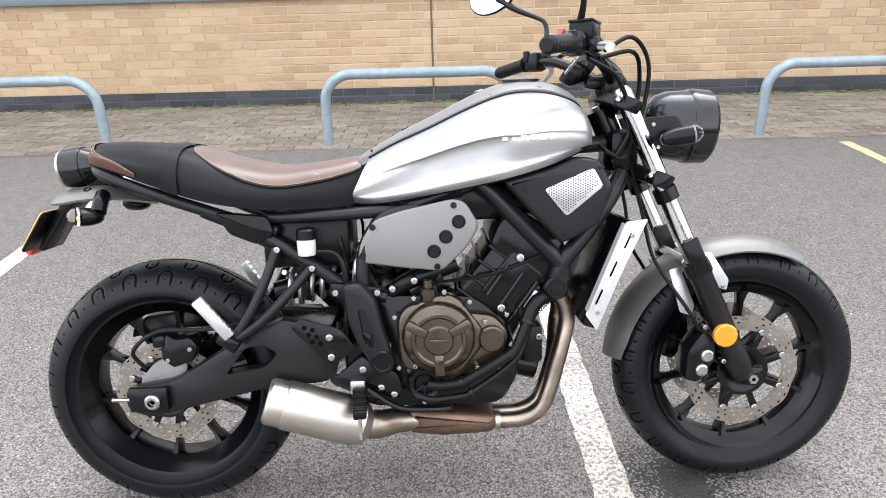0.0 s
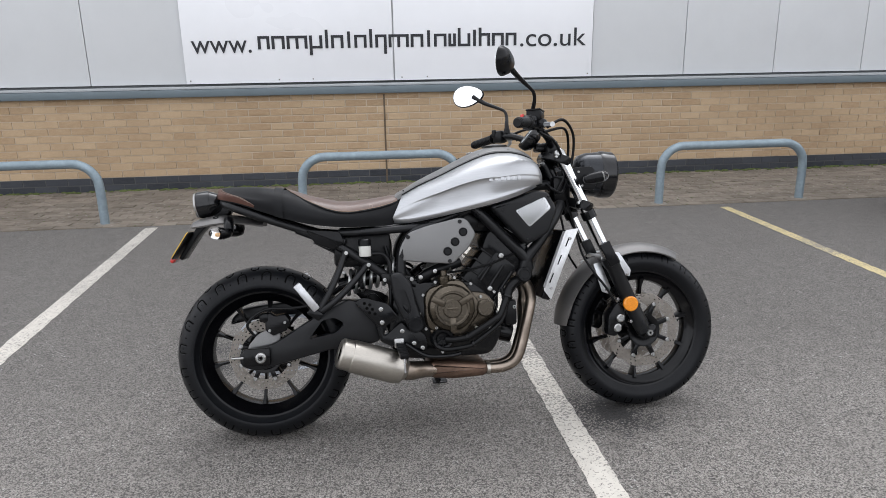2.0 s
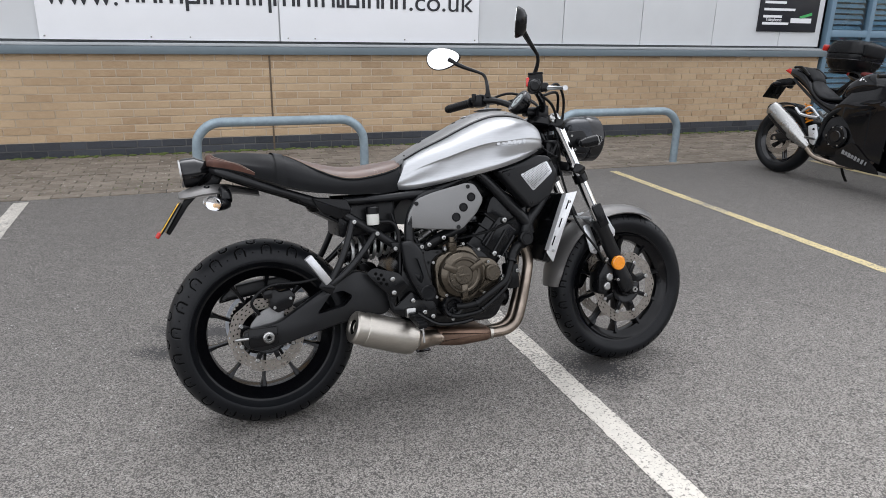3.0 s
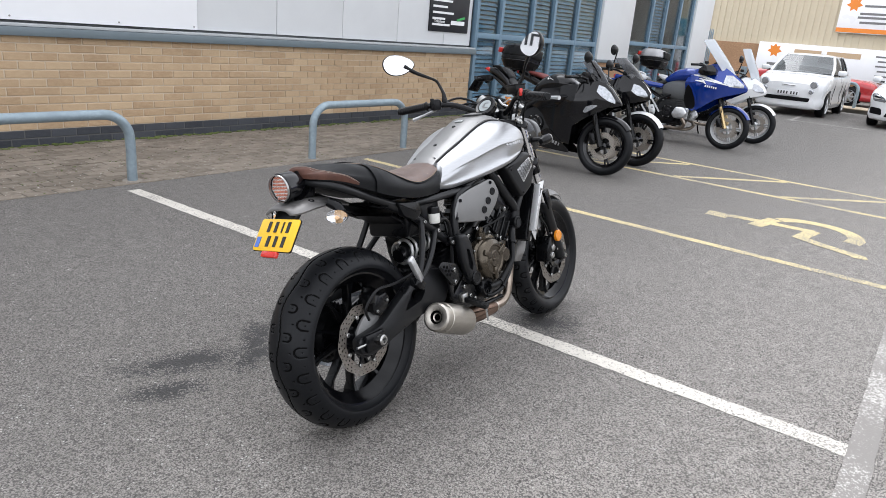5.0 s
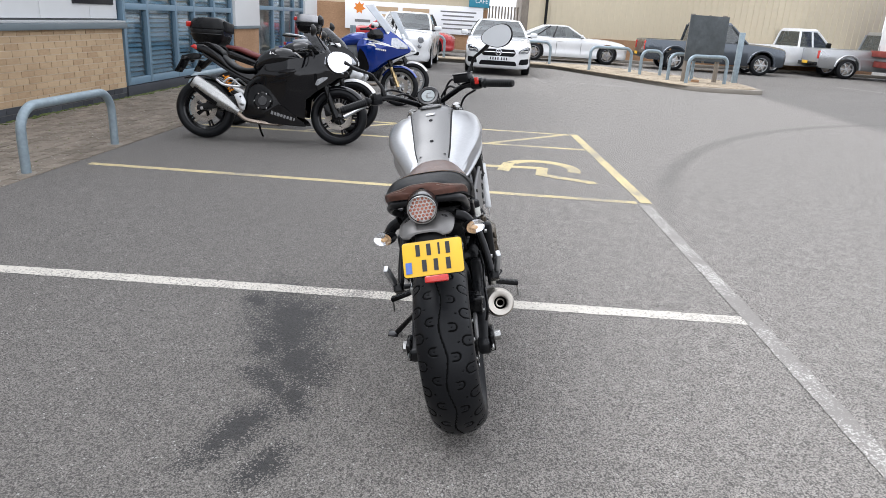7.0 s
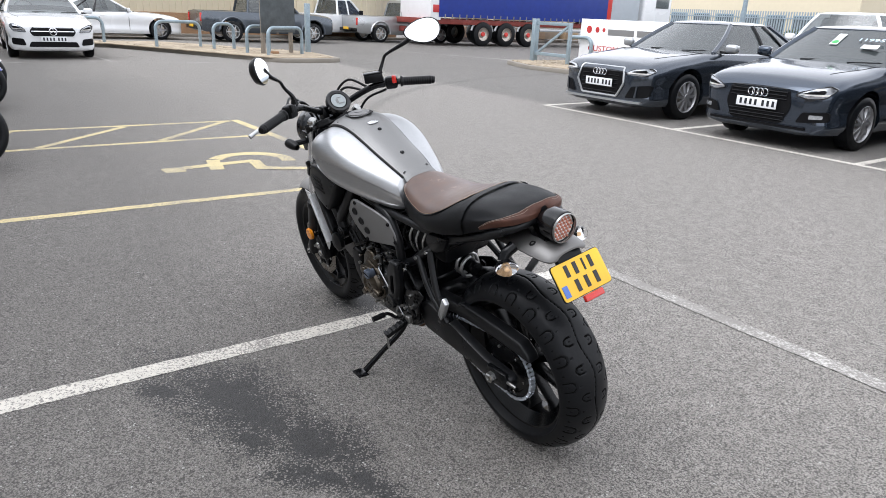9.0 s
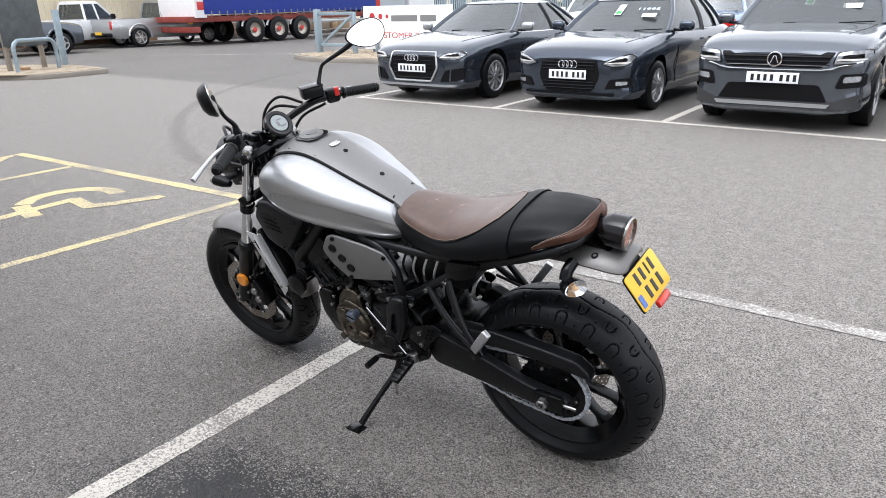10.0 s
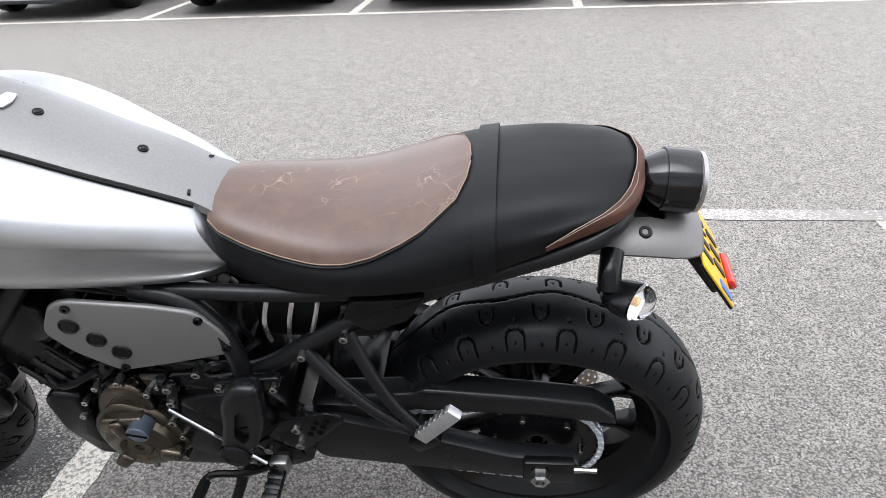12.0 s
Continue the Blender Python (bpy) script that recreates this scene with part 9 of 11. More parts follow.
def plain_wheel(bike, at, R, half, rim_mat, spokes, discs):
    hub = part("wheel", bm_lathe([(0.012, -0.06), (0.036, -0.05), (0.034, 0.05), (0.012, 0.06)], 16), rim_mat, bike)
    hub.location = at
    part("tyre", bm_lathe([(0.222, -half * 0.74), (0.24, -half * 0.95), (R - 0.05, -half)] + [(R - 0.045 + 0.045 * math.cos(a), half * math.sin(a)) for a in (radians(k) for k in range(-70, 71, 14))] + [(R - 0.05, half), (0.24, half * 0.95), (0.222, half * 0.74)], 48), "tyre", hub)
    w = half * 0.74
    part("rim", bm_lathe([(0.226, -w), (0.229, -w + 0.004), (0.205, -w * 0.5), (0.2, 0), (0.205, w * 0.5), (0.229, w - 0.004), (0.226, w), (0.212, w - 0.01), (0.19, w * 0.4), (0.19, -w * 0.4), (0.212, -w + 0.01)], 40, closed=True), rim_mat, hub)
    for i in range(spokes):
        b = 2 * math.pi * i / spokes
        for db in (-0.09, 0.09):
            p, q = Vector((0.034 * math.cos(b), 0, 0.034 * math.sin(b))), Vector((0.195 * math.cos(b + db), 0, 0.195 * math.sin(b + db)))
            part("spoke", bm_tube([p, q], [0.016, 0.011], 6, 1), rim_mat, hub)
    for y in discs:
        part("brake_disc", wave_disc(0.09, 0.14, 0.005, 9, (0, y, 0), 24), "disc_steel", hub, smooth=30)
    return hub


def side_pair(bike, nm, outline, y0, y1, mat, bev=0.01, label=""):
    for sy in (-1, 1):
        part(nm, bm_prism(outline, sy * (y0 + y1) / 2 - (y1 - y0) / 2, sy * (y0 + y1) / 2 + (y1 - y0) / 2, bev), mat, bike, label)


def body_loft(bike, nm, secs, mat, label=""):
    """Rounded body shell from (x, bottom z, top z, half width) sections."""
    rings, dense = [], []
    for i in range(len(secs) - 1):
        p = [secs[max(0, i - 1)], secs[i], secs[i + 1], secs[min(len(secs) - 1, i + 2)]]
        for k in range(4):
            t = k / 4
            dense.append(tuple(0.5 * (2 * q1 + (q2 - q0) * t + (2 * q0 - 5 * q1 + 4 * q2 - q3) * t * t + (3 * q1 - q0 - 3 * q2 + q3) * t ** 3) for q0, q1, q2, q3 in zip(*p)))
    for x, zb, zt, w in dense + [secs[-1]]:
        h = zt - zb
        half = [(0, zb), (w * 0.7, zb + 0.02 * h), (w * 0.97, zb + h * 0.25), (w, zb + h * 0.55), (w * 0.85, zb + h * 0.82), (w * 0.45, zt - h * 0.02), (0, zt)]
        sm = spline([(x, y, z) for y, z in half], 3)
        rings.append(sm + [Vector((p.x, -p.y, p.z)) for p in reversed(sm[1:-1])])
    return part(nm, bm_rings(rings), mat, bike, label, 55)


def shell(bike, nm, cols, yf, mat, label="", th=0.008, rows=6, sides=(-1, 1), grow=0.0):
    """A curved panel on each side from (x, low z, high z) columns, at the half width yf(x, z)."""
    fine = []
    for a, b in zip(cols, cols[1:]):
        n = max(1, int((b[0] - a[0]) / 0.03))
        fine += [tuple(p + (q - p) * k / n for p, q in zip(a, b)) for k in range(n)]
    for sy in sides:
        rings = []
        for x, lo, hi in fine + [cols[-1]]:
            pts = [(x, lo + (hi - lo) * k / rows) for k in range(rows + 1)]
            rings.append([Vector((px, sy * (yf(px, pz) + grow), pz)) for px, pz in pts] + [Vector((px, sy * (yf(px, pz) + grow - th), pz)) for px, pz in reversed(pts)])
        part(nm, bm_rings(rings), mat, bike, label, 24)


def table(rows, x):
    """Straight interpolation in (x, value) rows."""
    for (a, p), (b, q) in zip(rows, rows[1:]):
        if x <= b:
            return p + (q - p) * max(0.0, (x - a) / (b - a))
    return rows[-1][1]


def mudguard(bike, wb, a0, a1, mat, r=0.322, half=0.062):
    rings = []
    for i in range(14):
        a = radians(a0 + (a1 - a0) * i / 13)
        c = [(half * t, r - 0.03 * abs(t) ** 2) for t in (-1, -0.6, 0, 0.6, 1)]
        rings.append([Vector((wb + q * math.cos(a), y, 0.3 + q * math.sin(a))) for y, q in c] + [Vector((wb + (q - 0.005) * math.cos(a), y, 0.3 + (q - 0.005) * math.sin(a))) for y, q in reversed(c)])
    part("front_fender", bm_rings(rings), mat, bike)


def mirror_pair(bike, root, head, size=0.06):
    for sy in (-1, 1):
        part("mirror_stem", bm_tube([(root[0], sy * root[1], root[2]), (head[0] + 0.02, sy * (head[1] - 0.05), head[2] - 0.03), (head[0], sy * head[1], head[2])], 0.008, 6, 2), "black_metal", bike)
        sh = part("mirror_shell", bm_turn(bm_lathe([(0, 0.045), (0.04, 0.03), (0.062, 0.004), (0.06, -0.004), (0.05, -0.004), (0, -0.002)], 20), Matrix.Translation(head if sy > 0 else (head[0], -head[1], head[2])) @ Matrix.Rotation(radians(-90), 4, "Z") @ Matrix.Diagonal((1.5 * size / 0.06, 1, size / 0.06, 1))), "black_plastic", bike)
        part("mirror_glass", bm_turn(bm_disc((0, 0, 0), 0.052, 0.003, "x", 20), Matrix.Translation((head[0] - 0.006, sy * head[1], head[2])) @ Matrix.Diagonal((1, 1.45 * size / 0.06, size / 0.06, 1))), "mirror", sh)


def coil(bike, p, q, r, turns, wire, mat, label):
    p, q = Vector(p), Vector(q)
    d = (q - p).normalized()
    u = d.orthogonal().normalized()
    v = d.cross(u)
    part("shock_spring", bm_tube([p.lerp(q, k / (turns * 10)) + u * r * math.cos(k * math.pi / 5) + v * r * math.sin(k * math.pi / 5) for k in range(turns * 10 + 1)], wire, 6, 1), mat, bike, label)


def top_box(bike, x, z, label, lid="black_plastic"):
    """A rounded luggage box: tub, overhanging lid, red corner reflectors, clasp and back pad."""
    tub = part("top_box", bm_rings([[Vector((x + px * 0.5 * lx, py * 0.5 * ly, z + pz)) for px, py in rounded([(-1, -0.72), (-0.62, -1), (0.62, -1), (1, -0.8), (1, 0.8), (0.62, 1), (-0.62, 1), (-1, 0.72)], 0.22, 4)] for pz, lx, ly in ((0.0, 0.26, 0.32), (0.015, 0.31, 0.37), (0.07, 0.37, 0.42), (0.14, 0.4, 0.45), (0.155, 0.395, 0.445))]), "black_plastic", bike, label)
    part("box_lid", bm_rings([[Vector((x + px * 0.5 * lx, py * 0.5 * ly, z + pz)) for px, py in rounded([(-1, -0.72), (-0.62, -1), (0.62, -1), (1, -0.8), (1, 0.8), (0.62, 1), (-0.62, 1), (-1, 0.72)], 0.22, 4)] for pz, lx, ly in ((0.16, 0.405, 0.455), (0.175, 0.41, 0.46), (0.23, 0.39, 0.44), (0.275, 0.33, 0.38), (0.295, 0.22, 0.26), (0.3, 0.06, 0.08))]), lid, tub)
    part("seam", bm_rings([[Vector((x + px * 0.5 * lx, py * 0.5 * ly, z + pz)) for px, py in rounded([(-1, -0.72), (-0.62, -1), (0.62, -1), (1, -0.8), (1, 0.8), (0.62, 1), (-0.62, 1), (-1, 0.72)], 0.22, 4)] for pz, lx, ly in ((0.098, 0.394, 0.442), (0.101, 0.402, 0.45), (0.107, 0.402, 0.45), (0.11, 0.395, 0.444))]), "gloss_black", tub)
    for sy in (-1, 1):
        part("box_reflector", bm_turn(bm_box((0, 0, 0), (0.03, 0.13, 0.062), 0.014), Matrix.Translation((x - 0.176, sy * 0.158, z + 0.205)) @ Matrix.Rotation(radians(sy * 38), 4, "Z") @ Matrix.Rotation(radians(16), 4, "Y")), "red_lens", tub)
    part("clasp", bm_box((x - 0.2, 0, z + 0.15), (0.02, 0.09, 0.06), 0.008), "gloss_black", tub)
    part("back_pad", bm_box((x + 0.2, 0, z + 0.2), (0.05, 0.3, 0.12), 0.024, segs=3), "vinyl", tub)


def running_gear(b, wb, rim, fork, heel, front_disc=0.06):
    """Wheels, engine, swingarm, frame, fork, rests and stand that every one of the bikes has."""
    plain_wheel(b, (0, 0, 0.31), 0.31, 0.07, rim, 5, (-0.08,))
    plain_wheel(b, (wb, 0, 0.3), 0.3, 0.056, rim, 5, (-front_disc - 0.01, front_disc + 0.01))
    part("engine", bm_prism(rounded([(0.42, 0.24), (0.86, 0.24), (0.95, 0.5), (0.8, 0.66), (0.46, 0.56)], 0.04), -0.13, 0.13, 0.02), "black_metal", b)
    for sy in (-1, 1):
        cv = part("engine_cover", bm_disc((0.64, sy * 0.145, 0.42), 0.095, 0.05, "y", 28, 0.015), "black_metal", b)
        part("cover_boss", bm_disc((0.64, sy * 0.172, 0.42), 0.05, 0.016, "y", 20, 0.005), "gloss_black", cv)
        for k in range(6):
            part("bolt", bm_disc((0.64 + 0.083 * math.cos(k * 1.05), sy * 0.172, 0.42 + 0.083 * math.sin(k * 1.05)), 0.007, 0.008, "y", 8), "steel", cv)
    for k in range(5):
        part("cylinder_fin", bm_box((0.82, 0, 0.5 + 0.028 * k), (0.2, 0.27, 0.008), 0.002), "black_metal", b)
    side_pair(b, "swingarm", rounded([(-0.06, 0.285), (0.42, 0.36), (0.46, 0.44), (0.3, 0.45), (-0.06, 0.34)], 0.02), 0.085, 0.125, "matt_black")
    for sy in (-1, 1):
        part("axle_nut", bm_disc((0, sy * 0.13, 0.312), 0.018, 0.02, "y", 6), "steel", b)
        part("frame_rail", bm_tube([(0.44, sy * 0.12, 0.38), (0.5, sy * 0.13, 0.58), (0.72, sy * 0.14, 0.7), (1.02, sy * 0.08, 0.82)], 0.022, 10), "matt_black", b)
        part("subframe_rail", bm_tube([(0.5, sy * 0.12, 0.6), (0.3, sy * 0.11, 0.69), (0.0, sy * 0.08, 0.86)], 0.013, 8), "matt_black", b)
        part("fork_leg", bm_tube([(wb - 0.01, sy * 0.1, 0.29), (wb - 0.13, sy * 0.1, 0.58)], [0.03, 0.027], 12, 1), fork, b)
        part("fork_tube", bm_tube([(wb - 0.13, sy * 0.1, 0.58), (wb - 0.28, sy * 0.1, 0.94)], 0.021, 12, 1), "black_metal", b)
        part("caliper", bm_turn(bm_prism(rounded([(-0.035, -0.06), (0.03, -0.06), (0.04, 0.05), (-0.02, 0.065)], 0.014), -0.028, 0.028, 0.008), Matrix.Translation((wb - 0.11, sy * 0.1, 0.36)) @ Matrix.Rotation(radians(-20), 4, "Y")), "black_metal", b)
        part("brake_hose", bm_tube([(wb - 0.11, sy * 0.12, 0.42), (wb - 0.1, sy * 0.14, 0.6), (wb - 0.24, sy * 0.11, 0.86)], 0.006, 6), "rubber", b)
        part("foot_peg", bm_tube([(0.44, sy * 0.16, 0.37), (0.43, sy * 0.27, 0.375)], 0.012, 8, 1), "steel", b)
        hp = part("heel_plate", bm_prism(rounded([(0.34, 0.47), (0.42, 0.5), (0.47, 0.4), (0.45, 0.31), (0.4, 0.33)], 0.02), sy * 0.155 - 0.007, sy * 0.155 + 0.007, 0.003), heel, b)
        part("bolt", bm_disc((0.41, sy * 0.165, 0.45), 0.01, 0.008, "y", 8), "black_metal", hp)
    part("rear_caliper", bm_box((0.1, -0.1, 0.37), (0.08, 0.05, 0.06), 0.014), "black_metal", b)
    part("side_stand", bm_tube([(0.5, 0.12, 0.3), (0.52, 0.2, 0.12), (0.54, 0.27, 0.02)], 0.012, 8), "black_metal", b)
    part("chain", bm_tube([(0.0, 0.09, 0.36), (0.46, 0.09, 0.42)], 0.011, 6, 1), "steel", b)


def handlebars(b, x, z, half, sweep=0.08):
    for sy in (-1, 1):
        part("handlebar", bm_tube([(x + 0.06, sy * 0.05, z - 0.02), (x, sy * (half - 0.13), z), (x - sweep, sy * half, z - 0.02)], 0.012, 8, 2), "black_metal", b)
        part("grip", bm_tube([(x - sweep * 0.3, sy * (half - 0.1), z - 0.005), (x - sweep * 1.1, sy * (half + 0.02), z - 0.024)], 0.017, 10, 1), "rubber", b)
        part("lever", bm_tube([(x + 0.02, sy * (half - 0.13), z), (x + 0.02, sy * (half - 0.04), z - 0.005), (x - 0.02, sy * (half + 0.03), z - 0.02)], 0.006, 6), "black_metal", b)
        part("switch_box", bm_box((x - 0.02, sy * (half - 0.13), z), (0.05, 0.05, 0.05), 0.012), "black_plastic", b)
    part("brake_reservoir", bm_box((x + 0.05, -half + 0.14, z + 0.035), (0.05, 0.06, 0.04), 0.01), "black_plastic", b)


def sports_bike(m):
    b = thing("motorcycle", m, "gloss black sports motorcycle with full fairing on its stand", "motorcycle", "parked motorcycles")
    running_gear(b, 1.41, "gloss_black", "black_metal", "alloy")
    body_loft(b, "tank", [(0.52, 0.74, 0.78, 0.07), (0.55, 0.72, 0.84, 0.1), (0.62, 0.74, 0.91, 0.14), (0.75, 0.78, 0.968, 0.17), (0.88, 0.8, 0.962, 0.17), (0.97, 0.82, 0.92, 0.13), (1.02, 0.83, 0.87, 0.08)], "paint_black")
    body_loft(b, "seat", [(0.21, 0.8, 0.866, 0.09), (0.27, 0.75, 0.82, 0.12), (0.36, 0.71, 0.762, 0.14), (0.46, 0.7, 0.745, 0.12), (0.56, 0.71, 0.765, 0.07)], "vinyl", "black stepped rider seat")
    body_loft(b, "pillion_seat", [(0.0, 0.945, 0.976, 0.05), (0.07, 0.925, 0.975, 0.08), (0.15, 0.89, 0.948, 0.095), (0.21, 0.85, 0.885, 0.085)], "vinyl")
    body_loft(b, "tail", [(-0.13, 0.918, 0.945, 0.02), (-0.06, 0.885, 0.962, 0.06), (0.05, 0.835, 0.957, 0.085), (0.16, 0.775, 0.9, 0.1), (0.28, 0.7, 0.78, 0.115), (0.42, 0.62, 0.715, 0.12), (0.56, 0.56, 0.7, 0.11), (0.62, 0.56, 0.62, 0.09)], "paint_black", "slim upswept black tail")
    part("tail_lamp", bm_prism(rounded([(-0.145, 0.93), (-0.07, 0.9), (-0.05, 0.93), (-0.1, 0.955)], 0.008), -0.055, 0.055, 0.006), "red_lens", b)
    for sy in (-1, 1):
        part("grab_rail", bm_tube([(-0.02, sy * 0.08, 0.965), (0.08, sy * 0.1, 0.965), (0.18, sy * 0.11, 0.9)], 0.011, 8), "black_plastic", b)
        part("indicator_rear", bm_turn(bm_lathe([(0, 0), (0.022, 0.01), (0.026, 0.05), (0.012, 0.08), (0, 0.085)], 12), aim((-0.16, sy * 0.05, 0.8), (-0.18, sy * 0.16, 0.8))), "black_plastic", b)
        part("subframe_bracket", bm_tube([(0.16, sy * 0.15, 0.61), (0.24, sy * 0.15, 0.56), (0.4, sy * 0.14, 0.55)], 0.013, 6), "alloy", b)
        part("subframe_bracket", bm_tube([(0.22, sy * 0.15, 0.57), (0.3, sy * 0.14, 0.63), (0.4, sy * 0.13, 0.56)], 0.011, 6), "alloy", b)
    part("plate_hanger", bm_prism(rounded([(-0.04, 0.86), (-0.1, 0.87), (-0.24, 0.84), (-0.27, 0.72), (-0.22, 0.7), (-0.18, 0.79), (-0.06, 0.81)], 0.012), -0.03, 0.03, 0.006), "black_plastic", b)
    part("number_plate", bm_box((-0.25, 0, 0.735), (0.012, 0.2, 0.15), 0.004, rot=(0, 28, 0)), "black_plastic", b)
    body_loft(b, "rear_hugger", [(-0.2, 0.6, 0.62, 0.07), (0.0, 0.635, 0.65, 0.075), (0.2, 0.56, 0.6, 0.08), (0.3, 0.47, 0.5, 0.08)], "black_plastic")
    coil(b, (0.24, -0.1, 0.66), (0.3, -0.1, 0.5), 0.028, 5, 0.007, "amber", "yellow shock spring")
    # fairing: one creased panel each side, with an engine window above the belly pan
    half = [(0.5, 0.13), (0.66, 0.18), (0.9, 0.215), (1.08, 0.22), (1.2, 0.2), (1.31, 0.155), (1.4, 0.105), (1.5, 0.03)]
    def wide(x, z):
        crease = 0.7 + 0.1 * (x - 0.66)
        return max(0.012, table(half, x) - (0.42 * (z - crease) if z > crease else 0.14 * (crease - z)))
    shell(b, "side_fairing", [(0.51, 0.61, 0.63), (0.6, 0.6, 0.715), (0.66, 0.575, 0.79), (0.72, 0.53, 0.806), (0.8, 0.42, 0.828), (0.9, 0.31, 0.85), (0.97, 0.28, 0.862), (1.075, 0.26, 0.88), (1.085, 0.455, 0.882), (1.19, 0.54, 0.915), (1.258, 0.59, 0.94), (1.33, 0.635, 0.92), (1.4, 0.69, 0.86), (1.47, 0.71, 0.78), (1.5, 0.725, 0.745)], wide, "paint_black", "angular gloss black fairing panel", rows=9)
    shell(b, "belly_pan", [(0.43, 0.245, 0.262), (0.52, 0.222, 0.264), (0.6, 0.2, 0.27), (0.7, 0.192, 0.33), (0.8, 0.188, 0.395), (0.86, 0.185, 0.37), (0.95, 0.18, 0.3), (1.06, 0.178, 0.225), (1.086, 0.178, 0.19)], lambda x, z: wide(x, z) + 0.012, "gloss_black", "satin black belly pan", rows=5)
    for k, w in enumerate((1, 0.9, 1.1, 0.9, 0.85, 0.85, 0.85, 0.5)):
        x, z = 0.735 + 0.033 * k, 0.305 - 0.0083 * k
        part("maker_block", bm_turn(bm_box((0, 0, 0), (0.026 * w, 0.004, 0.036 - 0.006 * (k % 2)), 0.001), Matrix.Translation((x, -wide(x, z) - 0.013, z)) @ Matrix.Rotation(radians(14), 4, "Y")), "grey_print", b)
    # layered upper wing over the side panel, with three slots behind it
    shell(b, "fairing_wing", [(0.93, 0.56, 0.585), (0.98, 0.55, 0.72), (1.06, 0.56, 0.775), (1.19, 0.6, 0.775), (1.3, 0.655, 0.76), (1.42, 0.7, 0.745)], wide, "paint_black", grow=0.014, rows=5)
    for k in range(3):
        x, z = 0.79 + 0.05 * k, 0.615 + 0.055 * k
        shell(b, "fairing_slot", [(x - 0.08, z - 0.012, z - 0.004), (x, z - 0.002, z + 0.026), (x + 0.09, z + 0.022, z + 0.034)], wide, "grille", grow=0.004, rows=2)
        shell(b, "slot_louvre", [(x - 0.08, z - 0.018, z - 0.012), (x, z - 0.014, z - 0.002), (x + 0.1, z + 0.008, z + 0.022)], wide, "paint_black", grow=0.014, rows=2)
    shell(b, "indicator", [(1.19, 0.61, 0.625), (1.21, 0.605, 0.665), (1.26, 0.64, 0.69), (1.31, 0.685, 0.695)], wide, "lamp_alloy", "clear faceted front indicator", grow=0.03, th=0.03, rows=3)
    body_loft(b, "nose", [(0.98, 0.8, 0.872, 0.13), (1.12, 0.74, 0.895, 0.15), (1.26, 0.7, 0.945, 0.125), (1.36, 0.7, 0.9, 0.085), (1.45, 0.715, 0.81, 0.05), (1.505, 0.73, 0.75, 0.02)], "paint_black")
    shell(b, "headlight", [(1.27, 0.83, 0.9), (1.33, 0.785, 0.885), (1.4, 0.75, 0.835), (1.455, 0.735, 0.765)], wide, "lamp_alloy", "slanted clear headlight", grow=0.01, th=0.014, rows=4)
    rings = []
    for x, z, w in ((1.34, 0.925, 0.1), (1.28, 1.0, 0.13), (1.21, 1.08, 0.12), (1.13, 1.145, 0.08)):
        arc = [(x - 0.1 * (t * t), w * t, z - 0.03 * t * t) for t in (-1, -0.6, -0.25, 0.25, 0.6, 1)]
        rings.append([Vector(p) for p in arc] + [Vector((p[0] - 0.004, p[1], p[2] - 0.003)) for p in reversed(arc)])
    part("windscreen", bm_rings(rings), "smoke_screen", b, "smoked plastic screen")
    part("instrument", bm_box((1.16, 0, 0.97), (0.08, 0.16, 0.08), 0.015, rot=(0, -30, 0)), "black_plastic", b)
    mudguard(b, 1.41, 40, 152, "paint_black")
    handlebars(b, 1.08, 0.95, 0.33)
    mirror_pair(b, (1.27, 0.11, 0.97), (1.17, 0.3, 1.14), 0.055)
    for k in range(5):
        x = 0.72 + 0.027 * k
        part("model_block", bm_turn(bm_box((0, 0, 0), (0.019, 0.004, 0.03 if k % 2 else 0.044), 0.0015), Matrix.Translation((x, -0.152 - 0.006 * math.sin(k), 0.907 + 0.003 * (k % 2))) @ Matrix.Rotation(radians(-38), 4, "X") @ Matrix.Rotation(radians(12), 4, "Y")), "white_stripe", b)
    run = aim((-0.06, -0.2, 0.585), (0.42, -0.15, 0.27))
    can = part("silencer", bm_turn(bm_rings([[Vector((r * 0.75 * math.cos(a), y, r * 1.15 * math.sin(a))) for a in (2 * math.pi * k / 18 for k in range(18))] for y, r in ((0.0, 0.045), (0.004, 0.056), (0.03, 0.062), (0.2, 0.07), (0.34, 0.066), (0.44, 0.05), (0.54, 0.028))]), run), "steel", b, "brushed steel silencer")
    part("silencer_cover", bm_turn(bm_rings([[Vector((r * 0.78 * math.cos(a), y, r * 1.15 * math.sin(a))) for a in (radians(k) for k in range(150, 331, 15))] + [Vector((r * 0.72 * math.cos(a), y, r * 1.08 * math.sin(a))) for a in (radians(k) for k in range(330, 149, -15))] for y, r in ((0.045, 0.066), (0.2, 0.074), (0.32, 0.071))]), run), "black_plastic", can)
    part("silencer_tip", bm_turn(bm_lathe([(0.012, -0.012), (0.036, -0.012), (0.042, 0.0), (0.042, 0.012), (0.012, 0.012)], 20), run), "black_metal", can)
    part("exhaust_pipe", bm_tube([(0.38, -0.15, 0.28), (0.5, -0.13, 0.21), (0.85, -0.08, 0.2), (0.98, -0.05, 0.34), (0.93, -0.05, 0.5)], 0.022, 10), "header_pipe", b)
    return b


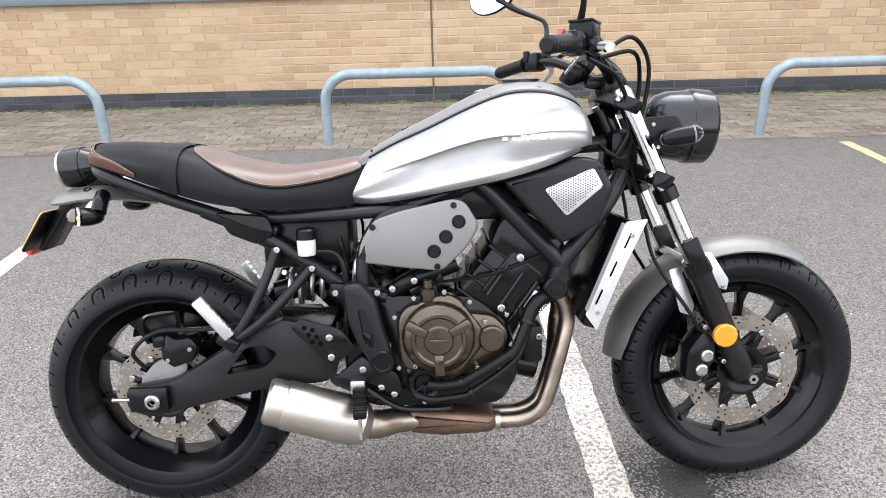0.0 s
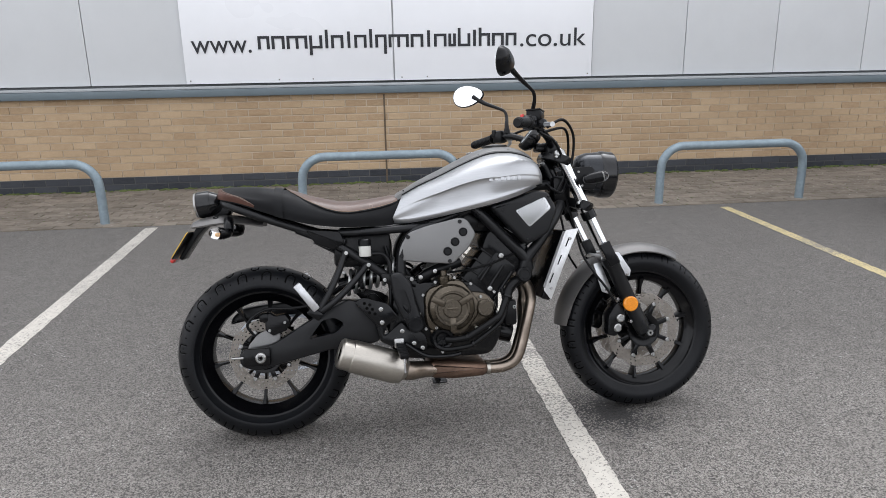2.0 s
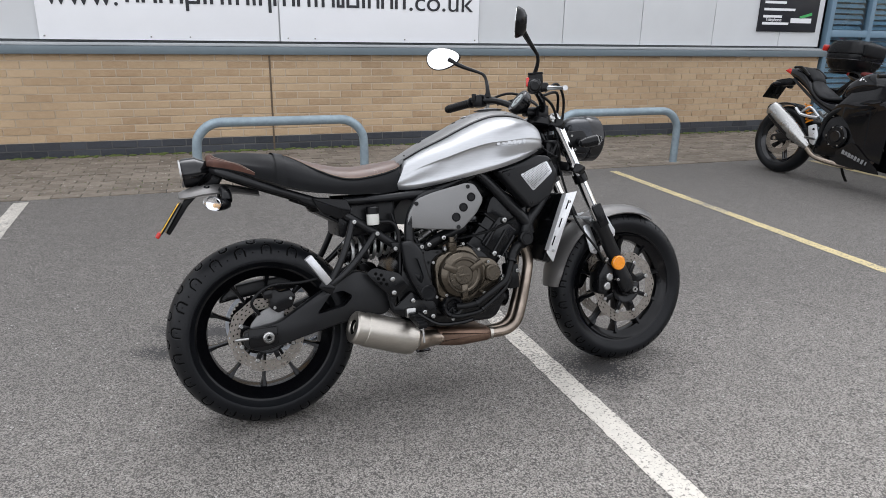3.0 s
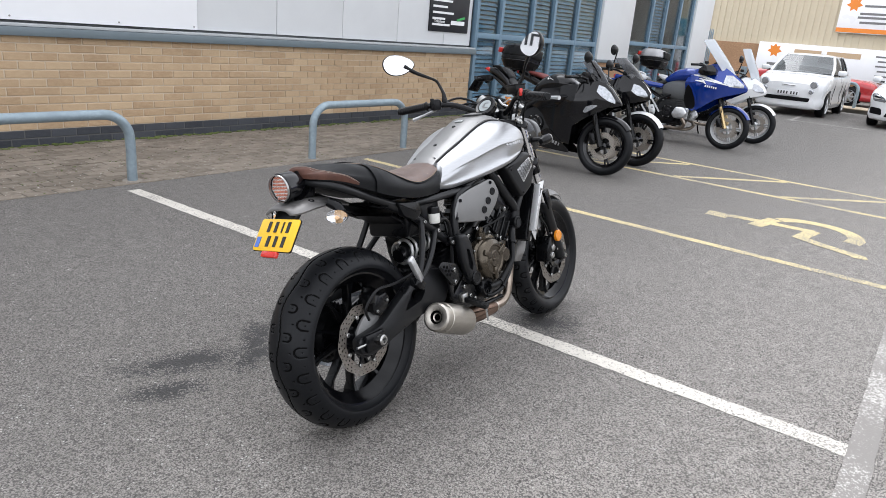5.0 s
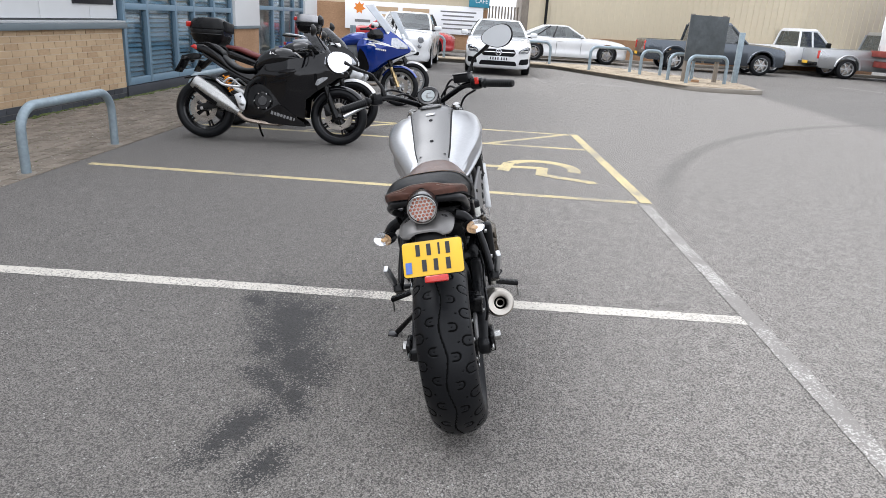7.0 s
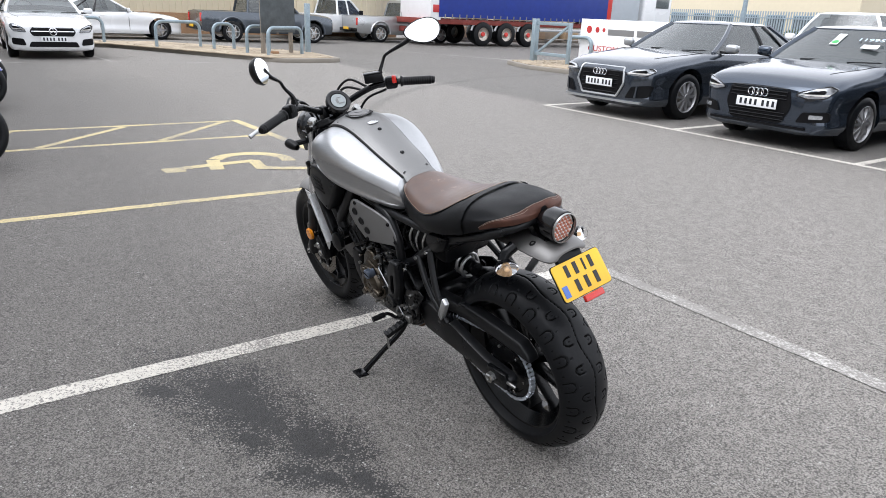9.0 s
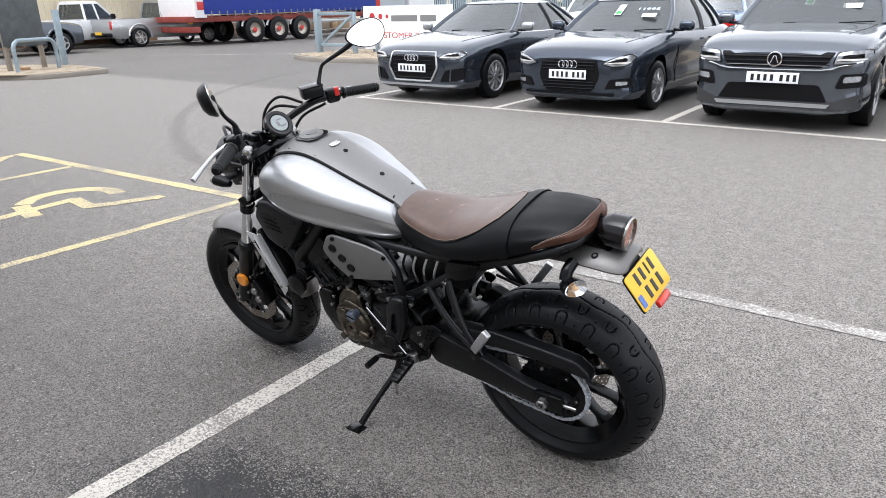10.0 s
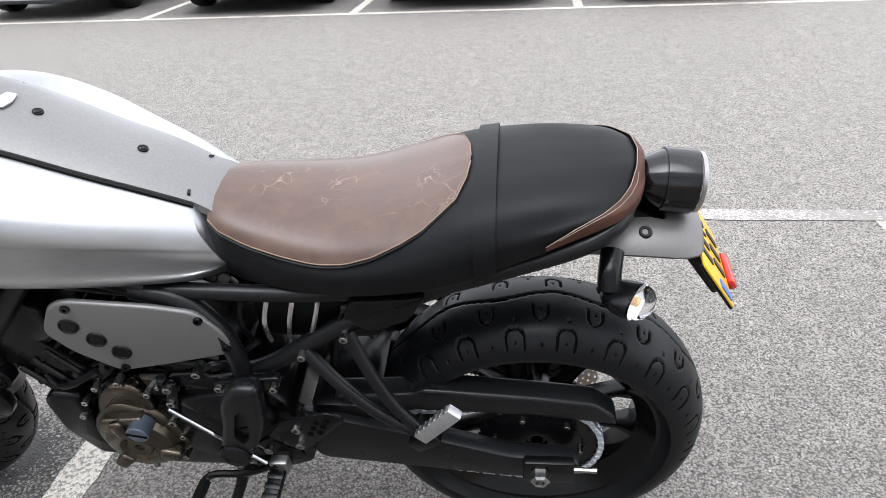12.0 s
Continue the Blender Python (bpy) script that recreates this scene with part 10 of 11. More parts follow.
def tourer_bike(m):
    b = thing("motorcycle", m, "bright blue touring motorcycle with a tall clear screen", "motorcycle", "parked motorcycles")
    wb = 1.49
    running_gear(b, wb, "rim_silver", "gold_fork", "alloy", 0.075)
    # flat twin: finned grey cylinder heads out to both sides with a brown pipe below
    for sy in (-1, 1):
        cy = part("cylinder", bm_turn(bm_lathe([(0, 0), (0.07, 0), (0.075, 0.1), (0, 0.1)], 20), aim((0.86, sy * 0.12, 0.42), (0.86, sy * 0.4, 0.42))), "alloy", b)
        for k in range(4):
            part("fin", bm_box((0.86, sy * (0.15 + 0.022 * k), 0.42), (0.17, 0.007, 0.16), 0.003), "alloy", cy)
        part("head_cover", bm_prism(rounded([(0.75, 0.39), (0.8, 0.34), (0.93, 0.35), (0.98, 0.42), (0.93, 0.5), (0.8, 0.5)], 0.03), sy * 0.29 - 0.055, sy * 0.29 + 0.055, 0.025, segs=3), "alloy", cy, "rounded grey cylinder head cover")
        part("exhaust_pipe", bm_tube([(0.9, sy * 0.27, 0.35), (0.95, sy * 0.25, 0.26), (0.84, sy * 0.2, 0.2), (0.6, sy * 0.12, 0.2)], 0.024, 10), "header_pipe", b, "heat-browned exhaust pipe")
        part("silver_rail", bm_tube([(0.52, sy * 0.15, 0.4), (0.36, sy * 0.19, 0.6), (0.18, sy * 0.2, 0.72), (0.02, sy * 0.2, 0.74)], 0.015, 8), "alloy", b)
        part("silver_rail", bm_tube([(0.34, sy * 0.18, 0.36), (0.24, sy * 0.2, 0.5), (0.18, sy * 0.2, 0.7)], 0.014, 8), "alloy", b)
    part("shaft_drive", bm_tube([(0.02, -0.1, 0.31), (0.45, -0.1, 0.39)], [0.07, 0.045], 14, 1), "black_metal", b)
    part("silencer", bm_turn(bm_lathe([(0.02, 0.0), (0.05, 0.0), (0.055, 0.02), (0.06, 0.34), (0.03, 0.46), (0, 0.46)], 20), aim((-0.22, 0.17, 0.4), (0.4, 0.15, 0.25))), "steel", b)
    body_loft(b, "knee_panel", [(0.5, 0.66, 0.82, 0.13), (0.62, 0.62, 0.9, 0.17), (0.76, 0.6, 0.92, 0.19), (0.9, 0.62, 0.9, 0.19)], "knee_grey", "satin grey knee panel")
    body_loft(b, "tank", [(0.5, 0.83, 0.9, 0.1), (0.58, 0.83, 0.98, 0.15), (0.7, 0.86, 1.05, 0.19), (0.86, 0.88, 1.08, 0.21), (1.0, 0.88, 1.06, 0.2), (1.08, 0.9, 1.02, 0.16)], "paint_blue")
    body_loft(b, "seat", [(0.22, 0.8, 0.86, 0.13), (0.32, 0.77, 0.835, 0.16), (0.44, 0.77, 0.84, 0.15), (0.55, 0.8, 0.9, 0.1)], "vinyl", "black rider seat")
    body_loft(b, "pillion_seat", [(-0.16, 0.86, 0.91, 0.11), (-0.05, 0.85, 0.93, 0.15), (0.1, 0.84, 0.925, 0.15), (0.22, 0.81, 0.88, 0.13)], "pale_grey_seat", "pale grey pillion seat")
    for sy in (-1, 1):
        part("grab_rail", bm_tube([(0.12, sy * 0.17, 0.88), (0.05, sy * 0.19, 0.95), (-0.22, sy * 0.17, 0.98), (-0.3, sy * 0.1, 0.98)], 0.012, 8), "alloy", b)
        pn = part("pannier", bm_rings([[Vector((px, sy * (y), pz)) for px, pz in rounded([(cx - 0.27 * k, 0.6 - 0.16 * k), (cx + 0.2 * k, 0.6 - 0.17 * k), (cx + 0.24 * k, 0.6 + 0.1 * k), (cx + 0.1 * k, 0.6 + 0.19 * k), (cx - 0.28 * k, 0.6 + 0.2 * k)], 0.05 * k)] for y, k, cx in ((0.17, 0.92, -0.05), (0.2, 1.0, -0.05), (0.31, 0.99, -0.06), (0.35, 0.9, -0.06), (0.365, 0.72, -0.07))]), "gloss_black", b, "black pannier with a blue lid")
        part("pannier_lid", bm_prism(rounded([(-0.3, 0.66), (0.12, 0.64), (0.16, 0.7), (0.02, 0.785), (-0.32, 0.795)], 0.03), sy * 0.352 - 0.02, sy * 0.352 + 0.02, 0.012), "paint_blue", pn)
        part("tail_panel", bm_prism(rounded([(0.5, 0.74), (0.52, 0.8), (0.1, 0.84), (-0.24, 0.87), (-0.26, 0.8), (0.1, 0.76)], 0.02), sy * 0.165 - 0.02, sy * 0.165 + 0.02, 0.01), "paint_blue", b)
    part("tail_lamp", bm_box((-0.3, 0, 0.85), (0.03, 0.14, 0.05), 0.012), "red_lens", b)
    part("rear_mudguard", bm_prism(rounded([(-0.2, 0.82), (-0.3, 0.8), (-0.42, 0.56), (-0.4, 0.55), (-0.26, 0.7)], 0.01), -0.09, 0.09, 0.006), "black_plastic", b)
    part("number_plate", bm_box((-0.4, 0, 0.66), (0.012, 0.22, 0.16), 0.004, rot=(0, 24, 0)), "black_plastic", b)
    part("rack", bm_box((-0.2, 0, 0.96), (0.26, 0.2, 0.024), 0.01), "black_metal", b)
    # fairing: wide shoulders narrowing to a beak
    half = [(0.82, 0.24), (0.95, 0.29), (1.12, 0.31), (1.28, 0.285), (1.42, 0.22), (1.54, 0.13), (1.64, 0.03)]
    def wide(x, z):
        crease = 0.86 + 0.04 * (x - 0.9)
        return max(0.015, table(half, x) - (0.55 * (z - crease) if z > crease else 0.26 * (crease - z)))
    shell(b, "side_fairing", [(0.84, 0.84, 0.88), (0.88, 0.6, 1.0), (0.93, 0.5, 1.05), (1.0, 0.47, 1.08), (1.1, 0.52, 1.13), (1.2, 0.6, 1.16), (1.3, 0.67, 1.13), (1.42, 0.73, 1.06), (1.54, 0.78, 0.98), (1.64, 0.83, 0.88)], wide, "paint_blue", "bright blue creased fairing panel", rows=9)
    shell(b, "side_intake", [(0.855, 0.62, 0.76), (0.89, 0.53, 0.83), (0.94, 0.5, 0.8), (1.0, 0.5, 0.68), (1.03, 0.53, 0.58)], wide, "grille", "black side intake", grow=0.006, rows=4)
    shell(b, "intake_rim", [(0.9, 0.83, 0.85), (0.96, 0.77, 0.815), (1.03, 0.62, 0.7), (1.06, 0.55, 0.6)], wide, "paint_blue", grow=0.022, rows=2)
    for z0, z1, x0, x1, mat in ((0.97, 0.9, 0.93, 1.34, "white_stripe"), (0.925, 0.875, 1.02, 1.42, "rim_silver"), (0.895, 0.86, 0.98, 1.14, "white_stripe")):
        shell(b, "stripe", [(x0, z0 - 0.004, z0 + 0.004), (x0 + 0.12, z0 - 0.022, z0 + 0.012), (x1, z1 - 0.006, z1 + 0.004)], wide, mat, grow=0.004, rows=1)
    for k in range(6):
        x = 1.14 + 0.028 * k
        part("model_block", bm_box((x, -wide(x, 0.83) - 0.003, 0.832 - 0.003 * k), (0.019, 0.004, 0.026), 0.001), "white_stripe", b)
    body_loft(b, "nose", [(1.08, 0.9, 1.1, 0.15), (1.22, 0.78, 1.13, 0.19), (1.36, 0.76, 1.08, 0.16), (1.5, 0.79, 1.0, 0.1), (1.6, 0.82, 0.92, 0.04), (1.645, 0.84, 0.87, 0.015)], "paint_blue")
    shell(b, "headlight", [(1.36, 0.9, 1.01), (1.44, 0.86, 1.02), (1.53, 0.86, 0.96), (1.6, 0.87, 0.91)], wide, "lamp_alloy", "large clear twin headlight", grow=0.008, th=0.014, rows=4)
    shell(b, "mirror_pod", [(1.0, 1.0, 1.05), (1.06, 0.97, 1.1), (1.18, 0.98, 1.12), (1.24, 1.0, 1.06)], lambda x, z: 0.33 - 2.2 * (x - 1.12) ** 2 - 3.0 * (z - 1.05) ** 2, "gloss_black", "black mirror pod", th=0.12, rows=4)
    shell(b, "indicator", [(1.16, 0.99, 1.0), (1.22, 0.97, 1.02), (1.27, 0.98, 0.99)], wide, "clear_lens", grow=0.05, th=0.03, rows=2)
    rings = []
    for x, z, w in ((1.46, 1.03, 0.13), (1.38, 1.14, 0.21), (1.26, 1.28, 0.22), (1.13, 1.42, 0.19), (1.06, 1.5, 0.12)):
        arc = [(x - 0.12 * (t * t), w * t, z - 0.03 * t * t) for t in (-1, -0.6, -0.25, 0.25, 0.6, 1)]
        rings.append([Vector(p) for p in arc] + [Vector((p[0] - 0.005, p[1], p[2] - 0.003)) for p in reversed(arc)])
    part("windscreen", bm_rings(rings), "screen", b, "tall clear plastic screen leaning back")
    part("instrument", bm_box((1.18, 0, 1.12), (0.1, 0.26, 0.12), 0.02, rot=(0, -35, 0)), "black_plastic", b)
    mudguard(b, wb, 30, 150, "paint_blue", 0.325, 0.07)
    handlebars(b, 1.02, 1.12, 0.36, 0.1)
    return b


def roadster_bike(m, label, paint, seat, cowl, box, screen_mat, screen, rim="gloss_black", lid="black_plastic", front=None, box_x=-0.26, box_z=0.91):
    """A middleweight bike with a small cowl round the headlight and a screen above it."""
    b = thing("motorcycle", m, label, "motorcycle", "parked motorcycles")
    running_gear(b, 1.43, rim, "black_metal", "alloy")
    body_loft(b, "tank", [(0.5, 0.74, 0.8, 0.08), (0.56, 0.73, 0.91, 0.12), (0.7, 0.76, 0.985, 0.16), (0.86, 0.79, 0.995, 0.16), (0.98, 0.82, 0.93, 0.11)], paint)
    body_loft(b, "seat", [(-0.06, 0.87, 0.915, 0.1), (0.1, 0.84, 0.905, 0.135), (0.24, 0.79, 0.86, 0.14), (0.4, 0.755, 0.82, 0.14), (0.54, 0.75, 0.83, 0.09)], seat)
    body_loft(b, "tail", [(-0.24, 0.86, 0.91, 0.05), (-0.1, 0.79, 0.89, 0.1), (0.1, 0.73, 0.85, 0.12), (0.36, 0.66, 0.76, 0.12)], cowl)
    part("tail_lamp", bm_box((-0.235, 0, 0.885), (0.03, 0.12, 0.035), 0.01), "red_lens", b)
    part("plate_hanger", bm_prism(rounded([(-0.14, 0.83), (-0.2, 0.83), (-0.4, 0.66), (-0.37, 0.62)], 0.012), -0.035, 0.035, 0.006), "black_plastic", b)
    part("number_plate", bm_box((-0.4, 0, 0.66), (0.012, 0.2, 0.15), 0.004, rot=(0, 28, 0)), "black_plastic", b)
    part("silencer", bm_turn(bm_lathe([(0.02, 0), (0.045, 0.0), (0.055, 0.02), (0.06, 0.3), (0.03, 0.46), (0, 0.46)], 20), aim((-0.14, -0.19, 0.5), (0.36, -0.15, 0.28))), "steel", b)
    part("exhaust_pipe", bm_tube([(0.3, -0.15, 0.3), (0.5, -0.14, 0.2), (0.85, -0.1, 0.2), (0.98, -0.05, 0.35), (0.95, -0.05, 0.5)], 0.022, 10), "header_pipe", b)
    half = [(0.86, 0.17), (1.0, 0.2), (1.14, 0.205), (1.28, 0.165), (1.4, 0.1), (1.48, 0.03)]
    def wide(x, z):
        crease = 0.8
        return max(0.012, table(half, x) - (0.4 * (z - crease) if z > crease else 0.3 * (crease - z)))
    shell(b, "side_fairing", [(0.86, 0.7, 0.74), (0.94, 0.6, 0.82), (1.04, 0.56, 0.9), (1.16, 0.62, 0.98), (1.28, 0.68, 0.99), (1.4, 0.72, 0.92), (1.48, 0.76, 0.82)], wide, cowl, rows=7)
    body_loft(b, "nose", [(1.06, 0.8, 0.94, 0.13), (1.2, 0.74, 0.985, 0.14), (1.34, 0.73, 0.95, 0.1), (1.44, 0.75, 0.87, 0.05), (1.485, 0.77, 0.81, 0.02)], front or cowl)
    shell(b, "headlight", [(1.3, 0.82, 0.9), (1.36, 0.78, 0.89), (1.43, 0.77, 0.84), (1.46, 0.78, 0.8)], wide, "lamp_alloy", "clear headlight", grow=0.008, th=0.014, rows=3)
    shell(b, "fairing_vent", [(0.96, 0.66, 0.7), (1.03, 0.63, 0.74), (1.1, 0.68, 0.75)], wide, "grille", grow=0.004, rows=2)
    rings = []
    for x, z, w in ((1.36, 0.96, 0.11), (1.3, 1.02 + screen * 0.25, 0.16), (1.2, 1.08 + screen * 0.65, 0.16), (1.12, 1.12 + screen, 0.11)):
        arc = [(x - 0.1 * (t * t), w * t, z - 0.02 * t * t) for t in (-1, -0.6, -0.25, 0.25, 0.6, 1)]
        rings.append([Vector(p) for p in arc] + [Vector((p[0] - 0.004, p[1], p[2] - 0.003)) for p in reversed(arc)])
    part("windscreen", bm_rings(rings), screen_mat, b, "plastic screen")
    for sy in (-1, 1):
        part("indicator", bm_turn(bm_lathe([(0, 0), (0.022, 0.01), (0.026, 0.05), (0.012, 0.08), (0, 0.085)], 12), aim((1.2, sy * 0.2, 0.74), (1.2, sy * 0.3, 0.74))), "clear_lens", b)
    mudguard(b, 1.43, 34, 158, "paint_white")
    handlebars(b, 1.06, 1.03, 0.36)
    mirror_pair(b, (1.06, 0.25, 1.04), (1.08, 0.34, 1.22), 0.055)
    if box:
        z = box_z - 0.01
        part("rack", bm_tube([(0.0, -0.1, 0.8), (-0.1, -0.12, z), (-0.42, -0.1, z), (-0.42, 0.1, z), (-0.1, 0.12, z), (0.0, 0.1, 0.8)], 0.012, 8), "black_metal", b)
        top_box(b, box_x, box_z, "large black luggage box with red corner reflectors", lid)
    return b


M["knee_grey"] = surf("knee_grey", (0.1, 0.105, 0.11), 0.5)
M["gold_fork"] = surf("gold_fork", (0.5, 0.38, 0.2), 0.3, 0.9)
M["pale_grey_seat"] = surf("pale_grey_seat", (0.42, 0.43, 0.44), 0.55, var=0.1, bump=0.1)
sports_bike(pose(4.77, 4.33, 0, -7, 0, -86.5))
roadster_bike(pose(5.72, 4.38, 0, -7, 0, -88), "black and white motorcycle with dark red seat and top box", "paint_black", "seat_red", "paint_black", True, "smoke_screen", 0.06, front="paint_white")
tourer_bike(pose(8.44, 4.24, 0, -6, 0, -87))
roadster_bike(pose(9.72, 4.12, 0, -6, 0, -88), "white motorcycle with a tall clear screen and a top box", "paint_white", "vinyl", "paint_white", True, "screen", 0.3, "rim_silver", lid="rim_grey", box_x=-0.38, box_z=0.99)

# ---- pick-ups beyond the island ----
def pickup(m, label, paint, cab):
    ob = thing("pickup", m, label, "pickup truck", "pickups")
    hl, W = 2.6, 0.9
    T = [(0, 0.62, 0.42, 0.78, 0.84), (0.12, 0.8, 0.34, 0.9, 0.96), (0.7, 0.9, 0.32, 1.0, 1.06), (1.5, 0.9, 0.32, 1.05, 1.1), (5.05, 0.9, 0.36, 1.06, 1.08), (5.2, 0.86, 0.44, 1.04, 1.06)]
    rings = []
    for d in (0, 0.06, 0.12, 0.3, 0.7, 1.1, 1.5, 2.2, 3.0, 3.8, 4.6, 5.05, 5.2):
        _, w, zb, zs, zt = lerp_table(T, d)
        half = [(0, zb), (w * 0.9, zb), (w, zb + 0.15), (w, zs - 0.2), (w * 0.96, zs), (w * 0.8, zt), (0, zt)]
        rings.append([Vector((hl - d, y, z)) for y, z in half] + [Vector((hl - d, -y, z)) for y, z in reversed(half[1:-1])])
    body = part("body", bm_rings(rings), paint, ob)
    cut = [bm_disc((x, 0, 0.4), 0.46, 2.4, "y", 32) for x in (1.65, -1.5)]
    cut.append(bm_box((-1.65, 0, 1.0), (1.75, 1.5, 0.6)))
    carve(body, cut)
    body.data.materials.clear()
    body.data.materials.append(M[paint])
    part("underbody", bm_box((0, 0, 0.5), (4.4, 1.2, 0.3), 0.02), "cabin", ob)
    for x in (1.65, -1.5):
        for sd in (-1, 1):
            car_wheel(ob, x, sd * 0.79, 0.37, 0.24, "rim_silver", 6, sd)
            part("wheel_arch", bm_tube([(x + 0.47 * math.cos(a), sd * 0.9, 0.4 + 0.47 * math.sin(a)) for a in (radians(k) for k in range(-5, 190, 15))], 0.04, 6, 1), paint, ob)
    x0, x1 = 1.1, 1.1 - cab
    low = [Vector(p) for p in ((x0, -0.8, 1.05), (x0, 0.8, 1.05), (x1, 0.8, 1.05), (x1, -0.8, 1.05))]
    high = [Vector(p) for p in ((x0 - 0.6, -0.62, 1.66), (x0 - 0.6, 0.62, 1.66), (x1 + 0.1, 0.62, 1.66), (x1 + 0.1, -0.62, 1.66))]
    part("window", bm_rings([low, high], cap=False), "car_glass", ob, smooth=0)
    part("roof", bm_rings([high, [v + Vector((0, 0, 0.05)) for v in high], [Vector((v.x * 0.9, v.y * 0.85, 1.78)) for v in high]]), paint, ob)
    for a, c in zip(low, high):
        part("pillar", bm_tube([a, c], 0.05, 6, 1), paint, ob)
    for sd in (-1, 1):
        part("pillar", bm_tube([((x0 + x1) / 2 - 0.1, sd * 0.8, 1.05), ((x0 + x1) / 2 - 0.12, sd * 0.63, 1.66)], 0.04, 6, 1), paint, ob)
        part("tail_lamp", bm_box((-2.6, sd * 0.78, 0.85), (0.06, 0.14, 0.3), 0.02), "red_lens", ob)
        part("door_mirror", bm_box((x0 - 0.3, sd * 1.0, 1.18), (0.12, 0.2, 0.2), 0.04), "black_plastic", ob)
        part("door_gap", bm_tube([((x0 + x1) / 2 - 0.1, sd * 0.905, 0.45), ((x0 + x1) / 2 - 0.1, sd * 0.905, 1.02)], 0.008, 5, 1), "grille", ob)
    part("rear_bumper", bm_box((-2.66, 0, 0.5), (0.14, 1.6, 0.14), 0.03), "black_plastic" if paint != "paint_silver" else "black_metal", ob)
    part("number_plate", bm_box((-2.74, 0, 0.55), (0.012, 0.5, 0.11), 0.003), "plate_yellow", ob)
    part("cabin", bm_box(((x0 + x1) / 2, 0, 1.08), (cab * 0.8, 1.4, 0.2), 0.03), "cabin", ob)
    return ob


pickup(pose(25.2, -6.9, 0, 0, 0, -90), "dark slate double-cab pickup truck", "paint_slate", 2.0)
pickup(pose(26.6, -13.8, 0, 0, 0, -90), "silver single-cab pickup truck", "paint_silver", 1.5)
wp = pickup(pose(28.2, -11.2, 0, 0, 0, -75), "white pickup truck with an orange tailboard", "paint_white", 1.5)
part("warning_board", bm_box((-2.75, 0.1, 1.15), (0.05, 1.2, 0.5), 0.01), "orange", wp)

# ---- articulated lorry on the road ----
M["curtain"] = surf("blue_curtain", (0.012, 0.035, 0.25), 0.45, grain=4, var=0.12, wear=1.2, bump=0.15, dist=0.01)
M["chassis_red"] = surf("chassis_red", (0.22, 0.035, 0.025), 0.6, grain=10, var=0.3)
lor = thing("lorry", pose(24.7, -12.9, 0, 0, 0, -90), "blue curtain-sided articulated lorry with red chassis", "lorry")
part("curtain", bm_box((5.85, -1.26, 2.55), (9.9, 0.04, 2.75), 0.01), "curtain", lor)
part("curtain", bm_box((5.85, 1.26, 2.55), (9.9, 0.04, 2.75), 0.01), "curtain", lor)
part("load_box", bm_box((5.85, 0, 2.55), (9.8, 2.46, 2.7), 0.02), "board_dark", lor)
part("roof", bm_box((5.85, 0, 3.97), (10.0, 2.56, 0.08), 0.02), "plate_white", lor)
part("rear_door", bm_box((0.75, 0, 2.5), (0.5, 2.5, 2.9), 0.02), "plate_white", lor, "white rear doors with warning marks")
for z, w in ((1.5, 0.3), (2.1, 0.22), (2.7, 0.3)):
    part("door_mark", bm_box((0.75, -1.262, z), (0.3, 0.01, w), 0.002), "dark_red_print", lor)
part("front_stripe", bm_box((10.95, 0, 2.55), (0.3, 2.56, 2.8), 0.02), "red", lor)
part("bulkhead", bm_box((12.1, 0, 2.5), (2.0, 2.5, 2.9), 0.03), "grey_panel", lor)
part("chassis", bm_box((6.0, 0, 1.0), (11.6, 2.3, 0.22), 0.02), "chassis_red", lor)
part("rear_bumper", bm_box((0.5, 0, 0.62), (0.35, 2.4, 0.22), 0.02), "chassis_red", lor)
part("number_plate", bm_box((0.45, -0.9, 0.95), (0.03, 0.3, 0.25), 0.004), "plate_yellow", lor)
part("side_rail", bm_box((8.2, -1.25, 0.75), (3.4, 0.05, 0.12), 0.01), "paint_silver", lor)
bm = bmesh.new()
for k in range(26):
    bm_box((1.2 + 0.37 * k, -1.285, 1.2), (0.05, 0.02, 0.2), 0.0, into=bm)
part("curtain_strap", bm, "grey_print", lor, kind="stuff", smooth=0)
words("lettering", "TRANSPORT", 0.42, Matrix.Translation((5.2, -1.285, 2.55)) @ face, "grey_panel", lor, width=2.9)
for k in range(4):
    part("name_block", bm_box((3.6 + 0.95 * k, -1.284, 3.15), (0.75, 0.012, 0.55), 0.004), "dark_red_print", lor)
for x in (3.3, 4.6, 5.9, 12.6):
    for sd in (-1, 1):
        wl = part("wheel", bm_lathe([(0.28, -0.18), (0.4, -0.19), (0.5, -0.15), (0.52, 0), (0.5, 0.15), (0.4, 0.19), (0.28, 0.18)], 36), "tyre", lor)
        wl.location = (x, sd * 1.05, 0.52)
        part("rim", bm_lathe([(0, sd * 0.1), (0.1, sd * 0.12), (0.16, sd * 0.06), (0.28, sd * 0.1), (0.3, sd * 0.18)], 24), "disc_steel", wl)
        part("hub", bm_disc((0, sd * 0.12, 0), 0.1, 0.12, "y", 12, 0.02), "red", wl)
    part("mudguard", bm_tube([(x + 0.6 * math.cos(a), -1.1, 0.52 + 0.6 * math.sin(a)) for a in (radians(k) for k in range(10, 175, 12))], 0.05, 6, 1), "paint_silver", lor)
cabb = part("cab", bm_box((14.6, 0, 2.0), (2.2, 2.4, 2.9), 0.15, segs=3), "paint_white", lor)
part("cab_window", bm_box((14.9, -1.2, 2.4), (1.0, 0.05, 0.8), 0.05), "car_glass", cabb)

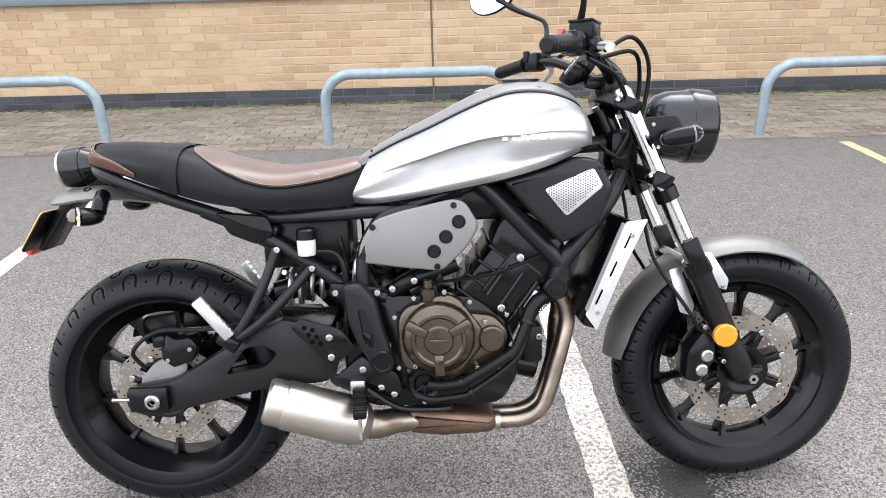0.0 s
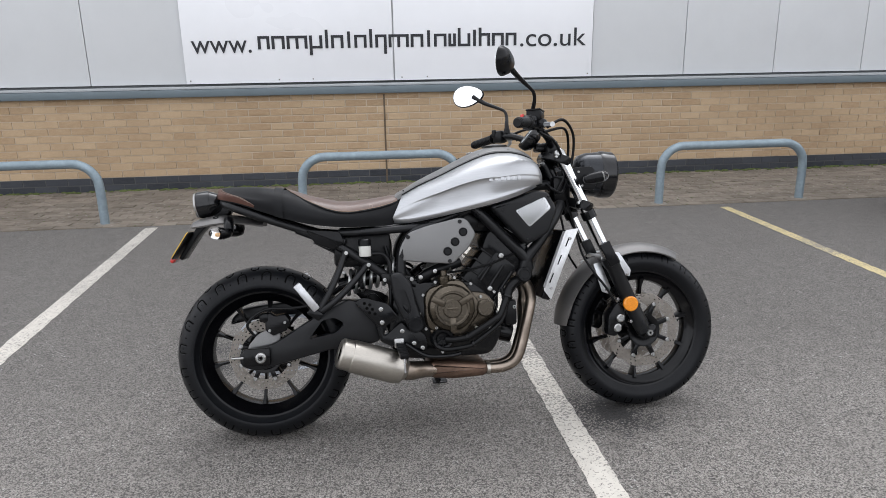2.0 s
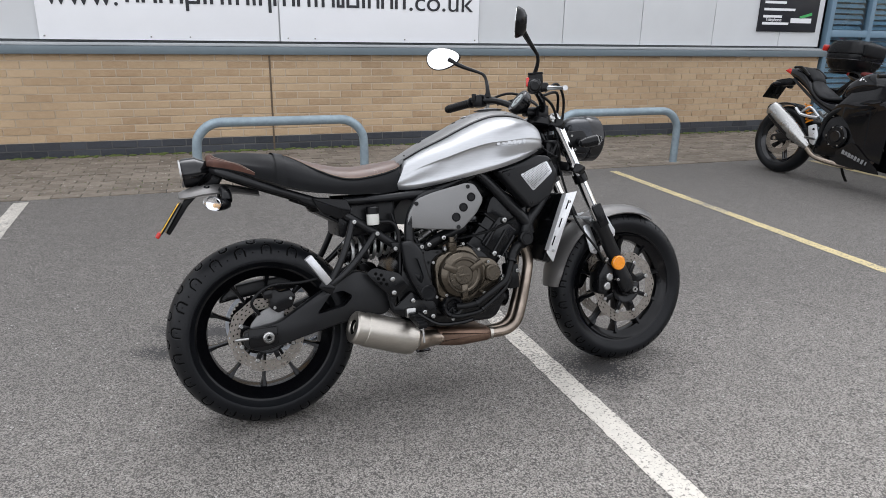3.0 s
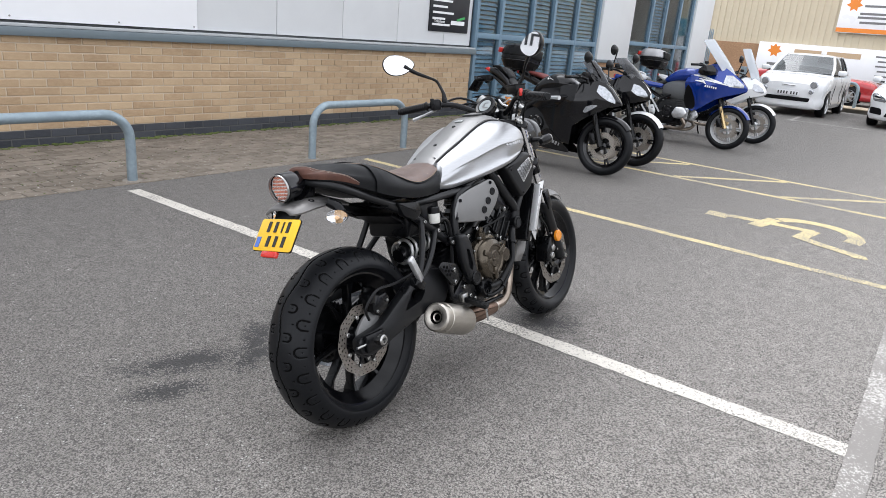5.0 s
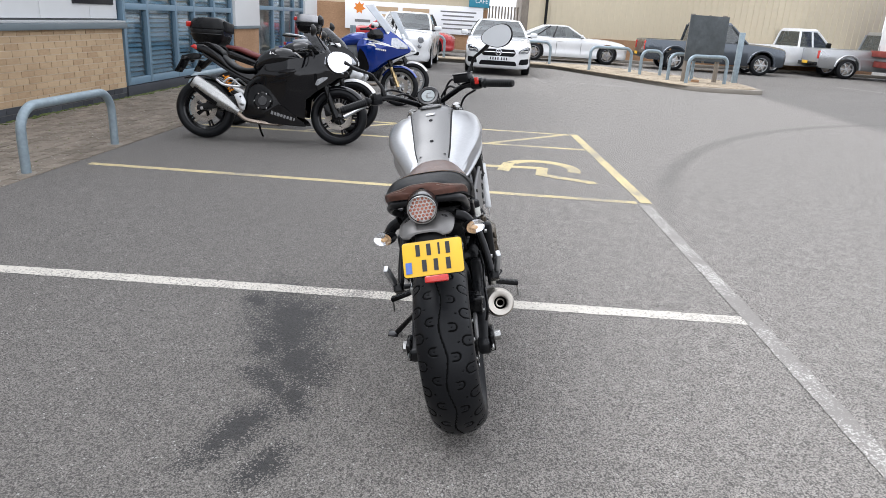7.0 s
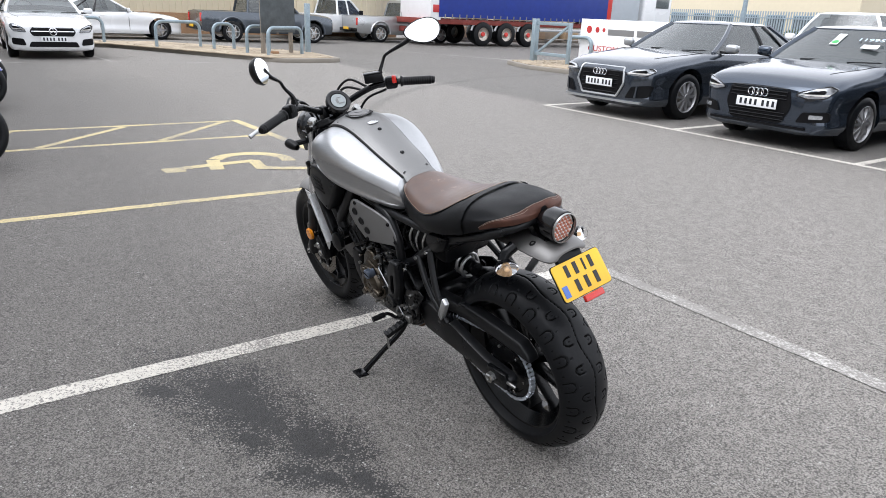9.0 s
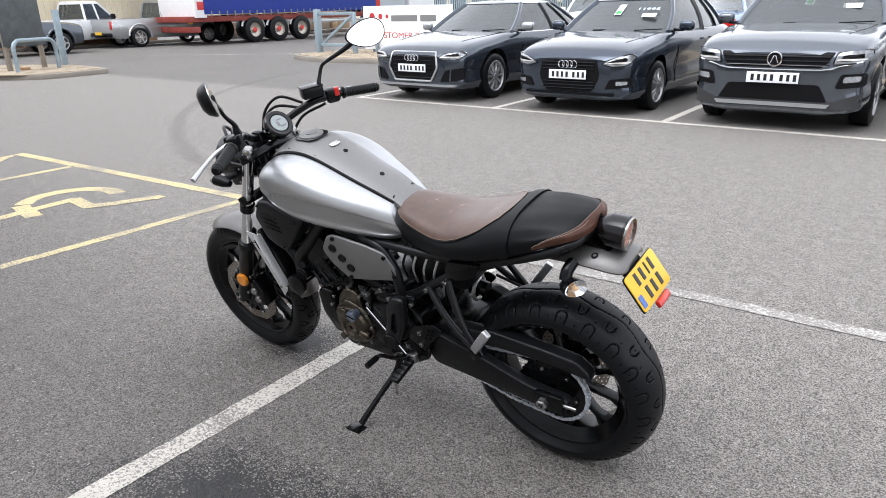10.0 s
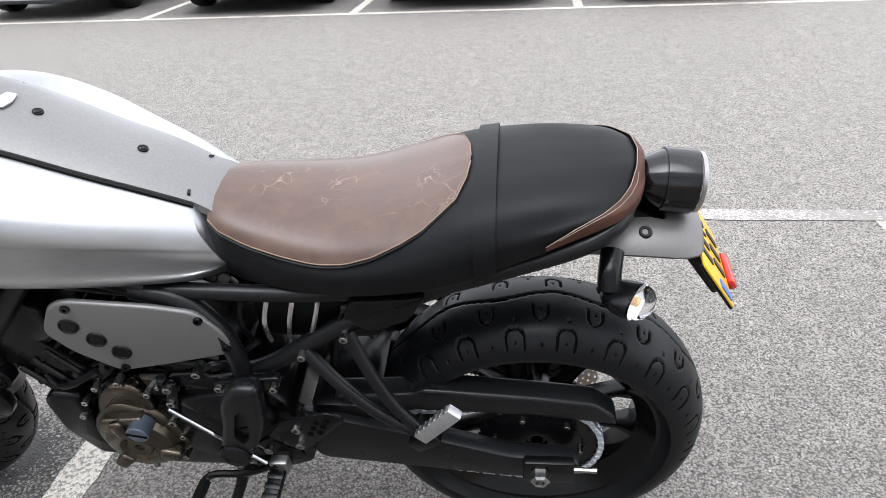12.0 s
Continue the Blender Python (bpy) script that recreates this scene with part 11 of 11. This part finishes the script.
# ---- buildings across the yard ----
def ribbed_wall(name, x, y0, y1, z0, z1, label, mat="cream", pitch=0.25):
    w = solid(name, bm_box((x + 0.15, (y0 + y1) / 2, (z0 + z1) / 2), (0.2, y1 - y0, z1 - z0)), mat, label, "wall", kind="structure", smooth=0)
    n = int((y1 - y0) / pitch)
    bm = bmesh.new()
    for i in range(n):
        bm_box((x + 0.04, y0 + pitch * (i + 0.5), (z0 + z1) / 2), (0.05, pitch * 0.34, z1 - z0), into=bm)
    part("rib", bm, mat, w, kind="stuff", smooth=0)
    return w


ribbed_wall("wall_unit_left", 30.0, 1.6, 24, 1.75, 7.0, "cream ribbed metal cladding on the far unit")
solid("wall_unit_left_base", bm_box((30.1, 12.8, 0.9), (0.3, 22.4, 1.8)), "far_brick", "orange brick base of the far unit", "wall", kind="structure", smooth=0)
ribbed_wall("wall_unit_right", 29.0, -15.0, 0.1, 0.85, 7.0, "cream ribbed metal cladding on the far unit")
solid("wall_unit_right_base", bm_box((29.1, -7.4, 0.45), (0.3, 15.1, 0.9)), "far_brick", "orange brick base of the far unit", "wall", kind="structure", smooth=0)
solid("wall_unit_return", bm_box((33.0, 0.0, 3.5), (8.0, 0.3, 7.0)), "timber", "brown side wall of the far unit", "wall", kind="structure", smooth=0)
solid("drainpipe", bm_tube([(28.9, -0.9, 0.0), (28.9, -0.9, 7.0)], 0.06, 10, 1), "black_plastic", "dark rainwater downpipe on the far unit", "pipe")
solid("kerb", bm_box((28.1, -1, 0.06), (0.15, 40, 0.12), 0.02), "concrete", "concrete kerb along the far footpath", "kerb", kind="structure")
bn = thing("banner", pose(29.86, 4.9, 0.7, 0, 0, -90), "long white advertising banner with brown and grey print", "banner")
part("sheet", bm_box((0, 0.06, 0.6), (6.2, 0.15, 1.2), 0.004), "sign_white", bn)
for x, z, w, h, mt in ((-1.2, 0.9, 1.0, 0.2, "beige"), (0.1, 0.9, 1.2, 0.2, "beige"), (-1.0, 0.6, 1.3, 0.16, "beige"), (-2.3, 0.35, 0.7, 0.12, "grey_print"), (-1.2, 0.3, 1.2, 0.12, "dark_red_print"), (2.0, 0.95, 1.6, 0.06, "grey_print"), (2.0, 0.78, 1.4, 0.06, "grey_print"), (2.1, 0.6, 1.7, 0.06, "grey_print"), (2.0, 0.42, 1.3, 0.06, "grey_print"), (2.1, 0.24, 1.6, 0.06, "grey_print")):
    part("print_bar", bm_box((x, -0.018, z), (w, 0.006, h)), mt, bn, smooth=0)
leaf = [(0, 0.32), (0.07, 0.2), (0.2, 0.24), (0.16, 0.1), (0.28, 0.02), (0.12, -0.06), (0.12, -0.2), (0, -0.12), (-0.12, -0.2), (-0.12, -0.06), (-0.28, 0.02), (-0.16, 0.1), (-0.2, 0.24), (-0.07, 0.2)]
part("leaf_mark", bm_turn(bm_prism(leaf, -0.024, -0.016), Matrix.Translation((-2.45, 0, 0.85))), "orange", bn, smooth=0)
bn2 = thing("banner", pose(29.86, 4.0, 2.45, 0, 0, -90), "white advertising banner with an orange strip", "banner")
part("sheet", bm_box((0, 0.06, 0.75), (2.6, 0.15, 1.5), 0.004), "sign_white", bn2)
part("strip", bm_box((0, -0.018, 0.1), (2.6, 0.006, 0.16)), "orange", bn2, smooth=0)
for z, w in ((0.4, 1.5), (0.58, 1.7), (0.72, 1.6), (1.0, 1.4)):
    part("print_bar", bm_box((0.2, -0.018, z), (w, 0.006, 0.08)), "grey_print", bn2, smooth=0)
part("leaf_mark", bm_turn(bm_prism(leaf, -0.024, -0.016), Matrix.Translation((-0.85, 0, 1.0))), "orange", bn2, smooth=0)
cafe = thing("cafe_sign", pose(29.8, 2.0, 1.9, 0, 0, -90), "small teal cafe sign", "sign")
part("board", bm_box((0, 0.1, 0.35), (0.9, 0.24, 0.7), 0.005), "teal", cafe)
words("lettering", "CAFE", 0.24, Matrix.Translation((0.1, -0.025, 0.25)) @ face, "plate_white", cafe)
pf = thing("palisade_fence", pose(19.0, 7.2, 0, 0, 0, 0), "grey steel palisade fence beside the showroom", "fence")
for k in range(14):
    part("pale", bm_prism([(0.16 * k, 0.0), (0.16 * k + 0.07, 0.0), (0.16 * k + 0.07, 1.9), (0.16 * k + 0.035, 2.0), (0.16 * k, 1.9)], -0.012, 0.012), "galv", pf, smooth=0)
for z in (0.4, 1.6):
    part("rail", bm_box((1.1, 0.03, z), (2.3, 0.04, 0.06), 0.004), "galv", pf)
solid("bollard", bm_tube([(19.4, 5.6, 0), (19.4, 5.6, 1.0)], 0.09, 16, 1), "galv", "round grey steel bollard", "bollard")
pg = thing("palisade_gate", pose(30.0, 0.2, 0, 0, 0, 90), "dark palisade gate between the units", "gate")
for k in range(10):
    part("pale", bm_box((0.14 * k + 0.07, 0, 1.0), (0.07, 0.03, 2.0), 0.004), "timber", pg, smooth=0)

# brick pallets by the road
rng = random.Random(8)
for k in range(7):
    pal = thing("brick_pallet", pose(28.3 + 0.3 * (k % 2), -18.2 - 1.25 * k, 0, 0, 0, rng.uniform(-4, 4)), "wrapped stack of pale bricks on a pallet", "pallet", "brick pallets")
    part("pallet", bm_box((0, 0, 0.07), (1.0, 1.1, 0.14), 0.01), "timber", pal)
    for z in (0.45, 1.02):
        part("pack", bm_box((0, 0, z), (0.95, 1.05, 0.52), 0.02), "mortar" if (k + int(z)) % 2 else "beige", pal)
# far offices and fence to the south
off = thing("office_building", pose(34.5, -46.0, 0), "cream two-storey offices with a row of windows", "building")
part("wall", bm_box((0, -3, 3.2), (24, 6, 6.4), 0.02), "cream", off)
part("roof", bm_box((0, -3, 6.5), (24.6, 6.6, 0.3), 0.03), "grey_panel", off)
for k in range(11):
    for z in (1.5, 4.4):
        wdw = part("window", bm_box((-10.5 + 2.1 * k, 0.02, z), (1.5, 0.08, 1.3), 0.01), "frame_blue", off)
        part("pane", bm_box((-10.5 + 2.1 * k, 0.075, z), (1.34, 0.03, 1.14)), "car_glass", wdw, smooth=0)
sgn = thing("speed_sign", pose(25.7, -30.0, 0, 0, 0, 160), "round white speed limit sign with red ring on a post", "sign")
part("post", bm_tube([(0, 0.05, 0), (0, 0.05, 2.0)], 0.035, 10, 1), "galv", sgn)
part("disc", bm_disc((0, 0, 1.65), 0.3, 0.02, "y", 28), "red", sgn)
part("face", bm_disc((0, -0.014, 1.65), 0.22, 0.012, "y", 28), "plate_white", sgn)
words("lettering", "10", 0.26, Matrix.Translation((0, -0.024, 1.65)) @ face, "black_letter", sgn)
solid("lamp_post", bm_tube([(19.5, -29.0, 0), (19.5, -29.0, 7.0)], [0.13, 0.08], 12, 1), "galv", "tall grey steel lamp post", "lamp post")
solid("lamp_post", bm_tube([(6.3, -17.0, 0), (6.3, -17.0, 6.0)], [0.11, 0.07], 12, 1), "galv", "tall grey steel lamp post", "lamp post")
fn = thing("palisade_fence", pose(8.0, -34.0, 0), "long grey steel palisade fence across the far side", "fence")
bm = bmesh.new()
for k in range(150):
    bm_box((0.15 * k, 0, 1.07), (0.07, 0.02, 2.16), into=bm)
for z in (0.4, 1.8):
    bm_box((11.2, 0.03, z), (22.5, 0.05, 0.06), into=bm)
part("paling", bm, "galv", fn, kind="stuff", smooth=0)
# clipped bushes in front of the offices
M["leaf"] = surf("bush_leaf", (0.06, 0.085, 0.025), 0.7, grain=30, var=0.5)
rng = random.Random(11)
for bx, by, s in ((27.5, -40, 1.0), (30.5, -41, 0.8), (22.0, -39, 1.1), (38.0, -42, 0.9), (17.5, -38, 1.2)):
    ob = thing("bush", pose(bx, by, 0), "dark green clipped bush in front of the offices", "bush", "office bushes")
    part("stem", bm_tube([(0, 0, 0), (0.03, 0, 0.3), (0.05, 0.02, 0.7)], [0.05, 0.03, 0.02], 6), "timber", ob)
    bm = bmesh.new()
    for k in range(420):
        a, u = rng.uniform(0, 2 * math.pi), rng.uniform(-0.2, 1)
        r = s * (0.75 + 0.35 * rng.random()) * math.sqrt(max(0.05, 1 - u * u * 0.8))
        c = Vector((r * math.cos(a) * 1.2, r * math.sin(a), 0.55 * s + u * 0.6 * s))
        t1 = Vector((rng.uniform(-1, 1), rng.uniform(-1, 1), rng.uniform(-1, 1))).normalized()
        t2 = t1.orthogonal().normalized()
        z = rng.uniform(0.07, 0.13)
        bm.faces.new([bm.verts.new(c + t1 * z), bm.verts.new(c + t2 * z * 0.5), bm.verts.new(c - t1 * z), bm.verts.new(c - t2 * z * 0.5)])
    part("crown", bm, "leaf", ob, kind="stuff", smooth=0)
# ---- bricks of the wall and pavers of the strip: the nearest are parts, the rest one mesh ----
def piece_mesh(name, s, bev, mat):
    me = to_mesh(name, bm_box((0, 0, 0), s, bev, segs=1), 0)
    me.materials.append(M[mat])
    return me


def box_rows(name, boxes, mat, parent):
    """Many bevelled boxes as one mesh: (centre, size) pairs."""
    v, f = [], []
    for (cx, cy, cz), (sx, sy, sz) in boxes:
        n, e = len(v), 0.004
        for x, y, z in ((-1, -1, -1), (1, -1, -1), (1, 1, -1), (-1, 1, -1), (-1, -1, 1), (1, -1, 1), (1, 1, 1), (-1, 1, 1)):
            v.append((cx + x * sx / 2, cy + y * sy / 2, cz + z * sz / 2))
        f += [(n, n + 3, n + 2, n + 1), (n + 4, n + 5, n + 6, n + 7), (n, n + 1, n + 5, n + 4), (n + 1, n + 2, n + 6, n + 5), (n + 2, n + 3, n + 7, n + 6), (n + 3, n, n + 4, n + 7)]
    me = bpy.data.meshes.new(name)
    me.from_pydata(v, [], f)
    me.materials.append(M[mat])
    ob = new(name, me)
    ob.parent = parent
    return tagged(ob, kind="stuff")


rng = random.Random(21)
COURSE, LEN = 0.075, 0.225
whole = piece_mesh("brick", (LEN - 0.011, 0.03, COURSE - 0.011), 0.003, "brick")
whole_d = piece_mesh("brick_dark", (LEN - 0.011, 0.03, COURSE - 0.011), 0.003, "brick_dark")
rest = {"brick": [], "brick_dark": []}
count = 0
for row in range(13):
    z = COURSE * (row + 0.5)
    mat = "brick_dark" if row < 2 else "brick"
    x = BX0 + (0.5 * LEN if row % 2 else 0.0)
    while x < BX1 - 0.02:
        w = min(LEN, BX1 - x)
        cx = x + w / 2
        if abs(cx - 0.3) > 0.02:
            dy = rng.uniform(-0.0015, 0.002)
            if -1.35 < cx < 3.75 and w > LEN - 0.01 and count < 300:
                ob = new("brick", whole_d if row < 2 else whole)
                ob.parent = wall
                ob.location = (cx, WALL_Y + 0.012 + dy, z + rng.uniform(-0.0012, 0.0012))
                count += 1
            else:
                rest[mat].append(((cx, WALL_Y + 0.012 + dy, z), (w - 0.011, 0.03, COURSE - 0.011)))
        x += LEN
box_rows("bricks", rest["brick"], "brick", wall)
box_rows("bricks", rest["brick_dark"], "brick_dark", wall)

paver = piece_mesh("paver", (0.2 - 0.006, 0.1 - 0.006, 0.03), 0.004, "paver")
others, count = [], 0
for row in range(17):
    y = PAVE_Y0 + 0.05 + 0.1 * row
    x = -9.0 + (0.1 if row % 2 else 0.0)
    while x < 19.5:
        z = 0.004 + rng.uniform(-0.0025, 0.0025)
        if -2.3 < x < 5.6 and row < 8 and count < 300:
            ob = new("paver", paver)
            ob.parent = pavement
            ob.location = (x, y, z - 0.01)
            ob.rotation_euler = (radians(rng.uniform(-0.7, 0.7)), radians(rng.uniform(-0.5, 0.5)), radians(rng.uniform(-0.8, 0.8)))
            count += 1
        else:
            others.append(((x, y, z - 0.01), (0.194, 0.094, 0.03)))
        x += 0.2
box_rows("pavers", others, "paver", pavement)
